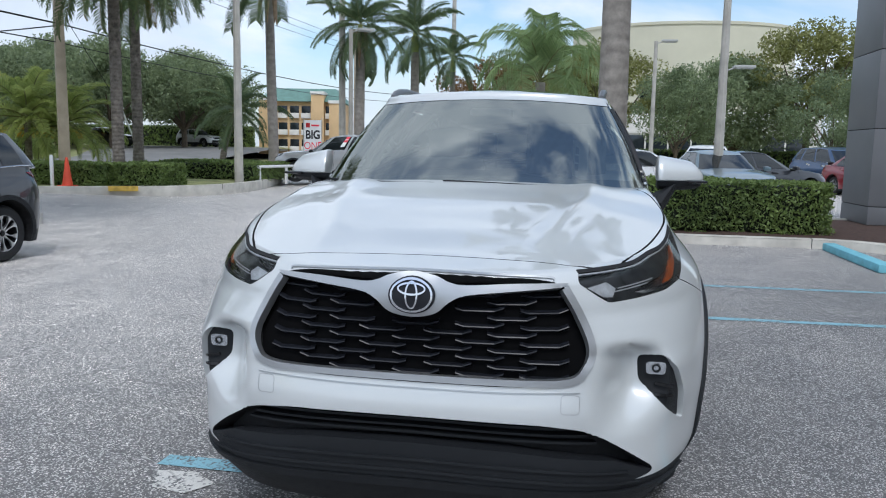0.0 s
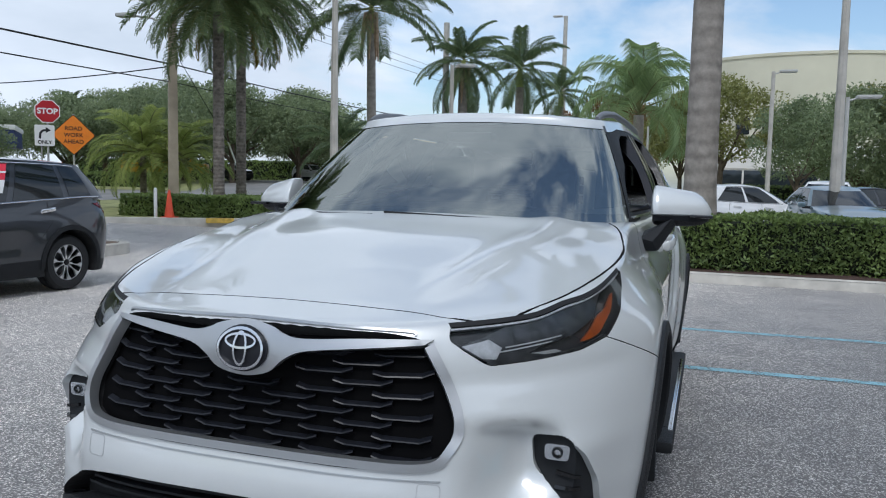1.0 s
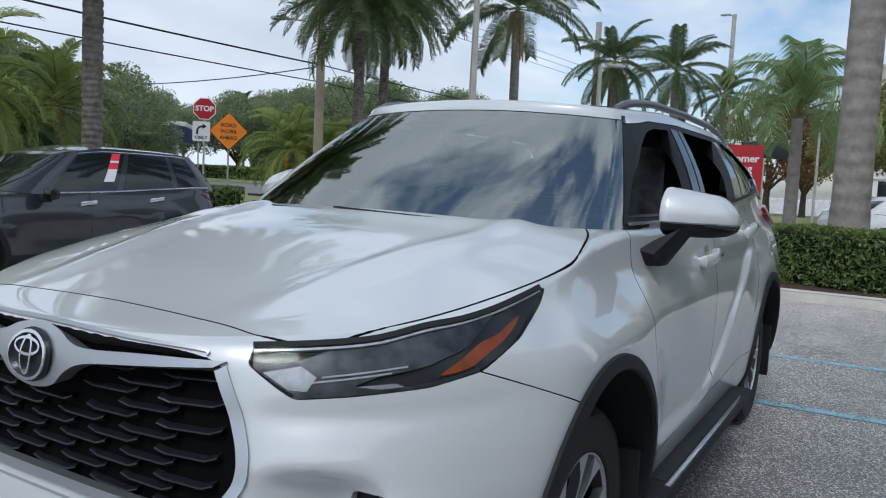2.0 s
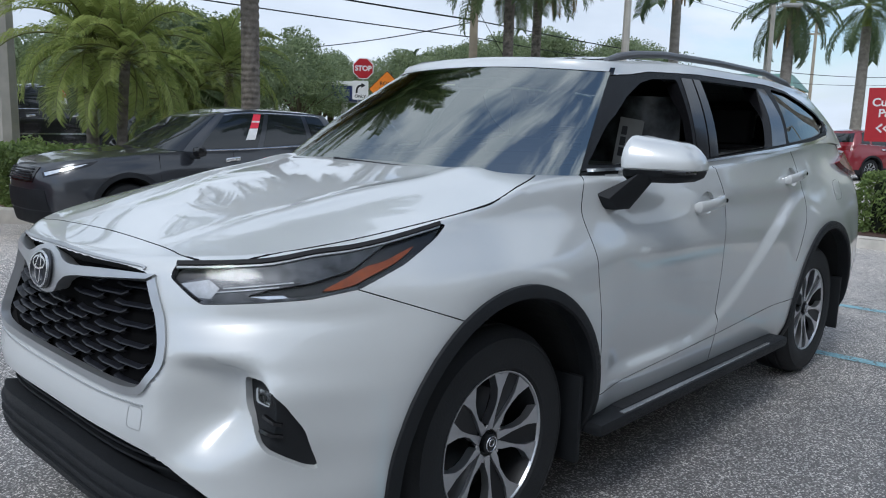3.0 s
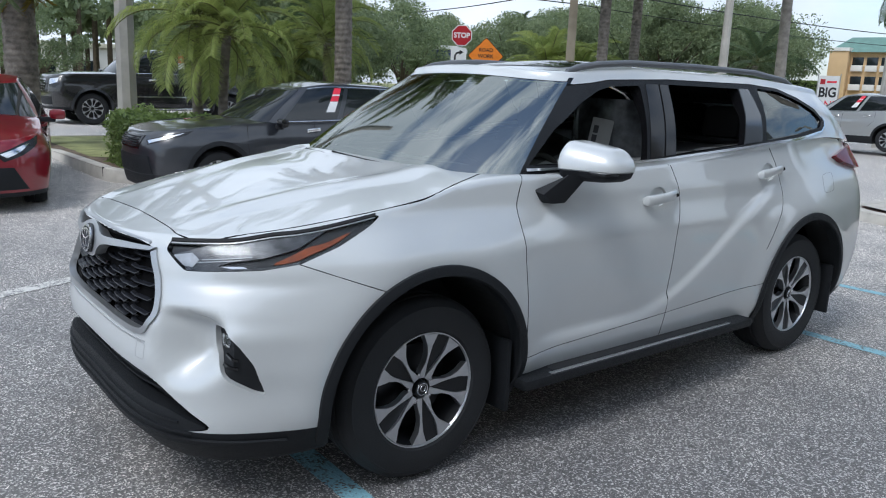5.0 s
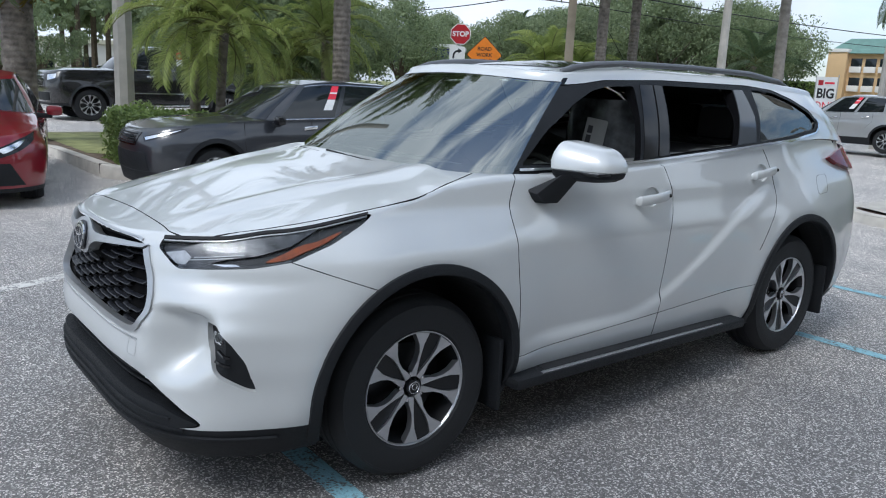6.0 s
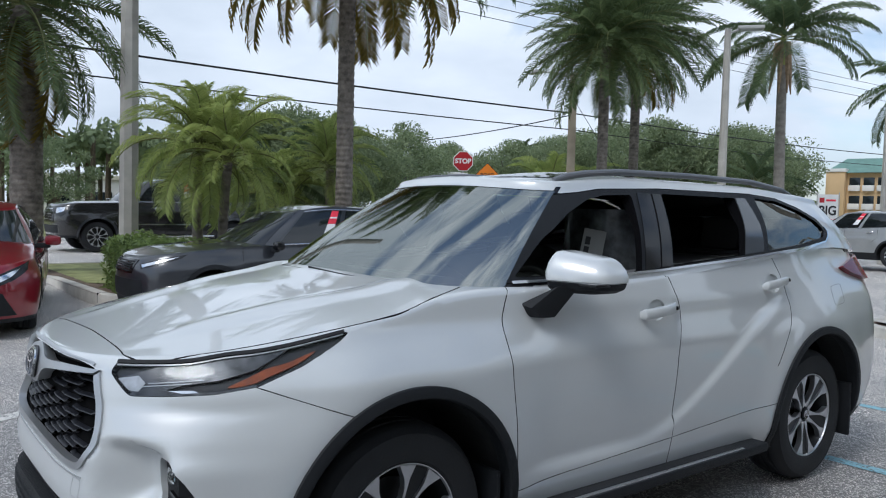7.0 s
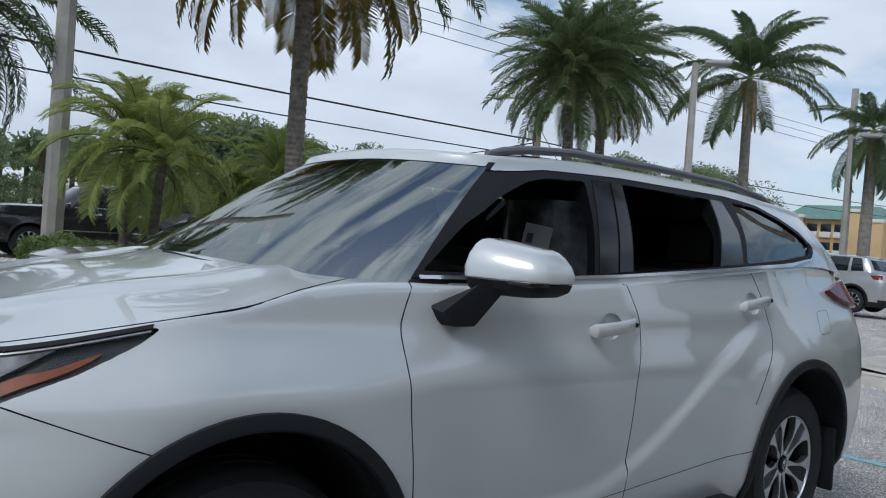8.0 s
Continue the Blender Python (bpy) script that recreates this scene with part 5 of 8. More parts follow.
    # --- cabin ---
    cabin = part("dashboard", boxes(((-0.70, 0.50, 0.80), (0.70, 0.95, 1.13)), bevel=0.06), M["interior"], car, "black dashboard")
    part("cabin_floor", boxes(((-0.75, 0.52, 0.36), (0.75, 3.4, 0.42))), M["interior"], car)
    sw = part("steering_wheel", moved(ring_geo(0.185, 0.016), Matrix.Translation((0.36, 1.02, 1.06)) @ Matrix.Rotation(radians(62), 4, "X")), M["interior"], car)
    part("wheel_hub", boxes(((0.28, 1.0, 1.02), (0.44, 1.04, 1.10)), bevel=0.018), M["interior"], sw)
    for y, xs in ((1.30, (-0.38, 0.38)), (2.15, (-0.42, 0.42)), (2.95, (-0.38, 0.38))):
        for x in xs:
            seat_at(car, x, y)
    part("plastic_cover", moved(cover_geo(), Matrix.Translation((0.38, 1.50, 1.20))), M["film"], car, "clear plastic film over the seat back")
    card = part("paper_card", moved(block((-0.055, -0.002, -0.11), (0.055, 0.002, 0.11)), Matrix.Translation((0.47, 1.405, 1.31)) @ Matrix.Rotation(radians(-14), 4, "X") @ Matrix.Rotation(radians(38), 4, "Z")), M["headliner"], car, "white paper card with dark print on the seat")
    for k in range(3):
        part("print_bar", moved(block((-0.040, -0.004, 0.03 - 0.05 * k), (-0.015, -0.0025, 0.07 - 0.05 * k)), Matrix.Translation((0.47, 1.405, 1.31)) @ Matrix.Rotation(radians(-14), 4, "X") @ Matrix.Rotation(radians(38), 4, "Z")), M["print"], card)
    return car


def cab_pt(x, s):
    """A place on the windscreen's outside at a given x."""
    best = min((cabin_point("f", t, s, 0.016) for t in range(0, 80, 2)), key=lambda p: abs(p[0] - abs(x)))
    return (x, best[1], best[2])


def ring_geo(r, w, n=36, k=8):
    vs = [((r + w * math.cos(2 * math.pi * j / k)) * math.cos(2 * math.pi * i / n), (r + w * math.cos(2 * math.pi * j / k)) * math.sin(2 * math.pi * i / n), w * math.sin(2 * math.pi * j / k)) for i in range(n) for j in range(k)]
    fs = [(i * k + j, ((i + 1) % n) * k + j, ((i + 1) % n) * k + (j + 1) % k, i * k + (j + 1) % k) for i in range(n) for j in range(k)]
    return vs, fs


def cover_geo():
    vs, fs = [], []
    n, k = 12, 16
    for i in range(n + 1):
        for j in range(k + 1):
            x, z = -0.24 + 0.48 * i / n, -0.30 + 0.62 * j / k
            y = -0.075 + 0.02 * noise.noise(Vector((x * 9, z * 5, 2.0))) + 0.10 * (z + 0.3) * 0.35 + 0.16 * (abs(x) / 0.24) ** 4
            vs.append((x, y, z))
    for i in range(n):
        for j in range(k):
            a = i * (k + 1) + j
            fs.append((a, a + k + 1, a + k + 2, a + 1))
    return vs, fs


def seat_at(car, x, y):
    bm = boxes(((x - 0.25, y - 0.22, 0.62), (x + 0.25, y + 0.28, 0.78)), bevel=0.05)
    seat = part("seat", bm, M["seat"], car, "black seat with head restraint")
    bm = bmesh.new()
    box(bm, (-0.25, -0.07, 0.0), (0.25, 0.07, 0.62), 0.05, Matrix.Translation((x, y + 0.30, 0.70)) @ Matrix.Rotation(radians(-14), 4, "X"))
    part("backrest", bm, M["seat"], seat)
    bm = bmesh.new()
    box(bm, (-0.13, -0.05, 0.0), (0.13, 0.05, 0.20), 0.045, Matrix.Translation((x, y + 0.47, 1.30)) @ Matrix.Rotation(radians(-8), 4, "X"))
    part("head_restraint", bm, M["seat"], seat)


def mirror_geo(s):
    """Cap, black underside, stalk and signal strip of a door mirror."""
    def loft(zs, prof, lo, hi):
        vs, fs = [], []
        n = 20
        for (z, a, b, cy, cx) in prof:
            for k in range(n):
                t = 2 * math.pi * k / n
                c, d = math.cos(t), math.sin(t)
                cc, dd = math.copysign(abs(c) ** 0.32, c), math.copysign(abs(d) ** 0.45, d)
                u = max(0.0, (z - 1.222) / 0.116)
                xx = cx + a * cc
                vs.append((s * (xx + 0.012), cy - 0.018 + b * dd + 0.5 * a * cc, z - 0.17 * u * (xx - 0.90)))
        for i in range(len(prof) - 1):
            for k in range(n):
                k2 = (k + 1) % n
                q = (i * n + k, i * n + k2, (i + 1) * n + k2, (i + 1) * n + k)
                fs.append(q if s == 1 else q[::-1])
        q0, q1 = tuple(range(n))[::-1], tuple((len(prof) - 1) * n + k for k in range(n))
        fs += [q0 if s == 1 else q0[::-1], q1 if s == 1 else q1[::-1]]
        return vs, fs
    cap = loft(0, [(1.222, 0.114, 0.075, 0.835, 0.955), (1.228, 0.119, 0.081, 0.834, 0.955), (1.255, 0.120, 0.083, 0.835, 0.954), (1.290, 0.112, 0.077, 0.842, 0.946), (1.318, 0.099, 0.067, 0.850, 0.937), (1.332, 0.088, 0.056, 0.856, 0.930), (1.338, 0.074, 0.043, 0.860, 0.926)], 0, 0)
    base = loft(0, [(1.175, 0.06, 0.03, 0.84, 0.925), (1.182, 0.095, 0.055, 0.838, 0.940), (1.198, 0.112, 0.072, 0.836, 0.951), (1.2205, 0.116, 0.077, 0.835, 0.955)], 0, 0)
    stalk = bmesh.new()
    for p in ((0.815, 0.600, 1.130), (0.815, 0.625, 1.078), (0.815, 0.720, 1.066), (0.815, 0.745, 1.150), (0.865, 0.612, 1.118), (0.880, 0.655, 1.078), (0.885, 0.725, 1.078), (0.93, 0.690, 1.196), (0.95, 0.770, 1.186), (0.93, 0.690, 1.208), (0.95, 0.775, 1.208)):
        stalk.verts.new((s * p[0], p[1], p[2]))
    bmesh.ops.convex_hull(stalk, input=stalk.verts[:])
    sig = boxes(((s * 1.0, 0.728, 1.213), (s * 1.092, 0.815, 1.226)), bevel=0.005)
    return cap, base, stalk, sig


def handle_geo(side, y, z):
    """A bar handle: swept flat oval, its ends turned into the door."""
    path = [(-0.115, 0.0), (-0.105, 0.020), (-0.075, 0.034), (0.0, 0.040), (0.075, 0.036), (0.105, 0.022), (0.115, 0.0)]
    vs, fs = [], []
    n = 10
    for i, (dy, h) in enumerate(path):
        p, nn = side.drop((y + dy, z + 0.012 * dy / 0.11))
        c = p + nn * h
        wz, wx = (0.025 if 0 < i < len(path) - 1 else 0.014), 0.013
        for k in range(n):
            t = 2 * math.pi * k / n
            vs.append(c + Vector((0, 0, 1)) * wz * math.sin(t) + nn * wx * math.cos(t))
    for i in range(len(path) - 1):
        for k in range(n):
            k2 = (k + 1) % n
            fs.append((i * n + k, i * n + k2, (i + 1) * n + k2, (i + 1) * n + k))
    fs += [tuple(range(n))[::-1], tuple((len(path) - 1) * n + k for k in range(n))]
    return vs, fs


def arch_geo(bvh, yc, s):
    """The moulding that follows a wheel opening, proud of the panel."""
    view = View(bvh, "side", s)
    vs, fs = [], []
    n = 44
    for i in range(n + 1):
        a = radians(-24 + 228 * i / n)
        r_out = 0.497 if yc == 0 else 0.497
        row = []
        for r, off in ((r_out, -0.004), (r_out - 0.002, 0.010), (r_out - 0.02, 0.016), (0.458, 0.018), (0.452, 0.010), (0.452, -0.05)):
            y, z = yc + 0.005 + r * math.cos(a), 0.40 + r * math.sin(a)
            z = max(z, 0.262)
            p, nn = view.drop((yc + 0.005 + max(r, 0.456) * math.cos(a), max(0.40 + max(r, 0.456) * math.sin(a), 0.262)))
            row.append(Vector((p.x + s * off, y, z)))
        vs += row
    for i in range(n):
        for k in range(5):
            a = i * 6 + k
            q = (a, a + 1, a + 7, a + 6)
            fs.append(q if s == 1 else q[::-1])
    return vs, fs


def fin_mesh():
    """One staggered grille fin: a tilted bar with cut-back ends."""
    line = [(-0.078, 0.011), (-0.048, 0.0), (0.046, 0.0), (0.072, 0.007)]
    vs, n = [], len(line)
    for dy, dz in ((0.014, 0.008), (0.000, 0.0025), (-0.002, -0.0005), (0.012, -0.008)):
        vs += [(x, dy, z + dz) for x, z in line]
    fs = [(r * n + i, (r + 1) * n + i, (r + 1) * n + i + 1, r * n + i + 1) for r in range(3) for i in range(n - 1)]
    return mesh_of("grille_fin", vs, fs, M["grille_black"], None, None)


def wheel_meshes():
    """Tyre with tread grooves, rim, five double spokes, cap and disc, axle along x, outside at +x."""
    prof = [(0.234, -0.225), (0.26, -0.232), (0.325, -0.237), (0.358, -0.226), (0.372, -0.195), (0.375, -0.175), (0.366, -0.172), (0.366, -0.162), (0.375, -0.159), (0.376, -0.125), (0.367, -0.122), (0.367, -0.108), (0.376, -0.105), (0.375, -0.070), (0.366, -0.067), (0.366, -0.057), (0.374, -0.054), (0.371, -0.035), (0.358, -0.012), (0.343, 0.003), (0.3425, 0.0055), (0.336, 0.0065), (0.3355, 0.004), (0.310, 0.008), (0.280, 0.008), (0.258, 0.004), (0.248, 0.003), (0.240, -0.004), (0.236, -0.010)]
    out = {"tyre": mesh_of("tyre", *lathe(prof, 72), M["rubber"])}
    rim = [(0.237, -0.010), (0.237, -0.003), (0.233, -0.003), (0.229, -0.012), (0.215, -0.05), (0.210, -0.19), (0.236, -0.21)]
    out["rim"] = mesh_of("rim", *lathe(rim[3:], 64), M["alloy_dark"])
    out["rim_lip"] = mesh_of("rim_lip", *lathe(rim[:4], 64), M["alloy"])
    pocket, face = ([], []), ([], [])

    def polar(r, a, x):
        return Vector((x, r * math.sin(a), r * math.cos(a)))

    def plate(rows, thick):
        """A blade from the hub outwards: rows of (r, angle from, angle to, x)."""
        v, f = [], []
        for r, a0, a1, x in rows:
            v += [polar(r, a0, x), polar(r, a1, x), polar(r, a0, x - thick), polar(r, a1, x - thick)]
        for i in range(len(rows) - 1):
            b = i * 4
            f += [(b, b + 1, b + 5, b + 4), (b + 2, b + 6, b + 7, b + 3), (b, b + 4, b + 6, b + 2), (b + 1, b + 3, b + 7, b + 5)]
        b = (len(rows) - 1) * 4
        f += [(0, 2, 3, 1), (b, b + 1, b + 3, b + 2)]
        return v, [q[::-1] for q in f]
    for i in range(5):
        c = 2 * math.pi * i / 5
        for sg in (1, -1):
            rows = [(0.045, c + sg * 0.02, c + sg * 0.62, -0.030), (0.075, c + sg * 0.13, c + sg * 0.44, -0.026), (0.11, c + sg * 0.185, c + sg * 0.285, -0.021), (0.145, c + sg * 0.20, c + sg * 0.28, -0.015), (0.18, c + sg * 0.195, c + sg * 0.325, -0.011), (0.231, c + sg * 0.135, c + sg * 0.44, -0.008)]
            g = plate(rows, 0.03)
            if sg == -1:
                g = (g[0], [q[::-1] for q in g[1]])
            face = join(face, g)
        pocket = join(pocket, plate([(0.05, c - 0.15, c + 0.15, -0.040), (0.10, c - 0.19, c + 0.19, -0.034), (0.15, c - 0.21, c + 0.21, -0.026), (0.229, c - 0.15, c + 0.15, -0.014)], 0.03))
    out["spoke_face"] = mesh_of("spoke_face", *face, M["alloy"])
    out["spoke_pocket"] = mesh_of("spoke_pocket", *pocket, M["alloy_dark"])
    cap = [(0.0005, -0.018), (0.026, -0.018), (0.032, -0.021), (0.034, -0.05), (0.058, -0.034), (0.062, -0.06)]
    out["hub_cap"] = mesh_of("hub_cap", *lathe(cap, 32), M["alloy_dark"])
    turn = Matrix.Rotation(math.pi / 2, 4, "Y")
    rings = join(moved(ring_geo(0.024, 0.0022, 28, 6), Matrix.Translation((-0.017, 0, 0)) @ turn), moved(ring_geo(0.012, 0.002, 20, 6), Matrix.Translation((-0.017, 0, 0.004)) @ turn))
    out["cap_ring"] = mesh_of("cap_ring", *rings, M["chrome"])
    out["wheel_nut"] = mesh_of("wheel_nut", *lathe([(0.0005, -0.028), (0.008, -0.029), (0.010, -0.045)], 6), M["chrome"])
    disc = [(0.02, -0.10), (0.165, -0.10), (0.165, -0.125), (0.205, -0.135), (0.205, -0.14)]
    out["brake_disc"] = mesh_of("brake_disc", *lathe(disc, 40), M["alloy_dark"])
    return out


suv = build_suv("suv")
tagged(suv, "pearl white three-row SUV with black arches, parked on asphalt", "car")

# ---- plants ----
def frond_mesh(name, length, arch, droop, n, leaf, width, mat, lift=0.35, hang=0.0, seed=1, curl=0.0):
    """A feather frond along +x from the origin: stalk, then leaflets on both sides."""
    r = random.Random(seed)
    rach = []
    steps = 16
    p, a = Vector((0, 0, 0)), arch
    for i in range(steps + 1):
        rach.append(p.copy())
        t = i / steps
        a -= droop / steps * (0.4 + 1.2 * t)
        p = p + Vector((math.cos(a), curl * t * 0.3, math.sin(a))) * length / steps
    verts, faces, idx = [], [], []

    def at(t):
        f = t * steps
        i = min(int(f), steps - 1)
        q = rach[i].lerp(rach[i + 1], f - i)
        return q, (rach[i + 1] - rach[i]).normalized()
    sv, sf = tube(rach[::2], [0.022 * (1 - 0.85 * i / 8) + 0.003 for i in range(len(rach[::2]))], 4, False)
    verts += sv
    faces += sf
    idx += [1] * len(sf)
    for i in range(n):
        t = 0.12 + 0.88 * (i + r.random() * 0.5) / n
        q, d = at(min(t, 0.995))
        side = d.cross(Vector((0, 0, 1))).normalized()
        up = side.cross(d).normalized()
        ll = leaf * (0.55 + 0.45 * math.sin(math.pi * (0.15 + 0.8 * t))) * r.uniform(0.85, 1.1)
        for sg in (1, -1):
            e = (side * sg * 0.8 + d * (0.55 + 0.35 * t) + up * lift * r.uniform(0.5, 1.2)).normalized()
            tip = q + e * ll * 0.6
            end = tip + (e * 0.6 + Vector((0, 0, -1)) * (hang + r.uniform(0.1, 0.45))).normalized() * ll * 0.45
            w = (up * 0.35 + d * 0.9).normalized() * width
            o = len(verts)
            verts += [q - w * 0.6, q + w * 0.6, tip - w, tip + w, end]
            faces += [(o, o + 1, o + 3, o + 2), (o + 2, o + 3, o + 4)]
            idx += [0, 0]
    return mesh_of(name, verts, faces, [mat, M["rachis"]], idx, None)


# finer, longer leaflets hang from the weeping palm
FR = {
    "date": [frond_mesh("frond", 2.5, 0.5, 1.05, 62, 0.46, 0.021, M["date_leaf"], 0.6, 0.15, 11 + i, 0.2 * i) for i in range(3)],
    "date_dry": [frond_mesh("frond", 2.4, 0.4, 1.1, 58, 0.44, 0.021, M["date_dry"], 0.3, 0.3, 31)],
    "small": [frond_mesh("frond", 1.75, 0.75, 1.5, 84, 0.42, 0.0125, M["palm_green"], 0.5, 0.2, 41 + i, 0.15 * i) for i in range(3)],
    "royal": [frond_mesh("frond", 3.0, 0.5, 1.0, 118, 0.72, 0.021, M["royal_leaf"], 0.45, 0.35, 51 + i, 0.1 * i) for i in range(3)],
    "queen": [frond_mesh("frond", 3.0, 1.0, 2.9, 90, 0.95, 0.016, M["queen_leaf"], 0.1, 1.6, 61 + i, 0.2 * i) for i in range(3)],
}


def palm(kind, x, y, z0, h, r0, r1, n, fsize, label, bark="date_bark", lean=0.0, dry=0, spread=(-0.9, 1.35), thatch=False, rz=0.0):
    """A palm: tapered trunk with scars, crown of separate fronds."""
    root = empty("palm_tree", (x, y, z0))
    r = random.Random(int(abs(x * 31 + y * 17) * 10))
    path, rad = [], []
    for i in range(15):
        t = i / 14
        path.append((lean * h * t * t, 0.05 * math.sin(t * 5 + x), h * t))
        rad.append((r0 + (r1 - r0) * t) * (1.25 - 0.25 * min(1, t * 8)))
    if bark == "date_bark":
        # stacked leaf-base collars make the trunk rough
        vs, fs = [], []
        seg, lev = 18, int(h / 0.07)
        for i in range(lev + 1):
            t = i / lev
            rr = (r0 + (r1 - r0) * t) * (1.2 - 0.2 * min(1, t * 8))
            for k in range(seg):
                a = 2 * math.pi * k / seg + (i % 2) * math.pi / seg
                q = rr * (1 + (0.09 if (i + k) % 2 else -0.05) + 0.05 * r.random())
                vs.append((lean * h * t * t + q * math.cos(a), q * math.sin(a), h * t))
        for i in range(lev):
            for k in range(seg):
                k2 = (k + 1) % seg
                fs.append((i * seg + k, i * seg + k2, (i + 1) * seg + k2, (i + 1) * seg + k))
        fs.append(tuple(lev * seg + k for k in range(seg)))
        part("trunk", (vs, fs), M[bark], root, shade=60)
    else:
        part("trunk", tube(path, rad, 18), M[bark], root)
    top = Vector((lean * h, 0.05 * math.sin(5 + x), h))
    if bark == "royal_bark" and kind == "royal":
        part("crownshaft", tube([top, top + Vector((0, 0, 0.5)), top + Vector((0, 0, 1.0))], [r1 * 1.05, r1 * 0.95, r1 * 0.45], 14), M["palm_green"], root, "green crownshaft")
        top = top + Vector((0, 0, 0.85))
    if thatch:
        for k in range(5):
            a = 1.2 * k
            g = []
            for j in range(5):
                zz = -0.1 - 0.42 * j
                rr = r1 * (1.15 + 0.05 * j) + (0.18 * j / 4) * (k % 2)
                g.append((top.x + rr * math.cos(a), top.y + rr * math.sin(a), top.z + zz))
            part("dry_sheath", tube(g, [0.10, 0.11, 0.09, 0.06, 0.02], 6), M["thatch"], root, "peeling dry leaf sheath")
    ga = 2.399963
    for i in range(n):
        t = (i + 0.5) / n
        el = spread[1] - (spread[1] - spread[0]) * t ** 0.9 + r.uniform(-0.08, 0.08)
        drys = i >= n - dry
        me = (FR["date_dry"] if drys else FR[kind])
        f = new("frond", me[i % len(me)])
        f.parent = root
        s = fsize * r.uniform(0.88, 1.08) * (0.8 if t < 0.12 else 1.0)
        m = Matrix.Translation(top + Vector((0, 0, 0.25 * (1 - t)))) @ Matrix.Rotation(i * ga + r.uniform(-0.2, 0.2), 4, "Z") @ Matrix.Rotation(-(el - 0.45), 4, "Y") @ Matrix.Rotation(r.uniform(-0.3, 0.3), 4, "X")
        f.matrix_basis = m @ Matrix.Diagonal((s, s, s, 1))
    return tagged(root, label, "palm tree")


def leaf_cloud(name, centres, radii, per, size, mats, seed, squash=0.8):
    """Many small leaves round clump centres, as one mesh."""
    g = np.random.RandomState(seed)
    c = np.repeat(np.array(centres, float), per, axis=0)
    rr = np.repeat(np.array(radii, float), per)
    d = g.normal(size=(len(c), 3))
    d /= np.linalg.norm(d, axis=1)[:, None]
    rad = rr * (0.35 + 0.65 * g.rand(len(c)) ** 0.5)
    p = c + d * rad[:, None] * np.array([1, 1, squash])
    u = g.normal(size=(len(c), 3)) + d * 0.3
    u[:, 2] -= 0.3
    u /= np.linalg.norm(u, axis=1)[:, None]
    v = np.cross(u, g.normal(size=(len(c), 3)))
    v /= np.linalg.norm(v, axis=1)[:, None]
    s = size * (0.6 + 0.8 * g.rand(len(c)))[:, None]
    quad = np.stack([p - u * s, p + v * s * 0.45, p + u * s, p - v * s * 0.45], axis=1).reshape(-1, 3)
    n = len(c)
    me = bpy.data.meshes.new(name)
    me.vertices.add(4 * n)
    me.vertices.foreach_set("co", quad.ravel())
    me.loops.add(4 * n)
    me.loops.foreach_set("vertex_index", np.arange(4 * n))
    me.polygons.add(n)
    me.polygons.foreach_set("loop_start", np.arange(0, 4 * n, 4))
    me.update(calc_edges=True)
    for m in (mats if isinstance(mats, list) else [mats]):
        me.materials.append(m)
    return me


def broadleaf(seed, h, crown_r, crown_h, leafmat, size=0.2, clumps=46, per=110, trunk_r=0.16, fork=0.35):
    """A tree: tapered trunk, limbs and an uneven crown of leaf clumps with gaps."""
    r = random.Random(seed)
    root = empty("tree", (0, 0, -500))
    base = h - crown_h
    limbs = []
    trunk = tube([(0, 0, -0.1), (0.03, 0, base * 0.5), (0.08 * r.uniform(-1, 1), 0.06, base + crown_h * 0.2)], [trunk_r * 1.25, trunk_r, trunk_r * 0.7], 9)
    for i in range(7):
        a = 6.283 * i / 7 + r.uniform(-0.3, 0.3)
        q = crown_r * r.uniform(0.45, 0.85)
        s = (0.02, 0.02, base * r.uniform(0.7, 1.05))
        limbs.append(tube([s, (q * 0.45 * math.cos(a), q * 0.45 * math.sin(a), base + crown_h * 0.18), (q * math.cos(a), q * math.sin(a), base + crown_h * r.uniform(0.35, 0.7))], [trunk_r * 0.55, trunk_r * 0.35, trunk_r * 0.12], 6))
    part("trunk", trunk, M["bark"], root)
    for g in limbs:
        part("limb", g, M["bark"], root)
    cs, rs = [], []
    for i in range(clumps):
        a, t = r.uniform(0, 6.283), r.random()
        zz = base + crown_h * (0.12 + 0.82 * t)
        wid = crown_r * math.sqrt(max(0.05, 1 - (2 * (t - 0.42)) ** 2 * 0.9)) * r.uniform(0.35, 1.0)
        cs.append((wid * math.cos(a), wid * math.sin(a), zz))
        rs.append(crown_r * r.uniform(0.16, 0.34))
    part("crown", leaf_cloud("crown", cs, rs, per, size, leafmat, seed), None, root)
    return root


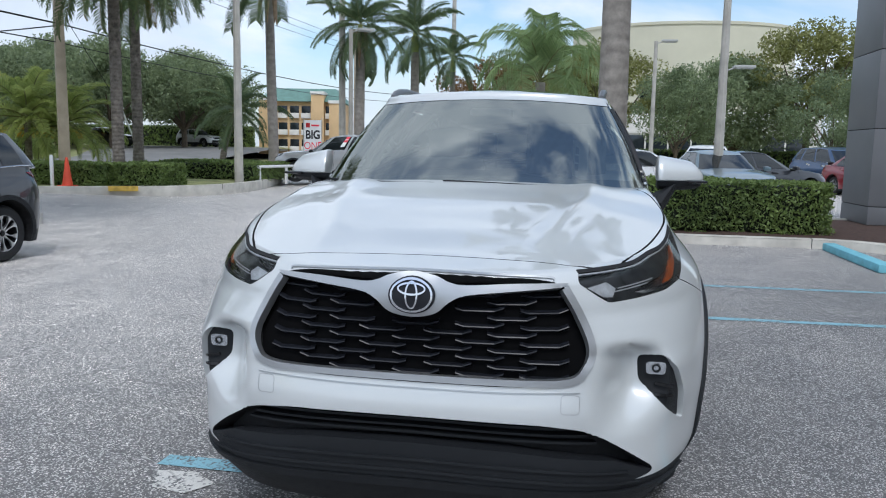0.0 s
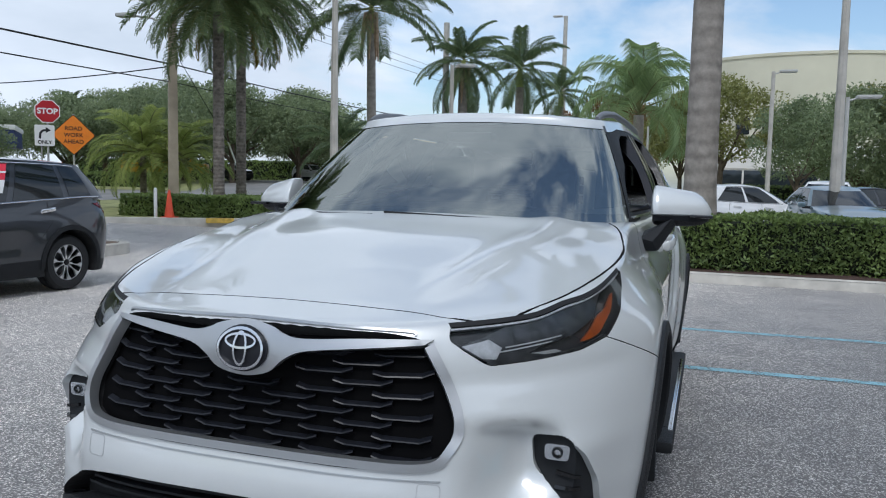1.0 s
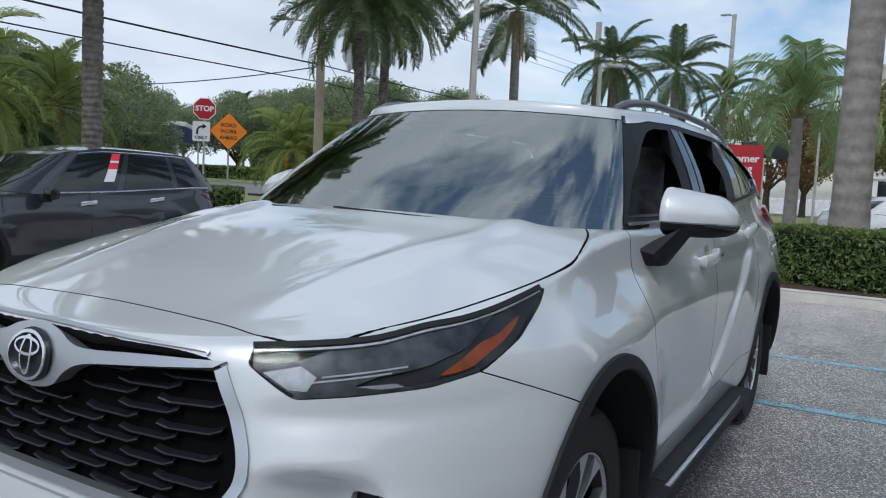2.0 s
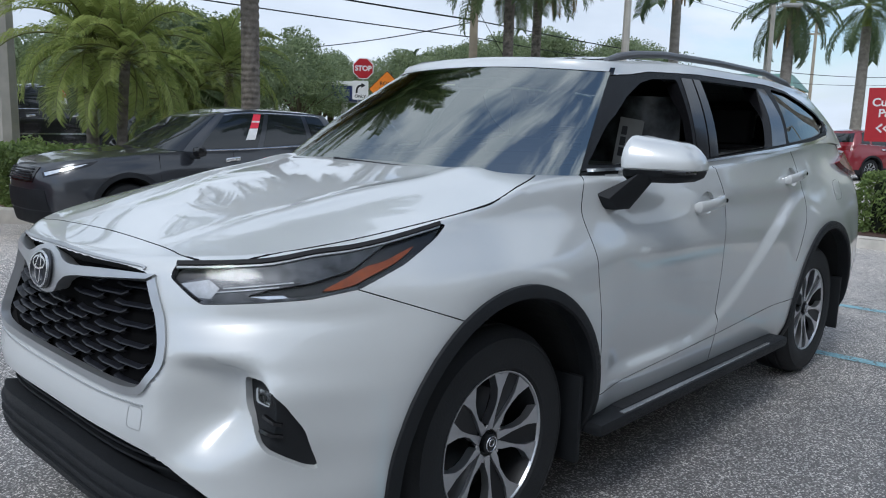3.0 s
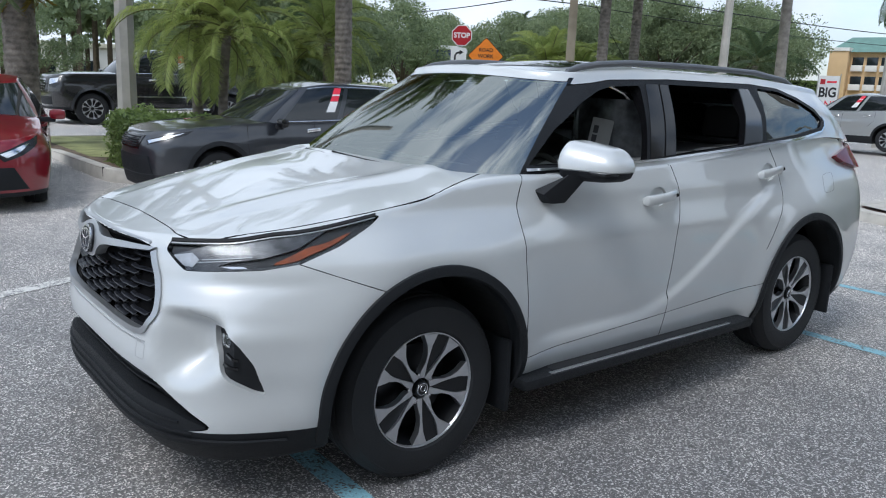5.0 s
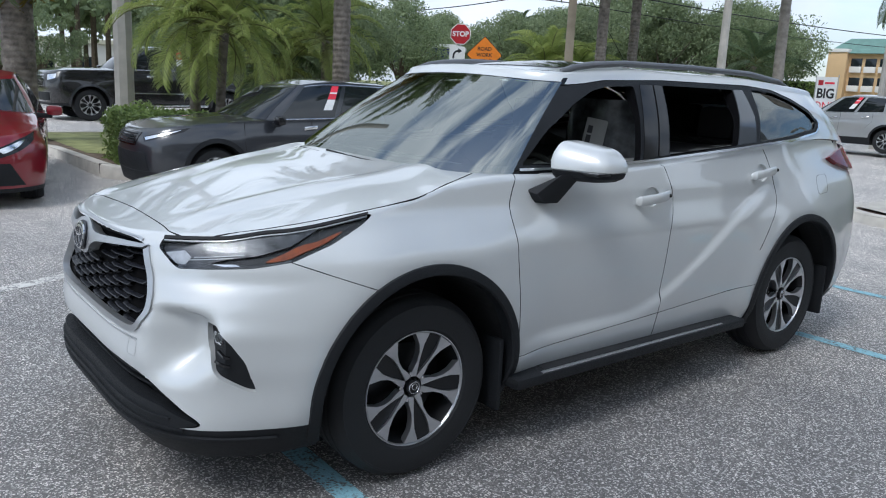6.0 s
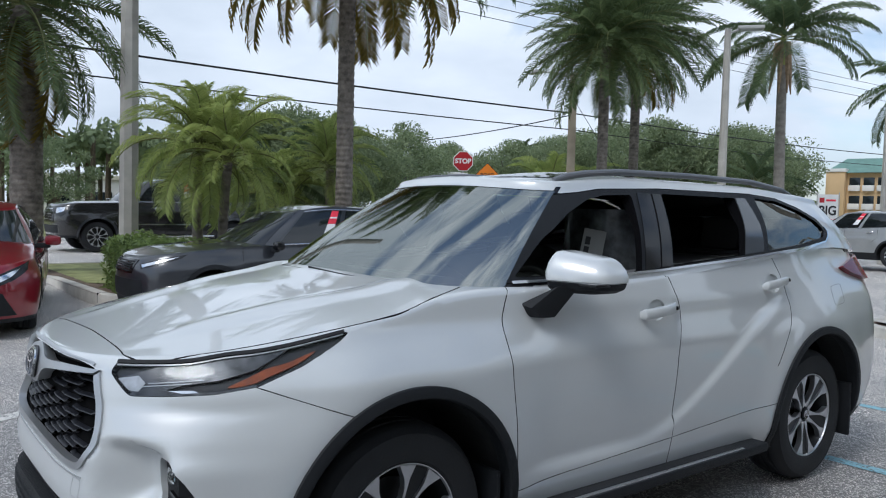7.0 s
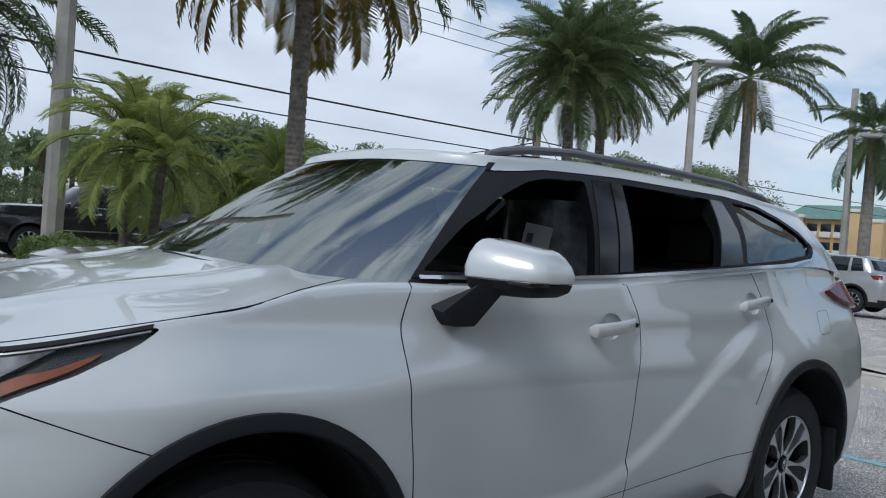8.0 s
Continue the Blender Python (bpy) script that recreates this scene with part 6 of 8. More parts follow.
def hedge(name, lo, hi, n, size, seed, label, mat="hedge_leaf", wild=1.0):
    """A clipped hedge: solid core coloured near black as inner shade, leaves standing out of all its faces."""
    g = np.random.RandomState(seed)
    root = empty(name, ((lo[0] + hi[0]) / 2, (lo[1] + hi[1]) / 2, lo[2]))
    sx, sy, sz = hi[0] - lo[0], hi[1] - lo[1], hi[2] - lo[2]
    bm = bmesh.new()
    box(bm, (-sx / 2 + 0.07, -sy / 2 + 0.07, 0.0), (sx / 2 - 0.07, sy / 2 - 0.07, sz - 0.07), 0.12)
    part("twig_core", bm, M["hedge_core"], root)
    areas = np.array([sx * sy, sx * sz, sx * sz, sy * sz, sy * sz])
    pick = g.choice(5, n, p=areas / areas.sum())
    a, b = g.rand(n), g.rand(n)
    p = np.zeros((n, 3))
    x, y, z = (a - 0.5) * sx, (b - 0.5) * sy, b * sz
    for k in range(5):
        m = pick == k
        if k == 0:
            p[m] = np.stack([x[m], y[m], np.full(m.sum(), sz)], 1)
        elif k in (1, 2):
            p[m] = np.stack([x[m], np.full(m.sum(), (-1 if k == 1 else 1) * sy / 2), z[m]], 1)
        else:
            p[m] = np.stack([np.full(m.sum(), (-1 if k == 3 else 1) * sx / 2), (a[m] - 0.5) * sy, z[m]], 1)
    wob = np.array([noise.noise(Vector(q) * 1.6 + Vector((seed, 0, 0))) for q in p])
    wob2 = np.array([noise.noise(Vector(q) * 6.0 + Vector((0, seed, 0))) for q in p])
    c = np.array([0, 0, sz * 0.5])
    d = p - c
    d /= np.linalg.norm(d, axis=1)[:, None]
    p = p + d * (wild * (0.07 * wob + 0.05 * wob2) - 0.05 + 0.07 * wild * g.rand(n))[:, None]
    cs = p
    part("foliage", leaf_cloud("hedge_leaves", cs, np.full(n, 0.02), 1, size, M[mat], seed), None, root)
    return tagged(root, label, "hedge")


# palms in the small island
palm("small", -9.45, 3.1, 0.16, 2.15, 0.085, 0.075, 36, 0.80, "bright green clump palm with twin thin dark trunks", lean=-0.05, spread=(-0.75, 1.45))
palm("small", -9.2, 3.4, 0.16, 2.0, 0.075, 0.065, 26, 0.74, "bright green clump palm leaning beside its twin", lean=0.12, spread=(-0.7, 1.4))
palm("date", -10.05, 6.2, 0.16, 7.1, 0.155, 0.14, 92, 1.38, "tall date palm with a rough diamond-scarred trunk", dry=20, spread=(-0.55, 1.3))
palm("date", -12.75, 1.15, 0.16, 4.75, 0.26, 0.24, 58, 1.0, "date palm with shaggy leaf bases on its trunk", dry=8, spread=(-1.3, 1.3))
palm("small", -12.9, 7.5, 0.16, 2.2, 0.10, 0.09, 30, 0.85, "green feather palm in the planting bed", spread=(-0.7, 1.4))
palm("small", -13.7, 6.6, 0.16, 1.5, 0.09, 0.08, 24, 0.85, "low feather palm with yellowed lower fronds", dry=3, spread=(-0.8, 1.3))
palm("royal", -14.5, 7.2, 0.15, 1.9, 0.13, 0.11, 14, 0.75, "dark drooping palm behind the planting bed", bark="date_bark", spread=(-1.0, 1.2))
palm("small", -17.0, 18.9, 0.27, 1.75, 0.10, 0.09, 30, 1.15, "bushy feather palm beside the utility pole", spread=(-0.7, 1.4))
palm("small", -16.3, 19.5, 0.27, 1.6, 0.09, 0.08, 26, 1.05, "bushy feather palm leaning beside the utility pole", lean=0.15, spread=(-0.7, 1.4))
palm("royal", -14.6, 27.5, 0.27, 2.5, 0.13, 0.11, 16, 0.7, "slim leaning palm on the grass verge", bark="date_bark", lean=0.28, spread=(-0.6, 1.3))
# palms on the verge
palm("date", -11.8, 15.75, 0.27, 6.0, 0.145, 0.13, 96, 1.0, "dense date palm, one of a pair on the verge", spread=(-0.6, 1.35))
palm("date", -13.1, 18.8, 0.27, 6.8, 0.15, 0.13, 96, 1.08, "dense date palm, one of a pair on the verge", dry=4, spread=(-0.55, 1.35))
palm("royal", -10.55, 23.3, 0.2, 6.4, 0.19, 0.15, 24, 0.95, "royal palm with a peeling tan leaf sheath", bark="royal_bark", thatch=True, lean=-0.02, spread=(-0.4, 1.3))
palm("royal", -9.55, 30.8, 0.2, 5.6, 0.24, 0.2, 22, 0.8, "royal palm with hanging dry sheaths", bark="royal_bark", thatch=True, spread=(-1.0, 1.2))
palm("royal", -8.2, 36.0, 0.2, 6.0, 0.25, 0.2, 20, 0.9, "royal palm beside the street", bark="royal_bark", spread=(-0.8, 1.2))
palm("royal", -8.3, 48.0, 0.2, 6.2, 0.22, 0.18, 18, 0.85, "distant royal palm over the street", bark="royal_bark", spread=(-0.8, 1.2))
palm("royal", -43, 42.5, 0.3, 5.2, 0.12, 0.10, 14, 0.55, "thin distant palm against the sky", bark="royal_bark", spread=(-0.6, 1.2))
palm("royal", -48, 41, 0.3, 3.0, 0.12, 0.10, 12, 0.6, "thin distant palm over low trees", bark="royal_bark", spread=(-0.6, 1.2))
# behind the right-hand hedge
palm("queen", -0.85, 19.5, 0.0, 3.3, 0.17, 0.14, 19, 0.92, "weeping queen palm with light feathery fronds", bark="royal_bark", spread=(-0.2, 1.45))
palm("royal", 0.93, 10.75, 0.11, 8.6, 0.27, 0.2, 18, 1.0, "tall royal palm with a smooth pale grey trunk", bark="royal_bark", spread=(-0.6, 1.2))
palm("royal", 16.2, 43.0, 0.0, 8.4, 0.18, 0.15, 14, 0.45, "small palm top over the trees", bark="royal_bark", spread=(-0.6, 1.2))

# hedges
hedge("hedge", (-0.7, 9.75, 0.12), (4.3, 11.0, 0.90), 30000, 0.034, 3, "clipped dark green hedge in a mulch bed", "hedge_leaf", 1.7)
hedge("hedge", (-14.2, 14.6, 0.26), (-11.6, 15.6, 0.84), 10000, 0.042, 5, "low clipped hedge behind the kerb")
hedge("hedge", (-11.7, 15.2, 0.26), (-10.3, 16.6, 0.84), 8000, 0.042, 6, "low clipped hedge behind the kerb")
hedge("hedge", (-22.0, 12.0, 0.26), (-14.2, 13.9, 0.84), 7000, 0.06, 8, "low clipped hedge behind the kerb")
hedge("hedge", (-13.2, 20.2, 0.26), (-10.6, 22.2, 0.84), 4000, 0.06, 9, "square clipped hedge on the verge")
hedge("hedge", (-10.3, 19.6, 0.26), (-9.7, 22.8, 0.8), 2200, 0.06, 10, "low hedge beside a white rail")
hedge("shrub", (-9.5, 1.7, 0.14), (-8.35, 2.75, 0.86), 9000, 0.036, 12, "bushy green shrub over a leaf-strewn bed", "hedge_leaf", 2.6)
patch = part("grass_patch", fill([(-14.4, 1.6), (-10.3, 1.6), (-9.7, 2.2), (-9.6, 4.6), (-14.4, 5.2)], 0.178, 0.5, 0.03), M["grass"])
tagged(patch, "patch of rough green grass in the planting bed", "grass", kind="structure")
hedge("hedge", (-46, 36, 0.6), (-30, 37.5, 1.5), 5000, 0.12, 14, "dark hedge under far trees")
hedge("hedge", (-62, 62.5, 1.0), (-29.5, 64.5, 3.0), 12000, 0.16, 16, "tall dark hedge behind far trees")
hedge("hedge", (2.0, 44, 0.0), (22, 45.5, 1.5), 7000, 0.13, 15, "dark hedge before the office building")

# far broadleaf trees: a few grown, the rest copied
oak = [broadleaf(21 + i, 7.4, 4.9, 5.5, M["oak_leaf"], 0.115, 90, 300, 0.22) for i in range(3)]
olive = [broadleaf(31 + i, 6.2, 2.7, 4.3, M["light_leaf"], 0.075, 50, 240, 0.11) for i in range(2)]
gold = [broadleaf(41 + i, 7.8, 3.4, 4.8, M["gold_leaf"], 0.095, 56, 260) for i in range(2)]
rust = [broadleaf(45, 6.0, 3.0, 4.4, M["rust_leaf"], 0.095, 40, 190)]
LABEL = {"o": "dense dark green oak with a low crown", "l": "open light olive-green tree with thin limbs", "g": "yellow-green tree with a spreading crown", "r": "thin tree with rusty foliage"}


def plant(kind, x, y, s, z=0.28):
    z += rise(x, y)
    src = {"o": oak, "l": olive, "g": gold, "r": rust}[kind]
    t = copy_thing(src[rng.randrange(len(src))], Matrix.Translation((x, y, z - 0.1)) @ Matrix.Rotation(rng.uniform(0, 6.28), 4, "Z"))
    t.scale = (s * rng.uniform(0.95, 1.1), s * rng.uniform(0.95, 1.1), s)
    return tagged(t, LABEL[kind], "tree", "street trees")


for x, y, s in [(-44, 34, 0.75), (-39, 38, 0.78), (-34, 39, 0.82), (-30.5, 44, 0.92), (-36, 46, 0.95), (-27.5, 48, 0.88), (-33.5, 61, 0.85), (-30, 54, 0.95), (-50, 40, 0.8), (-56, 34, 0.75), (-64, 36, 0.85), (-47, 50, 0.95), (-58, 46, 0.9)]:
    plant("o", x, y, s)
for x, y, s in [(-24, 17.5, 0.72), (-27, 19.5, 0.85), (-22, 12.6, 0.58), (-31, 15, 0.75), (-36, 22, 0.95), (-30, 5.0, 0.6), (-34, 1.0, 0.7)]:
    plant("l", x, y, s)
for x, y, s in [(-19.6, 9.6, 0.56), (-21.5, 12.0, 0.6), (-28, 11.5, 0.62), (-36, 14, 0.72), (-52, 20, 0.9)]:
    plant("o", x, y, s)
for x, y, s in [(5.0, 38, 0.92), (11.0, 33, 0.8), (13.0, 35, 0.85), (15.5, 40, 0.95)]:
    plant("l", x, y, s, 0.05)
for x, y, s in [(1.6, 43, 0.95), (12.8, 44, 1.1), (17, 46, 1.12), (-0.6, 45, 0.85)]:
    plant("g", x, y, s, 0.05)
plant("o", 8.6, 44, 0.88, 0.05)
plant("r", -6.5, 56, 1.35, 0.1)
plant("r", -4.0, 54, 1.2, 0.1)
for t in oak + olive + gold + rust:
    for ob in list(t.children):
        bpy.data.objects.remove(ob)
    bpy.data.objects.remove(t)


def sabal(n_crowns):
    """A far stand of cabbage palms with thin trunks."""
    r = random.Random(77)
    cs, rs, geo = [], [], ([], [])
    for i in range(n_crowns):
        x, y = r.uniform(-7, 7), r.uniform(-20, 20)
        h = r.uniform(3.2, 4.8)
        geo = join(geo, tube([(x, y, 0), (x + 0.1, y, h)], [0.16, 0.13], 6))
        for k in range(7):
            a = r.uniform(0, 6.28)
            cs.append((x + 0.75 * math.cos(a), y + 0.75 * math.sin(a), h + r.uniform(-0.5, 0.7)))
            rs.append(r.uniform(0.5, 0.8))
    return geo, leaf_cloud("sabal_crowns", cs, rs, 34, 0.26, M["light_leaf"], 78)


sg, sl = sabal(84)
wood = empty("palm_grove", (-46, 4, 0.2))
part("trunks", sg, M["bark"], wood)
part("crowns", sl, None, wood)
tagged(wood, "far grove of cabbage palms with thin grey trunks", "palm grove", kind="stuff")

# ---- poles, wires, signs, buildings ----
def concrete_pole(x, y, z0, h, r0, r1, label, head=None, arm=(1, 0), mat="pole_concrete", eight=8):
    root = empty("light_pole", (x, y, z0))
    part("shaft", tube([(0, 0, -0.1), (0, 0, h)], [r0, r1], eight), M[mat], root, shade=20 if eight > 4 else 10)
    if head:
        ax, ay = arm
        part("arm", tube([(0, 0, h - 0.12), (ax * 0.25, ay * 0.25, h - 0.04), (ax * 0.5, ay * 0.5, h)], 0.03, 6), M["pole_metal"], root)
        bm = bmesh.new()
        box(bm, (0.25, -0.17, -0.04), (0.95, 0.17, 0.06), 0.03, Matrix.Translation((0, 0, h)) @ Matrix.Rotation(math.atan2(ay, ax), 4, "Z"))
        lh = part("lamp_head", bm, M["pole_metal"], root, "flat grey lamp head")
        bm = bmesh.new()
        box(bm, (0.32, -0.13, -0.055), (0.88, 0.13, -0.038), 0.004, Matrix.Translation((0, 0, h)) @ Matrix.Rotation(math.atan2(ay, ax), 4, "Z"))
        part("lamp_glass", bm, M["lamp_clear"], lh)
    return tagged(root, label, "light pole")


concrete_pole(-11.3, 2.53, 0.16, 9.0, 0.175, 0.125, "square-edged pale concrete pole in the planting bed")
concrete_pole(-9.56, 18.3, 0.2, 6.6, 0.14, 0.09, "round concrete light pole with a flat lamp head", True, (0.8, 0.6))
concrete_pole(-8.8, 27.0, 0.1, 5.9, 0.11, 0.08, "concrete light pole with a curved lamp arm", True, (0.8, 0.6))
concrete_pole(-10.6, 31.5, 0.1, 8.5, 0.17, 0.14, "bare tapered concrete pole", None)
concrete_pole(-9.8, 57.0, 0.1, 14.0, 0.22, 0.15, "tall distant utility pole with a cross arm", True, (-1, 0))
concrete_pole(3.47, 34.0, 0.0, 6.4, 0.11, 0.08, "slim pale light pole with a flat lamp head", True, (1, 0.1))
concrete_pole(4.0, 18.6, 0.0, 6.1, 0.14, 0.09, "tapered concrete light pole among parked cars", True, (1, 0.2))
concrete_pole(5.1, 25.0, 0.0, 4.3, 0.07, 0.06, "thin metal light pole", True, (1, 0.1), "pole_metal")
concrete_pole(-2.2, 41.0, 0.0, 4.6, 0.07, 0.06, "thin metal light pole before the trees", None, (1, 0), "pole_metal")
up = concrete_pole(-15.0, 17.9, 0.27, 5.9, 0.21, 0.17, "weathered square utility pole carrying cables", None, (1, 0), "utility_wood", 4)
part("street_light_arm", tube([(0, 0, 5.7), (-0.5, -0.3, 5.95), (-1.0, -0.6, 6.0)], 0.035, 6), M["pole_metal"], up)
bm = bmesh.new()
box(bm, (-1.45, -0.85, 5.94), (-0.9, -0.53, 6.06), 0.04)
part("street_light", bm, M["pole_metal"], up)


def cable(a, b, sag, r, label="sagging black overhead cable"):
    a, b = Vector(a), Vector(b)
    pts = []
    for i in range(33):
        t = i / 32
        p = a.lerp(b, t)
        p.z -= sag * 4 * t * (1 - t)
        pts.append(p)
    c = part("overhead_cable", tube(pts, r, 5), M["wire"])
    return tagged(c, label, "cable", "overhead cables")


for za, zb, r in ((4.85, 5.55, 0.026), (4.3, 4.9, 0.018)):
    cable((-15.0, 17.9, za), (-16.2, -30, zb + 0.6), 0.5, r)
    cable((-15.0, 17.9, za), (-13.5, 62, za + 1.0), 0.5, r * 0.8)
cable((-15.0, 17.9, 4.8), (-36, 20.5, 5.2), 0.4, 0.02)
concrete_pole(-36, 20.5, 0.28, 5.4, 0.14, 0.11, "distant utility pole among trees", None, (1, 0), "utility_wood")
for k in range(3):
    cable((-24 - k * 0.6, -30, 10.6 + k * 0.7), (-21 - k * 0.6, 70, 10.2 + k * 0.7), 0.6, 0.016, "thin high overhead cable")
for px, py in ((-24.6, -30.0), (-21.6, 70.0)):
    tp = concrete_pole(px, py, 0.25, 12.3, 0.16, 0.12, "distant utility pole with a cross arm", None, (1, 0), "utility_wood")
    part("cross_arm", boxes(((-0.75, -0.06, 9.9), (0.75, 0.06, 10.05)), ((-0.75, -0.06, 11.3), (0.75, 0.06, 11.45)), bevel=0.01), M["utility_wood"], tp)


def sign_root(name, x, y, z0, face, label, cat):
    e = empty(name, (x, y, z0), face)
    return tagged(e, label, cat)


def flat(poly, t=0.004):
    """A flat plate in the XZ plane, its face to -y."""
    n = len(poly)
    vs = [(a, -t / 2, b) for a, b in poly] + [(a, t / 2, b) for a, b in poly]
    fs = [tuple(range(n)), tuple(range(n, 2 * n))[::-1]] + [(i, n + i, n + (i + 1) % n, (i + 1) % n) for i in range(n)]
    if area2(poly) < 0:
        fs = [f[::-1] for f in fs]
    return vs, fs


def put(ob, parent, x=0.0, y=0.0, z=0.0):
    ob.parent = parent
    ob.location = (x, y, z)
    return ob


# stop sign over a turn arrow
FACE = math.atan2(2.2 + 16.5, 14.5 + 1.8)
st = sign_root("stop_sign", -16.5, 14.45, 0.27, 0.80, "red octagonal stop sign over a white turn-arrow sign on posts", "road sign")
part("post", tube([(0.0, 0.03, -0.1), (0.0, 0.03, 3.1)], 0.03, 8), M["pole_metal"], st)
part("post", tube([(-0.16, 0.05, -0.1), (-0.16, 0.05, 2.3)], 0.02, 8), M["pole_metal"], st)
octo = lambda r: [(r * math.cos(radians(22.5 + 45 * i)), 2.82 + r * math.sin(radians(22.5 + 45 * i))) for i in range(8)]
part("sign_rim", flat(octo(0.345), 0.004), M["sign_white"], st)
fc = part("sign_face", moved(flat(octo(0.318), 0.004), Matrix.Translation((0, -0.005, 0))), M["sign_red"], st)
put(part("lettering", text("STOP", 0.215, M["sign_white"], bold=0.008), None, fc), fc, 0, -0.009, 2.82)
pl = part("arrow_plate", moved(flat(rounded([(-0.25, 1.86), (0.25, 1.86), (0.25, 2.44), (-0.25, 2.44)], 0.04), 0.004), Matrix.Translation((-0.08, -0.002, 0))), M["sign_white"], st, "white plate with a black right-turn arrow")
part("arrow", moved(flat(ribbon([(-0.12, 2.06), (-0.11, 2.2), (-0.05, 2.28), (0.04, 2.3)], 0.06), 0.003), Matrix.Translation((-0.08, -0.006, 0))), M["sign_black"], pl)
part("arrow", moved(flat([(0.03, 2.22), (0.16, 2.3), (0.03, 2.38)], 0.003), Matrix.Translation((-0.08, -0.006, 0))), M["sign_black"], pl)
put(part("lettering", text("ONLY", 0.13, M["sign_black"], bold=0.004), None, pl), pl, -0.08, -0.006, 1.96)

# road work diamond
rw = sign_root("road_work_sign", -17.3, 16.2, 0.27, 0.80, "orange diamond road work sign on a post", "road sign")
part("post", tube([(0, 0.03, -0.1), (0, 0.03, 2.9)], 0.03, 8), M["pole_metal"], rw)
dia = lambda r: [(0, 2.28 - r), (r, 2.28), (0, 2.28 + r), (-r, 2.28)]
part("sign_rim", flat(rounded(dia(0.62), 0.05), 0.004), M["sign_black"], rw)
fc = part("sign_face", moved(flat(rounded(dia(0.595), 0.05), 0.004), Matrix.Translation((0, -0.005, 0))), M["sign_orange"], rw)
for k, wd in enumerate(("ROAD", "WORK", "AHEAD")):
    put(part("lettering", text(wd, 0.17, M["sign_black"], bold=0.003), None, fc), fc, 0, -0.009, 2.47 - 0.2 * k)

# banner
bn = sign_root("banner", -9.5, 24.5, 0.12, 0.35, "white banner with a red badge and bold lettering", "banner")
bn.scale = (0.74, 1.0, 0.92)
part("cloth", moved(flat([(-0.42, 0.95), (0.42, 0.95), (0.42, 2.42), (-0.42, 2.42)], 0.012), Matrix.Translation((0, 0, 0))), M["sign_white"], bn)
part("pole", tube([(-0.45, 0.02, 0), (-0.45, 0.02, 2.5)], 0.02, 6), M["pole_metal"], bn)
part("pole", tube([(0.45, 0.02, 0), (0.45, 0.02, 2.5)], 0.02, 6), M["pole_metal"], bn)
part("badge_mark", moved(flat([(-0.34, 2.12), (-0.14, 2.12), (-0.14, 2.3), (-0.34, 2.3)], 0.004), Matrix.Translation((0, -0.01, 0))), M["sign_red"], bn)
part("text_bar", moved(flat([(-0.08, 2.17), (0.32, 2.17), (0.32, 2.24), (-0.08, 2.24)], 0.004), Matrix.Translation((0, -0.01, 0))), M["sticker_red"], bn)
put(part("lettering", text("BIG", 0.47, M["sign_black"], bold=0.014), None, bn), bn, 0.0, -0.012, 1.82)
put(part("lettering", text("ONE", 0.42, M["sticker_red"], bold=0.0), None, bn), bn, 0.0, -0.012, 1.38)
part("text_bar", moved(flat([(-0.3, 1.06), (0.3, 1.06), (0.3, 1.14), (-0.3, 1.14)], 0.004), Matrix.Translation((0, -0.01, 0))), M["sign_black"], bn)

# customer parking sign
cp = sign_root("parking_sign", -0.8, 11.4, 0.11, 0.12, "red customer parking sign on a pale post in the hedge bed", "sign")
part("post", boxes(((-0.05, -0.04, -0.1), (0.05, 0.04, 2.05)), bevel=0.008), simple("cream_post", (0.7, 0.62, 0.45), 0.7), cp)
fc = part("sign_face", moved(flat([(-0.40, 1.22), (0.40, 1.22), (0.40, 2.02), (-0.40, 2.02)], 0.02), Matrix.Translation((0, -0.06, 0))), M["sign_red"], cp)
put(part("lettering", text("Customer", 0.165, M["sign_white"], bold=0.004), None, fc), fc, 0, -0.073, 1.80)
put(part("lettering", text("Parking", 0.165, M["sign_white"], bold=0.004), None, fc), fc, 0, -0.073, 1.64)
for sx in (-1, 1):
    for k in range(2):
        bx = sx * (0.12 + 0.09 * k)
        part("chevron", moved(flat(ribbon([(bx - sx * 0.035, 1.48), (bx + sx * 0.035, 1.42), (bx - sx * 0.035, 1.36)], 0.03), 0.003), Matrix.Translation((0, -0.073, 0))), M["sign_white"], fc)

# white marker post, cone, low rail
mp = empty("marker_post", (-12.55, 14.05, 0.27))
part("stake", tube([(0, 0, -0.05), (0, 0, 0.72), (0, 0, 0.78)], [0.045, 0.045, 0.03], 10), M["sign_white"], mp)
tagged(mp, "short white marker post behind the kerb", "post")
cn = empty("traffic_cone", (-12.2, 14.15, 0.27))
part("cone_body", lathe([(0.13, 0.03), (0.10, 0.2), (0.03, 0.72), (0.001, 0.73)], 20, "Z"), M["cone"], cn)
part("cone_base", boxes(((-0.17, -0.17, 0.0), (0.17, 0.17, 0.035)), bevel=0.01), M["cone"], cn)
tagged(cn, "red-orange traffic cone standing behind the kerb", "traffic cone")
lr = empty("low_rail", (-9.3, 21.0, 0.2))
for k, (px, py) in enumerate(((-0.4, -0.9), (-0.1, 0.6), (0.2, 2.0))):
    part("rail_post", boxes(((px - 0.04, py - 0.04, -0.1), (px + 0.04, py + 0.04, 0.5)), bevel=0.005), M["sign_white"], lr)
part("rail_bar", tube([(-0.42, -1.0, 0.5), (0.22, 2.1, 0.5)], 0.045, 8), M["sign_white"], lr)
tagged(lr, "low white post-and-rail barrier", "barrier")
gw = empty("guy_wire", (-14.4, 21.5, 0.27))
part("guard", tube([(0, 0, 0), (-0.35, -1.0, 2.3)], 0.03, 6), M["sign_white"], gw)
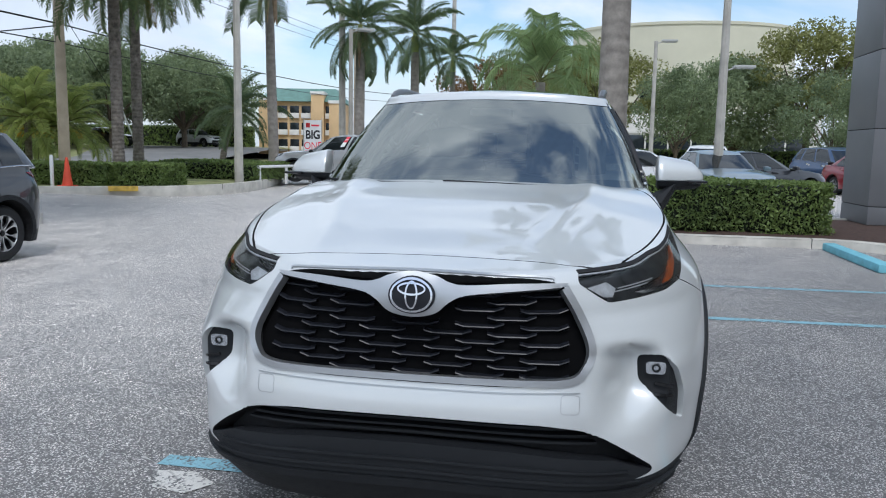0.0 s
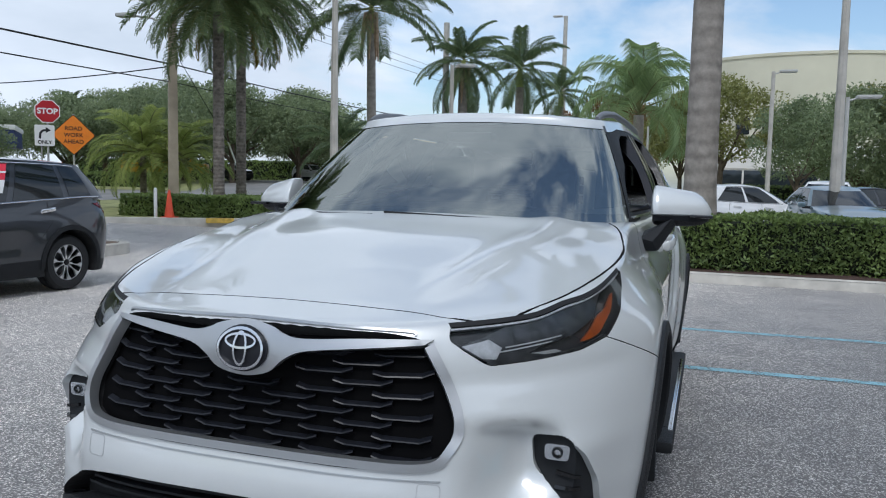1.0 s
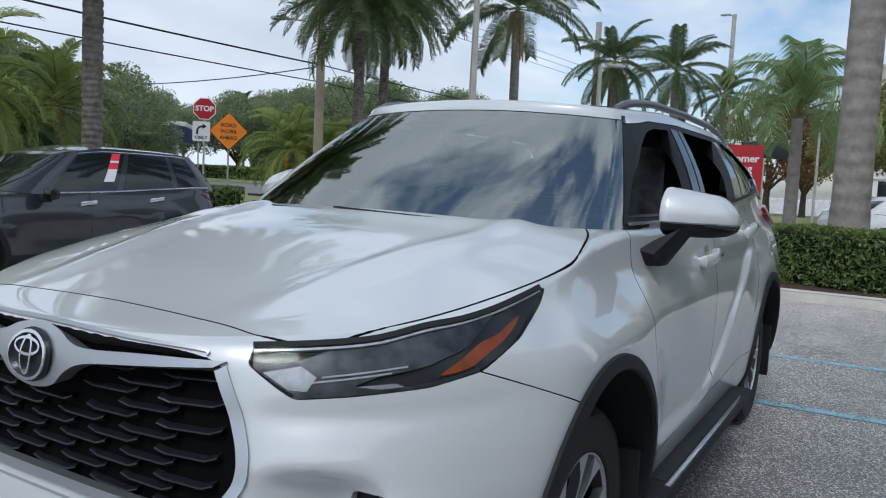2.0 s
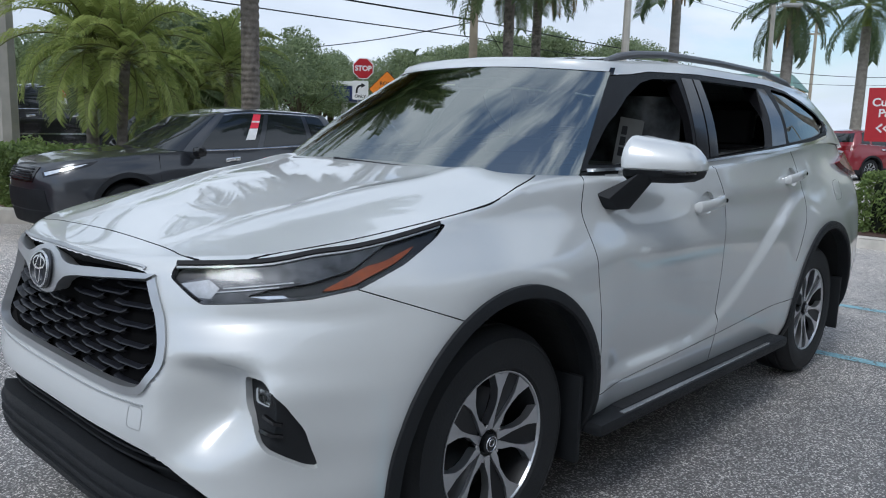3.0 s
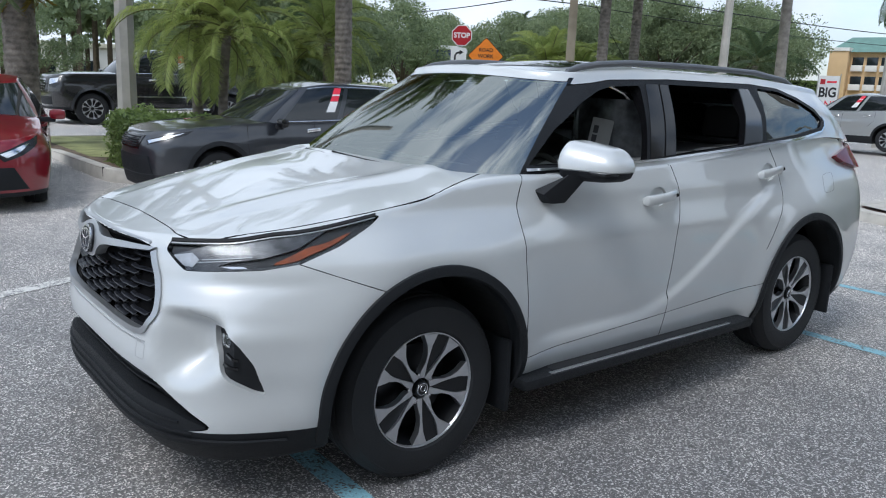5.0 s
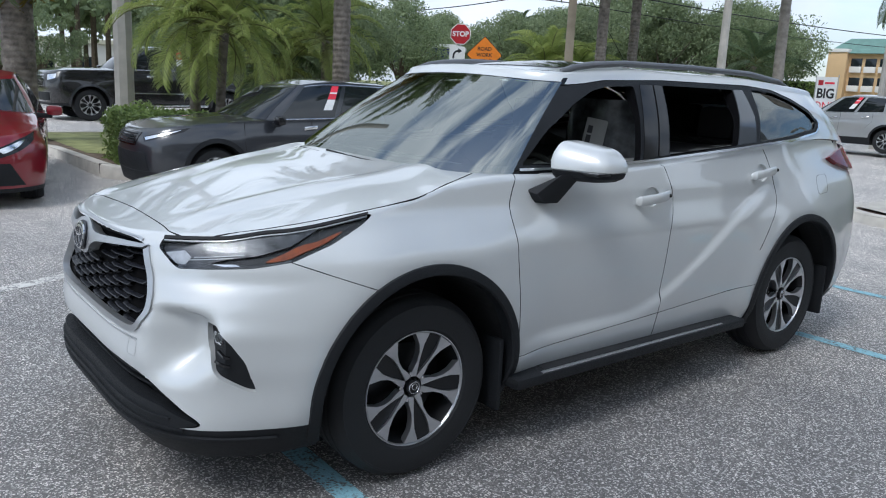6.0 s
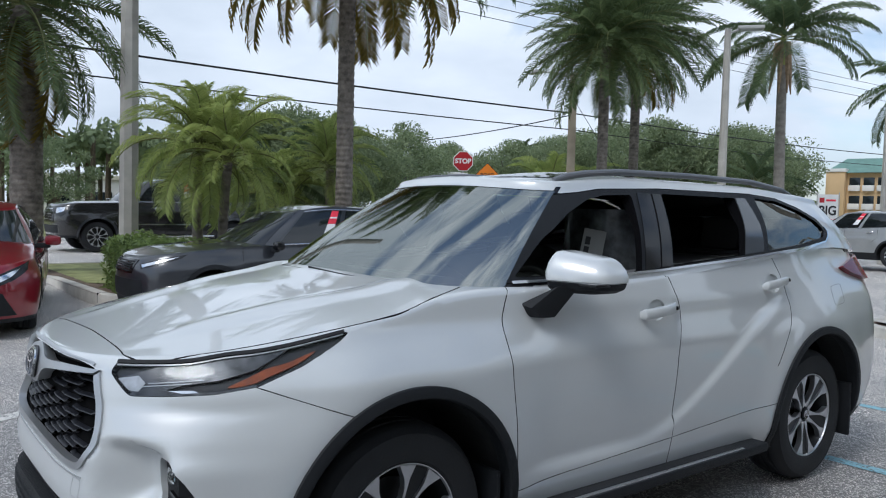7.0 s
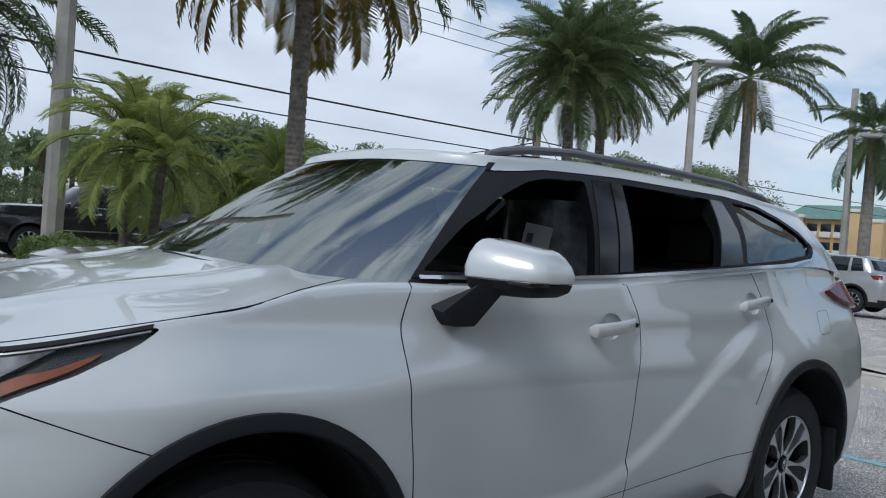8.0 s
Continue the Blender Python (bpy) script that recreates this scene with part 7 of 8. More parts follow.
part("strand", tube([(-0.35, -1.0, 2.3), (-0.6, -3.4, 4.9)], 0.01, 5), M["wire"], gw)
tagged(gw, "pole guy wire with a white guard", "guy wire")

# grey clad pillar of the building
pr = empty("clad_pillar", (6.35, 12.6, 0.11))
zs = [0.0, 0.34, 1.75, 3.15, 4.6, 6.2]
for k in range(5):
    part("panel_course", boxes(((-0.75, -0.6, zs[k] + 0.008), (0.75, 0.9, zs[k + 1] - 0.008)), bevel=0.006), M["panel_grey"], pr)
part("core", boxes(((-0.735, -0.585, 0.0), (0.735, 0.885, 6.15))), M["seam"], pr)
tagged(pr, "square pillar clad in grey panels with dark joints", "pillar")

# unseen wall in the building's stead behind the camera, added to block sky from +x
wall_b = empty("building_wall", (8.3, -4, 0))
part("wall", boxes(((0, -20, 0), (0.4, 15.9, 7.2))), M["pole_concrete"], wall_b)
tagged(wall_b, "plain grey rendered wall of the showroom", "wall", kind="structure")

# office building behind the trees
ob = empty("office_building", (8.5, 68, 0))
wall = part("wall", boxes(((-9.5, 0, 0), (11.5, 14, 4.9))), M["stucco_white"], ob)


def drum(rx, ry, z0, z1, n=72):
    """An upright oval block."""
    vs = [(rx * math.cos(2 * math.pi * i / n), ry * math.sin(2 * math.pi * i / n), z) for z in (z0, z1) for i in range(n)]
    fs = [(i, (i + 1) % n, n + (i + 1) % n, n + i) for i in range(n)] + [tuple(range(n, 2 * n)), tuple(range(n))[::-1]]
    return vs, fs


part("upper_storey", moved(drum(10.2, 7.0, 4.9, 12.6), Matrix.Translation((0.6, 7.4, 0))), M["stucco_cream"], ob, "cream curved upper storeys")
part("parapet", moved(drum(10.3, 7.1, 12.5, 12.75), Matrix.Translation((0.6, 7.4, 0))), M["stucco_cream"], ob)
for k in range(10):
    x = -8.6 + 1.95 * k
    part("window", boxes(((x, -0.05, 1.2), (x + 1.8, 0.4, 2.9)), bevel=0.03), M["bldg_glass"], wall)
for z in (6.0,):
    for k in range(8):
        x = -7.6 + 2.1 * k
        yw = 7.4 - 7.0 * math.sqrt(1 - ((x + 0.2) / 10.2) ** 2)
        part("window", boxes(((x, yw - 0.12, z), (x + 1.5, yw + 0.9, z + 1.4)), bevel=0.03), M["bldg_glass"], ob)
part("sill_band", boxes(((-9.6, -0.15, 3.05), (11.6, 0.05, 4.95)), bevel=0.05), M["stucco_white"], ob)
tagged(ob, "cream office building with dark ribbon windows behind trees", "building")

# hotel with green roofs
ht = empty("hotel", (-26.2, 67.5, 0.6), 0.18)
ht.scale = (0.50, 0.62, 0.58)
wall = part("wall", boxes(((-7.5, 0, 0), (7.5, 12, 8.6))), M["stucco_yellow"], ht)
for x0, x1, h in ((-7.6, -4.6, 9.2), (2.2, 4.6, 10.2), (5.6, 7.8, 8.8)):
    part("tower", boxes(((x0, -1.2, 0), (x1, 3, h)), bevel=0.05), M["stucco_yellow"], ht)
    part("tower_cornice", boxes(((x0 - 0.15, -1.35, h - 0.5), (x1 + 0.15, 3.1, h)), bevel=0.05), M["stucco_white"], ht)
bm = bmesh.new()
vs = [bm.verts.new(p) for p in ((-8.2, -0.8, 8.6), (8.2, -0.8, 8.6), (8.2, 12.8, 8.6), (-8.2, 12.8, 8.6), (-6.0, 4.0, 11.0), (6.0, 4.0, 11.0), (6.0, 8.0, 11.0), (-6.0, 8.0, 11.0))]
for q in ((0, 1, 5, 4), (1, 2, 6, 5), (2, 3, 7, 6), (3, 0, 4, 7), (4, 5, 6, 7), (3, 2, 1, 0)):
    bm.faces.new([vs[i] for i in q])
part("roof", bm, M["roof_green"], ht, "green metal hipped roof", shade=10)
for fl in range(3):
    z = 0.6 + 2.7 * fl
    for x in (-4.2, -2.0, 0.2, 4.75):
        part("balcony_opening", boxes(((x, -0.06, z), (x + 1.7 if x < 4 else x + 0.8, 0.5, z + 1.9)), bevel=0.02), M["bldg_glass"], wall)
        part("balcony_rail", boxes(((x - 0.05, -0.45, z - 0.1), (x + 1.75 if x < 4 else x + 0.85, -0.12, z + 0.75)), bevel=0.03), M["stucco_white"], wall)
tagged(ht, "yellow stucco hotel with balconies and green roof", "building")

# blue-fronted filling station canopy and pale roadside buildings
gs = empty("station_canopy", (-30, 21.5, 0.2), 0.75)
part("canopy", boxes(((-3.2, -2, 2.25), (3.2, 2, 3.0)), bevel=0.05), M["sign_blue"], gs)
part("canopy_trim", boxes(((-3.25, -2.05, 2.95), (3.25, 2.05, 3.15)), bevel=0.02), M["sign_white"], gs)
for x in (-2.6, 2.6):
    part("column", tube([(x, 0, 0), (x, 0, 2.3)], 0.16, 10), M["sign_white"], gs)
tagged(gs, "blue canopy on white columns across the street", "canopy")
for x, y, w, h, rz in ((-62, 18, 16, 3.0, 1.4), (-58, -6, 18, 2.6, 1.5)):
    sh = empty("low_building", (x, y, 0.2), rz)
    wl_ = part("wall", boxes(((-w / 2, 0, 0), (w / 2, 6, h)), bevel=0.03), M["stucco_white"], sh)
    part("roof_edge", boxes(((-w / 2 - 0.3, -0.3, h), (w / 2 + 0.3, 6.3, h + 0.35)), bevel=0.05), M["stucco_cream"], sh)
    for k in range(5):
        part("window", boxes(((-w / 2 + 1 + k * w / 5.2, -0.05, 0.5), (-w / 2 + 2.6 + k * w / 5.2, 0.3, 2.0)), bevel=0.03), M["bldg_glass"], wl_)
    tagged(sh, "low white roadside building beyond trees", "building")
bb = empty("billboard", (-4.6, 40, 0.1), 0.2)
part("panel", boxes(((-1.1, -0.1, 3.1), (1.1, 0.1, 3.9)), bevel=0.02), M["sign_black"], bb)
part("post", tube([(0, 0, 0), (0, 0, 3.1)], 0.09, 8), M["pole_metal"], bb)
tagged(bb, "dark roadside sign box on a post", "sign")

# ---- other vehicles: nose to -y, front axle at the origin ----
def car_shapes(c):
    """Body and cabin surfaces of a simpler car from its main measures."""
    nose, tail, half, edge, foot = c["nose"], c["tail"], c["half"], spline(c["edge"]), c.get("foot", 0.22)
    df, dr = c.get("round_f", 0.62), c.get("round_r", 0.45)
    nf, ns, nr, nl = 14, 44, 12, 14
    plan_keys = [("f", 90 * i / nf) for i in range(nf)] + [("s", i / ns) for i in range(ns)] + [("r", 90 - 90 * i / nr) for i in range(nr + 1)]

    def low(kind, v, s):
        s_in = max(0.0, s - 1.0)
        s = min(1.0, s)
        yf, yr = nose + 0.05 * (2 * s - 1) ** 2 + 0.05 * step01(0.8, 1, s), tail - 0.05 * (2 * s - 1) ** 2 - 0.04 * step01(0.7, 1, s)
        if kind == "s":
            k, y = 1.0, yf + df + v * (yr - dr - yf - df)
        elif kind == "f":
            t = radians(v)
            k, y = math.sin(t) ** (2 / 2.7), yf + df * (1 - math.cos(t) ** (2 / 2.2))
        else:
            t = radians(v)
            k, y = math.sin(t) ** (2 / 3.2), yr - dr * (1 - math.cos(t) ** (2 / 2.4))
        top = edge(y)
        z = foot + (top - foot) * s
        w = half * (0.93 + 0.07 * math.sin(math.pi * min(1, s * 1.25) * 0.62 + 0.35) - 0.075 * step01(0.72, 1.0, s))
        for yc in (0.0, c["wb"]):
            w += 0.02 * math.exp(-((math.hypot(y - yc, z - 0.36) - 0.46) / 0.12) ** 2)
        w -= 0.025 * math.exp(-((s - 0.45) / 0.16) ** 2) * step01(0.45, 0.8, y) * (1 - step01(c["wb"] - 0.8, c["wb"] - 0.45, y))
        return k * w * (1 - 0.045 * s_in), y + (0.04 * s_in if y < 0 else -0.03 * s_in) * (1 if kind != "s" else 0), z + 0.012 * s_in

    def cab(kind, v, s):
        b0, b1, t0, t1 = c["cab"]
        wb_, wt = c["cab_w"]
        rz = spline(c["roof"])

        def pl(y0, y1, d0, d1, w):
            if kind == "s":
                return w, y0 + d0 + v * (y1 - d1 - y0 - d0)
            t = radians(v)
            if kind == "f":
                return w * math.sin(t) ** (2 / 3.3), y0 + d0 * (1 - math.cos(t))
            return w * math.sin(t) ** (2 / 3.2), y1 - d1 * (1 - math.cos(t))
        xb, yb = pl(b0, b1, 0.42, 0.3, wb_)
        xt, yt = pl(t0, t1, 0.2, 0.2, wt)
        zb, zt = edge(yb) - 0.02 + (0.05 if kind == "f" else 0.0) * (1 - xb / wb_), rz(yt)
        bow = 0.025 * math.sin(math.pi * s)
        return (xb + (xt - xb) * s + (bow if kind == "s" else 0), yb + (yt - yb) * s + (-bow if kind == "f" else bow if kind == "r" else 0), zb + (zt - zb) * s)
    return plan_keys, low, cab, nl


def ring_solid(rings, crown, base=True):
    m = len(rings[0])
    verts, faces, full = [], [], []
    for ring in rings:
        row = list(range(len(verts), len(verts) + m))
        verts.extend(ring)
        mir = [row[0]] + list(range(len(verts), len(verts) + m - 2)) + [row[-1]]
        verts.extend((-x, y, z) for x, y, z in ring[1:-1])
        full.append(row + mir[-2:0:-1])
    k = len(full[0])
    for a, b in zip(full, full[1:]):
        for i in range(k):
            faces.append((a[i], a[(i + 1) % k], b[(i + 1) % k], b[i]))
    faces.append(tuple(full[0][::-1]))
    top, nx, rows = full[-1], 14, []
    for i in range(1, m - 1):
        xr, y, z = verts[top[i]]
        row = [top[-i]]
        for q in range(1, nx):
            s = -1 + 2 * q / nx
            row.append(len(verts))
            verts.append((s * xr, y, z + crown(y) * (1 - abs(s) ** 2.4)))
        rows.append(row + [top[i]])
    for a, b in zip(rows, rows[1:]):
        for q in range(nx):
            faces.append((a[q], a[q + 1], b[q + 1], b[q]))
    for q in range(nx):
        faces.append((top[0], rows[0][q + 1], rows[0][q]))
        faces.append((top[m - 1], rows[-1][q], rows[-1][q + 1]))
    return verts, faces


def build_car(name, c, loc, heading, label, category="car", size=1.0):
    """A parked car. heading: degrees by which its nose turns from -y."""
    root = empty(name, loc, radians(heading))
    root.scale = (size, size, size)
    keys, low, cab, nl = car_shapes(c)
    rings = [[low(k, v, i / (nl - 1)) for k, v in keys] for i in range(nl)] + [[low(k, v, 1 + q) for k, v in keys] for q in (0.4, 0.8, 1.0)]
    hood_end = c["cab"][0] + 0.3
    body_geo = ring_solid(rings, lambda y: 0.05 * step01(c["nose"] + 0.1, c["nose"] + 0.6, y) * (1 - step01(hood_end, hood_end + 0.3, y)))
    bvh = bvh_of(body_geo)
    r_w = c["wheel"]
    cutters = []
    for s in (1, -1):
        for yc in (0.0, c["wb"]):
            cutters.append((cylinder_x(yc, r_w + 0.015, r_w + 0.06, 0.5 * s, 1.3 * s, 40), M["dark_void"]))
    if c.get("bed"):
        y0, y1 = c["bed"]
        cutters.append((block((-c["half"] + 0.12, y0, 0.75), (c["half"] - 0.12, y1, 1.6)), M["black_plastic"]))
    me = cut(body_geo, cutters, [M[c["paint"]], M["black_plastic"]])
    body_normals(me, body_geo)
    for p in me.polygons:
        if p.material_index == 0 and p.center.z < c.get("clad", 0.33):
            p.material_index = 1
    body = part("body", me, None, root)
    cab_rings = [[cab(k, v, i / 8) for k, v in keys] for i in range(9)]
    part("roof", ring_solid(cab_rings, lambda y: 0.04 * step01(c["cab"][2], c["cab"][2] + 0.5, y)), M[c["paint"]], root, "")

    def glazing(gname, kind, v0, v1, s0, s1, sgn, n=8, mirror=False, mat="car_glass", off=0.006):
        vs, fs = [], []
        m = 2 * n if mirror else n
        for i in range(m + 1):
            v = abs(i - n) / n * v1 if mirror else v0 + (v1 - v0) * i / n
            sg = (1 if i >= n else -1) if mirror else sgn
            for j in range(6):
                x, y, z = cab(kind, v, s0 + (s1 - s0) * j / 5)
                vs.append((sg * (x + (off if kind == "s" else 0)), y + (-off * 1.4 if kind == "f" else off * 1.4 if kind == "r" else 0), z))
        for i in range(m):
            for j in range(5):
                a = i * 6 + j
                q = (a, a + 6, a + 7, a + 1)
                fs.append(q if (mirror or sgn == 1) else q[::-1])
        return part(gname, (vs, fs), M[mat], root)
    glazing("windscreen", "f", 0, 74, 0.06, 0.93, 1, 10, True)
    glazing("rear_window", "r", 0, 62, 0.25 if not c.get("bed") else 0.15, 0.9, 1, 8, True)
    for s in (1, -1):
        for a, b in c["panes"]:
            w = glazing("side_window", "s", a, b, 0.10, 0.90, s)
        rail = [cab("s", c["panes"][0][0] + (c["panes"][-1][1] - c["panes"][0][0]) * i / 10, 0.93) for i in range(11)]
        part("window_trim", tube([(s * (x + 0.004), y, z) for x, y, z in rail], 0.008, 5), M["chrome" if c.get("chrome") else "black_plastic"], root)
        belt = [cab("s", i / 10, 0.06) for i in range(11)]
        part("belt_moulding", tube([(s * (x + 0.006), y, z) for x, y, z in belt], 0.008, 5), M["chrome" if c.get("chrome") else "black_plastic"], root)
        side, corner, fr = View(bvh, "side", s), View(bvh, "corner", s), View(bvh, "front", s)
        for line in c["seams"]:
            part("door_gap", side.solid(ribbon(line, 0.007), 0.001, -0.003, 0.08), M["seam"], root)
        for y, z in c["handles"]:
            part("door_handle", handle_geo(side, y, z), M["chrome" if c.get("chrome") else c["paint"]], root)
        hl = part("headlamp", corner.solid(c["lamp"], 0.004, -0.01, 0.04), M["lamp_bezel"], root, "clear headlamp")
        part("lamp_unit", corner.solid(c["lamp_in"], 0.008, 0.0, 0.04), M["reflector"], hl)
        rear = View(bvh, "side", s)
        part("tail_lamp", rear.solid(c["tail_lamp"], 0.012, -0.01, 0.04), M["red_lens"], root)
        xm, ym, zm = c["mirror"]
        mr = part("door_mirror", boxes(((s * (xm + 0.01), ym, zm), (s * (xm + 0.20), ym + 0.13, zm + 0.125)), bevel=0.052), M[c.get("mirror_paint", c["paint"])], root)
        part("mirror_foot", boxes(((s * (xm - 0.12), ym + 0.03, zm - 0.03), (s * (xm + 0.08), ym + 0.09, zm + 0.03)), bevel=0.01), M["black_plastic"], mr)
        if c.get("arch"):
            for yc in (0.0, c["wb"]):
                pts = []
                for i in range(17):
                    a = radians(-8 + 196 * i / 16)
                    y, z = yc + (r_w + 0.085) * math.cos(a), r_w + 0.015 + (r_w + 0.085) * math.sin(a)
                    pts.append((y, max(0.24, z)))
                part("wheel_arch", side.solid(ribbon(pts, 0.06), 0.014, -0.01, 0.08), M[c["arch"]], root)
        for yc in (0.0, c["wb"]):
            w = new("wheel", WHEELS["tyre"])
            w.parent = root
            k = r_w / 0.375
            w.matrix_basis = Matrix.Translation((s * (c["half"] - 0.055), yc, r_w)) @ Matrix.Rotation(0 if s == 1 else math.pi, 4, "Z") @ Matrix.Rotation(rng.uniform(0, 1.2), 4, "X") @ Matrix.Diagonal((1, k, k, 1))
            for nm in ("rim", "rim_lip", "spoke_face", "hub_cap", "brake_disc"):
                o = new(nm, WHEELS[nm])
                o.parent = w
        if c.get("trim"):
            part("side_trim", side.solid(ribbon(c["trim"], 0.035), 0.012, -0.01, 0.08), M["chrome"], root)
        if c.get("step"):
            part("side_step", boxes(((s * (c["half"] - 0.12), 0.55, 0.40), (s * (c["half"] + 0.03), c["wb"] - 0.6, 0.46)), bevel=0.015), M["chrome"], root)
    fv = View(bvh, "front")
    g = part("grille", fv.solid(c["grille"], 0.008, -0.02, 0.06), M["gloss_black"], root, "black grille")
    zs = [p[1] for p in c["grille"]]
    for i in range(1, 6):
        z = min(zs) + (max(zs) - min(zs)) * i / 6
        w = max(p[0] for p in c["grille"]) * 0.82
        part("grille_bar", fv.solid(ribbon([(-w, z), (0, z), (w, z)], 0.014), 0.016, 0.0, 0.08), M[c.get("bar", "black_plastic")], g)
    part("lower_grille", fv.solid(c["lower"], 0.008, -0.02, 0.06), M["black_plastic"], root)
    if c.get("sticker"):
        y0, wide = c["sticker"]
        ys = [cab("s", k / 60, 0.5)[1] for k in range(61)]
        v0, v1 = (min(range(61), key=lambda k: abs(ys[k] - y)) / 60 for y in (y0, y0 + wide))
        st_ = glazing("window_sticker", "s", v0, v1, 0.56, 0.90, 1, 2, mat="sticker_red", off=0.012)
        st_["label"] = "red and white window sticker"
        for s0, s1 in ((0.28, 0.555), (0.70, 0.74)):
            b_ = glazing("sticker_strip", "s", v0, v1, s0, s1, 1, 2, mat="sticker_white", off=0.015)
            b_.parent = st_
    return tagged(root, label, category)


WHEELS = wheel_meshes()
SUV = dict(nose=-0.93, tail=3.66, half=0.925, wb=2.69, wheel=0.36, paint="grey_paint", clad=0.40, arch="black_plastic", chrome=True,
           edge=[(-0.95, 0.93), (-0.5, 1.0), (0.0, 1.04), (0.5, 1.085), (1.5, 1.11), (2.6, 1.17), (3.2, 1.2), (3.7, 1.14)],
           cab=(0.42, 3.55, 1.22, 3.25), cab_w=(0.84, 0.62), roof=[(1.2, 1.58), (1.9, 1.66), (2.8, 1.64), (3.3, 1.58)],
           panes=[(0.03, 0.40), (0.44, 0.76), (0.80, 0.95)], seams=[[(0.42, 1.06), (0.40, 0.8), (0.44, 0.42)], [(1.45, 1.1), (1.46, 0.8), (1.44, 0.42)], [(2.4, 1.14), (2.42, 0.9), (2.25, 0.72)]],
           handles=[(1.28, 0.97), (2.2, 1.02)], lamp=[(-0.30, 0.86), (0.0, 0.94), (0.28, 1.0), (0.20, 0.92), (-0.05, 0.83), (-0.26, 0.79)], lamp_in=[(-0.27, 0.85), (0.0, 0.925), (0.18, 0.965), (0.10, 0.925), (-0.1, 0.84), (-0.25, 0.81)],
           tail_lamp=[(3.30, 1.12), (3.62, 1.12), (3.64, 1.0), (3.42, 1.0)], mirror=(0.93, 0.62, 1.03), mirror_paint="gloss_black",
           grille=[(-0.46, 0.90), (0.46, 0.90), (0.42, 0.72), (-0.42, 0.72)], lower=[(-0.62, 0.64), (0.62, 0.64), (0.66, 0.40), (-0.66, 0.40)], sticker=(1.72, 0.15))
SEDAN = dict(nose=-0.92, tail=3.72, half=0.89, wb=2.70, wheel=0.325, paint="red_paint", clad=0.22, foot=0.18,
             edge=[(-0.95, 0.74), (-0.5, 0.82), (0.0, 0.88), (0.5, 0.94), (1.5, 0.96), (2.6, 1.0), (3.3, 1.03), (3.75, 0.98)],
             cab=(0.38, 3.30, 1.25, 2.65), cab_w=(0.80, 0.56), roof=[(1.2, 1.36), (1.8, 1.43), (2.4, 1.41), (2.7, 1.36)],
             panes=[(0.03, 0.46), (0.50, 0.88)], seams=[[(0.42, 0.92), (0.40, 0.7), (0.44, 0.3)], [(1.45, 0.95), (1.46, 0.7), (1.44, 0.3)], [(2.35, 0.98), (2.4, 0.8), (2.28, 0.6)]],
             handles=[(1.25, 0.84), (2.15, 0.87)], lamp=[(-0.34, 0.64), (-0.05, 0.74), (0.26, 0.82), (0.16, 0.73), (-0.1, 0.62), (-0.28, 0.56)], lamp_in=[(-0.30, 0.64), (-0.05, 0.72), (0.05, 0.74), (-0.1, 0.66), (-0.25, 0.60)],
             tail_lamp=[(3.36, 0.98), (3.68, 0.97), (3.70, 0.85), (3.45, 0.86)], mirror=(0.90, 0.60, 0.93),
             grille=[(-0.40, 0.62), (0.40, 0.62), (0.36, 0.56), (-0.36, 0.56)], lower=[(-0.55, 0.50), (0.55, 0.50), (0.68, 0.26), (-0.68, 0.26)])
PICKUP = dict(nose=-1.02, tail=4.85, half=1.0, wb=3.70, wheel=0.41, paint="black_paint", clad=0.46, foot=0.38, arch="grey_paint", trim=[(0.62, 0.74), (3.1, 0.76)], chrome=True, step=True, bed=(3.05, 4.75), round_f=0.4, round_r=0.2, bar="chrome",
              edge=[(-1.05, 1.22), (-0.5, 1.27), (0.3, 1.30), (1.2, 1.33), (2.9, 1.36), (3.05, 1.40), (4.9, 1.42)],
              cab=(0.55, 3.02, 1.25, 2.85), cab_w=(0.90, 0.70), roof=[(1.2, 1.88), (1.8, 1.96), (2.6, 1.94), (2.9, 1.9)],
              panes=[(0.03, 0.48), (0.52, 0.94)], seams=[[(0.62, 1.3), (0.6, 1.0), (0.62, 0.5)], [(1.75, 1.33), (1.75, 1.0), (1.74, 0.5)], [(2.85, 1.35), (2.85, 1.0), (2.85, 0.5)]],
              handles=[(1.55, 1.18), (2.65, 1.2)], lamp=[(-0.22, 1.16), (0.12, 1.2), (0.14, 1.02), (0.0, 0.92), (-0.18, 0.95)], lamp_in=[(-0.19, 1.14), (0.08, 1.17), (0.08, 1.06), (-0.16, 1.0)],
              tail_lamp=[(4.6, 1.38), (4.82, 1.38), (4.82, 1.05), (4.6, 1.05)], mirror=(1.0, 0.72, 1.30),
              grille=[(-0.60, 1.18), (0.60, 1.18), (0.58, 0.78), (-0.58, 0.78)], lower=[(-0.75, 0.70), (0.75, 0.70), (0.72, 0.50), (-0.72, 0.50)], sticker=(2.3, 0.16))

GREY = dict(SUV, nose=-0.98, tail=3.56, tail_lamp=[(3.12, 1.115), (3.42, 1.130), (3.54, 1.06), (3.40, 1.01), (3.25, 1.05)], mirror=(0.93, 0.80, 1.04), handles=[(1.42, 0.985), (2.38, 1.03)], lamp=[(-0.24, 0.845), (0.0, 0.905), (0.36, 0.985), (0.30, 0.93), (0.05, 0.845), (-0.20, 0.785)], lamp_in=[(-0.20, 0.84), (0.0, 0.888), (0.27, 0.952), (0.22, 0.925), (0.0, 0.852), (-0.17, 0.805)])
build_car("suv", GREY, (-6.80, 2.05, 0.0), -2, "dark grey compact SUV with black trim, parked on asphalt", size=0.9)
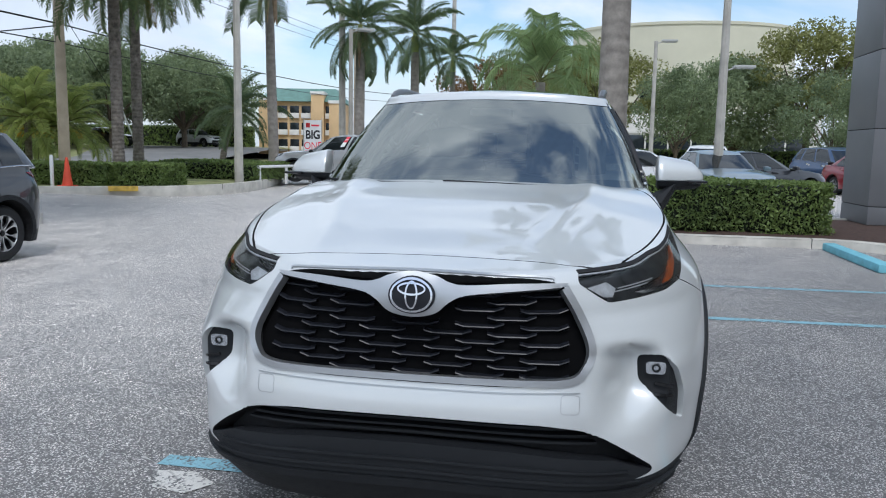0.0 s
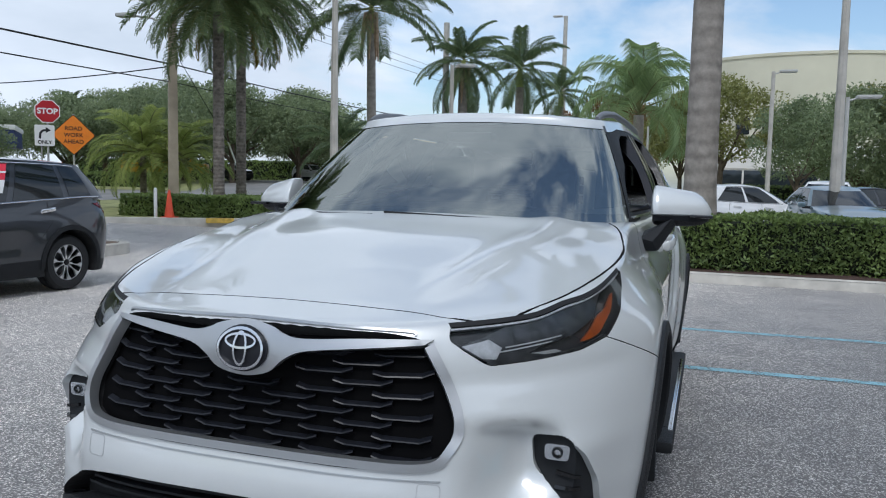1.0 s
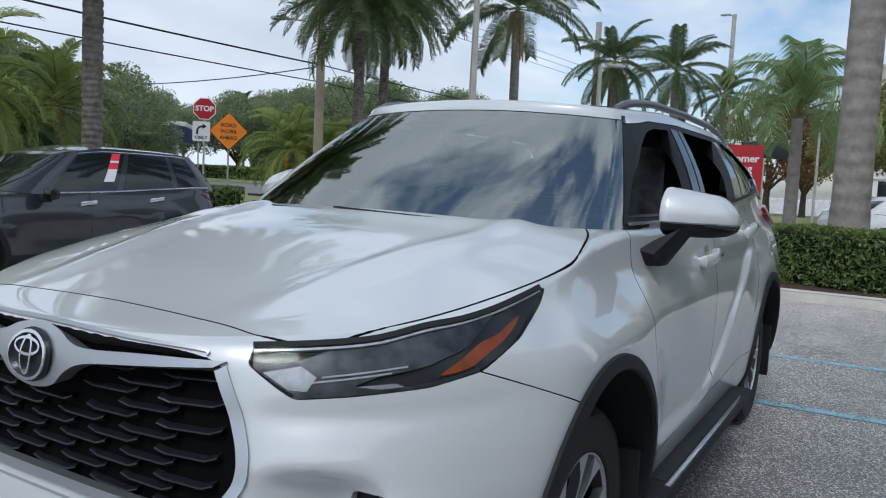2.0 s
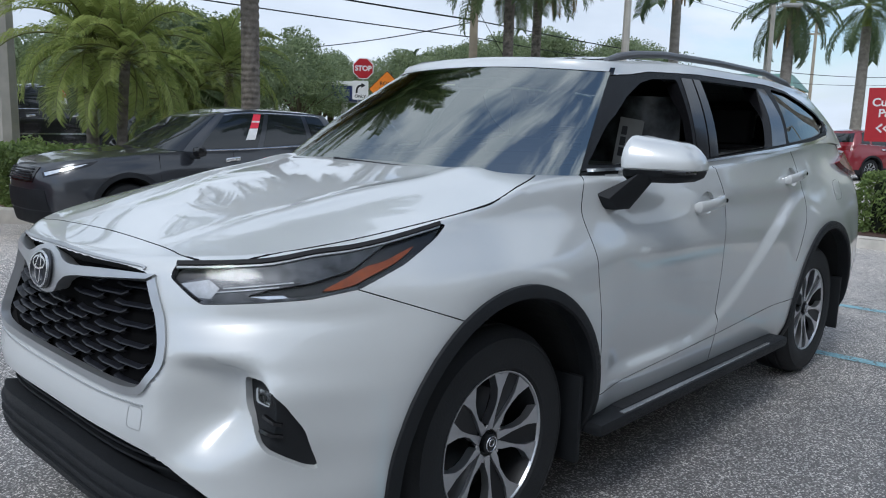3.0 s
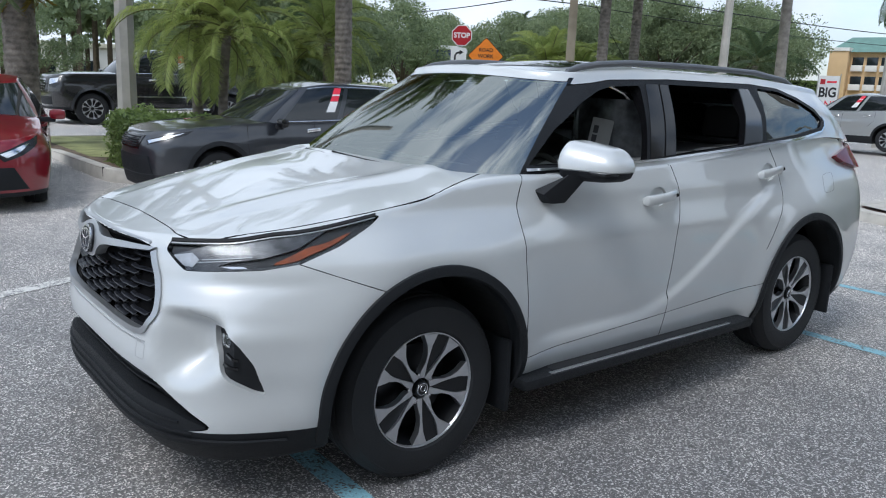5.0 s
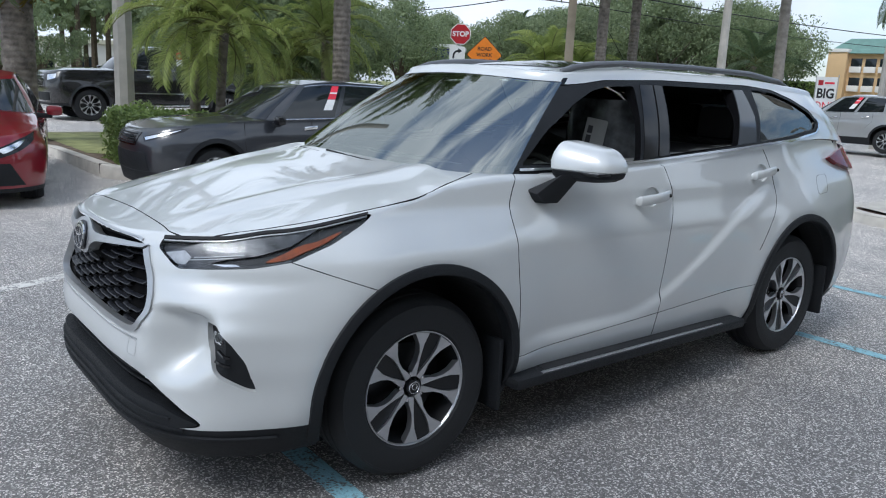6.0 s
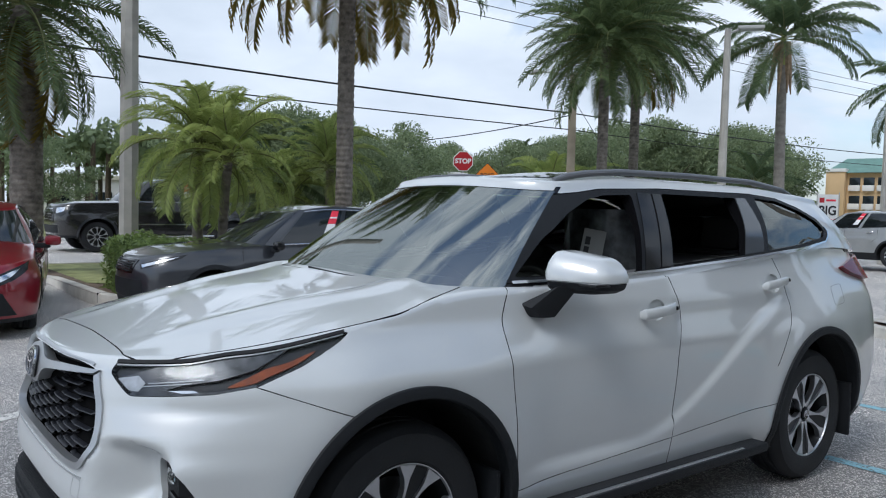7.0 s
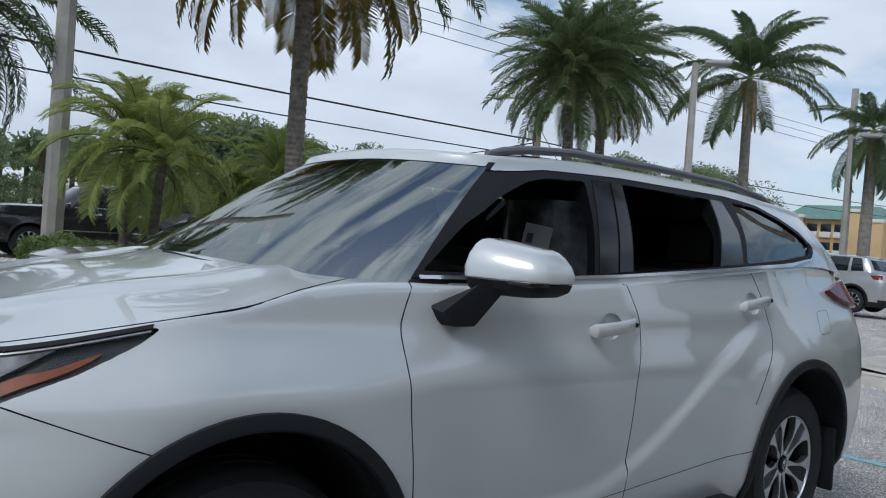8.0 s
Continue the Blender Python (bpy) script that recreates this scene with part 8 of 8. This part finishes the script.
build_car("pickup_truck", PICKUP, (-19.3, 3.75, 0.15), 0, "black crew-cab pickup truck with chrome trim, parked", "pickup truck")
build_car("sedan", dict(SEDAN), (-7.07, -0.57, 0.0), 78, "bright red compact sedan parked nose out")
build_car("suv", dict(SUV, paint="silver_paint", nose=-0.95, tail=3.95, wb=2.85), (-9.55, 23.6, 0.12), -90, "silver grey SUV parked side on by the banner")
build_car("suv", dict(SUV, paint="red_paint", sticker=None), (-4.4, 29.3, 0.0), 150, "red SUV parked farther back")
build_car("sedan", dict(SEDAN, paint="plain_white_paint"), (3.3, 20.7, 0.0), 118, "white sedan parked beyond the hedge")
build_car("sedan", dict(SEDAN, paint="teal_paint"), (4.3, 17.4, 0.0), 10, "teal grey sedan parked beyond the hedge")
build_car("sedan", dict(SEDAN, paint="grey_paint"), (6.6, 21.8, 0.0), 118, "dark grey sedan showing its tail lamps")
build_car("suv", dict(SUV, paint="plain_white_paint", sticker=None), (5.4, 29.5, 0.0), 170, "white SUV parked under the trees")
build_car("suv", dict(SUV, paint="blue_paint", sticker=None), (10.4, 26.5, 0.0), 20, "blue SUV beyond the hedge")
build_car("sedan", dict(SEDAN), (10.6, 23.6, 0.0), 15, "red sedan parked under the trees")
build_car("suv", dict(SUV, paint="plain_white_paint", sticker=None), (-27.6, 52.0, 1.22), 75, "white van-like SUV on the street", size=0.8)
build_car("suv", dict(SUV, paint="grey_paint", sticker=None), (-33, 49.0, 1.17), 75, "dark car on the street", size=0.8)

bus = empty("school_bus", (-38.5, 47, 1.12), 0.5)
bus.scale = (0.85, 0.85, 0.85)
bd = part("bus_body", boxes(((-3.6, -1.2, 0.6), (2.4, 1.2, 2.5)), bevel=0.18), M["yellow_paint"], bus)
part("bus_bonnet", boxes(((2.2, -1.05, 0.6), (3.7, 1.05, 1.5)), bevel=0.15), M["yellow_paint"], bus)
for k in range(6):
    part("bus_window", boxes(((-3.3 + 0.92 * k, -1.23, 1.65), (-2.55 + 0.92 * k, -1.15, 2.2)), bevel=0.02), M["car_glass"], bd)
part("rub_rail", boxes(((-3.62, -1.22, 1.2), (2.4, -1.19, 1.3))), M["sign_black"], bd)
for x in (-2.2, 2.7):
    for s in (-1, 1):
        part("bus_wheel", moved(lathe([(0.02, 0.0), (0.42, 0.0), (0.45, -0.05), (0.45, -0.25)], 20), Matrix.Translation((x, s * 1.12, 0.45)) @ Matrix.Rotation(math.pi / 2 * s, 4, "Z")), M["rubber"], bus)
tagged(bus, "yellow school bus on the far street", "bus")
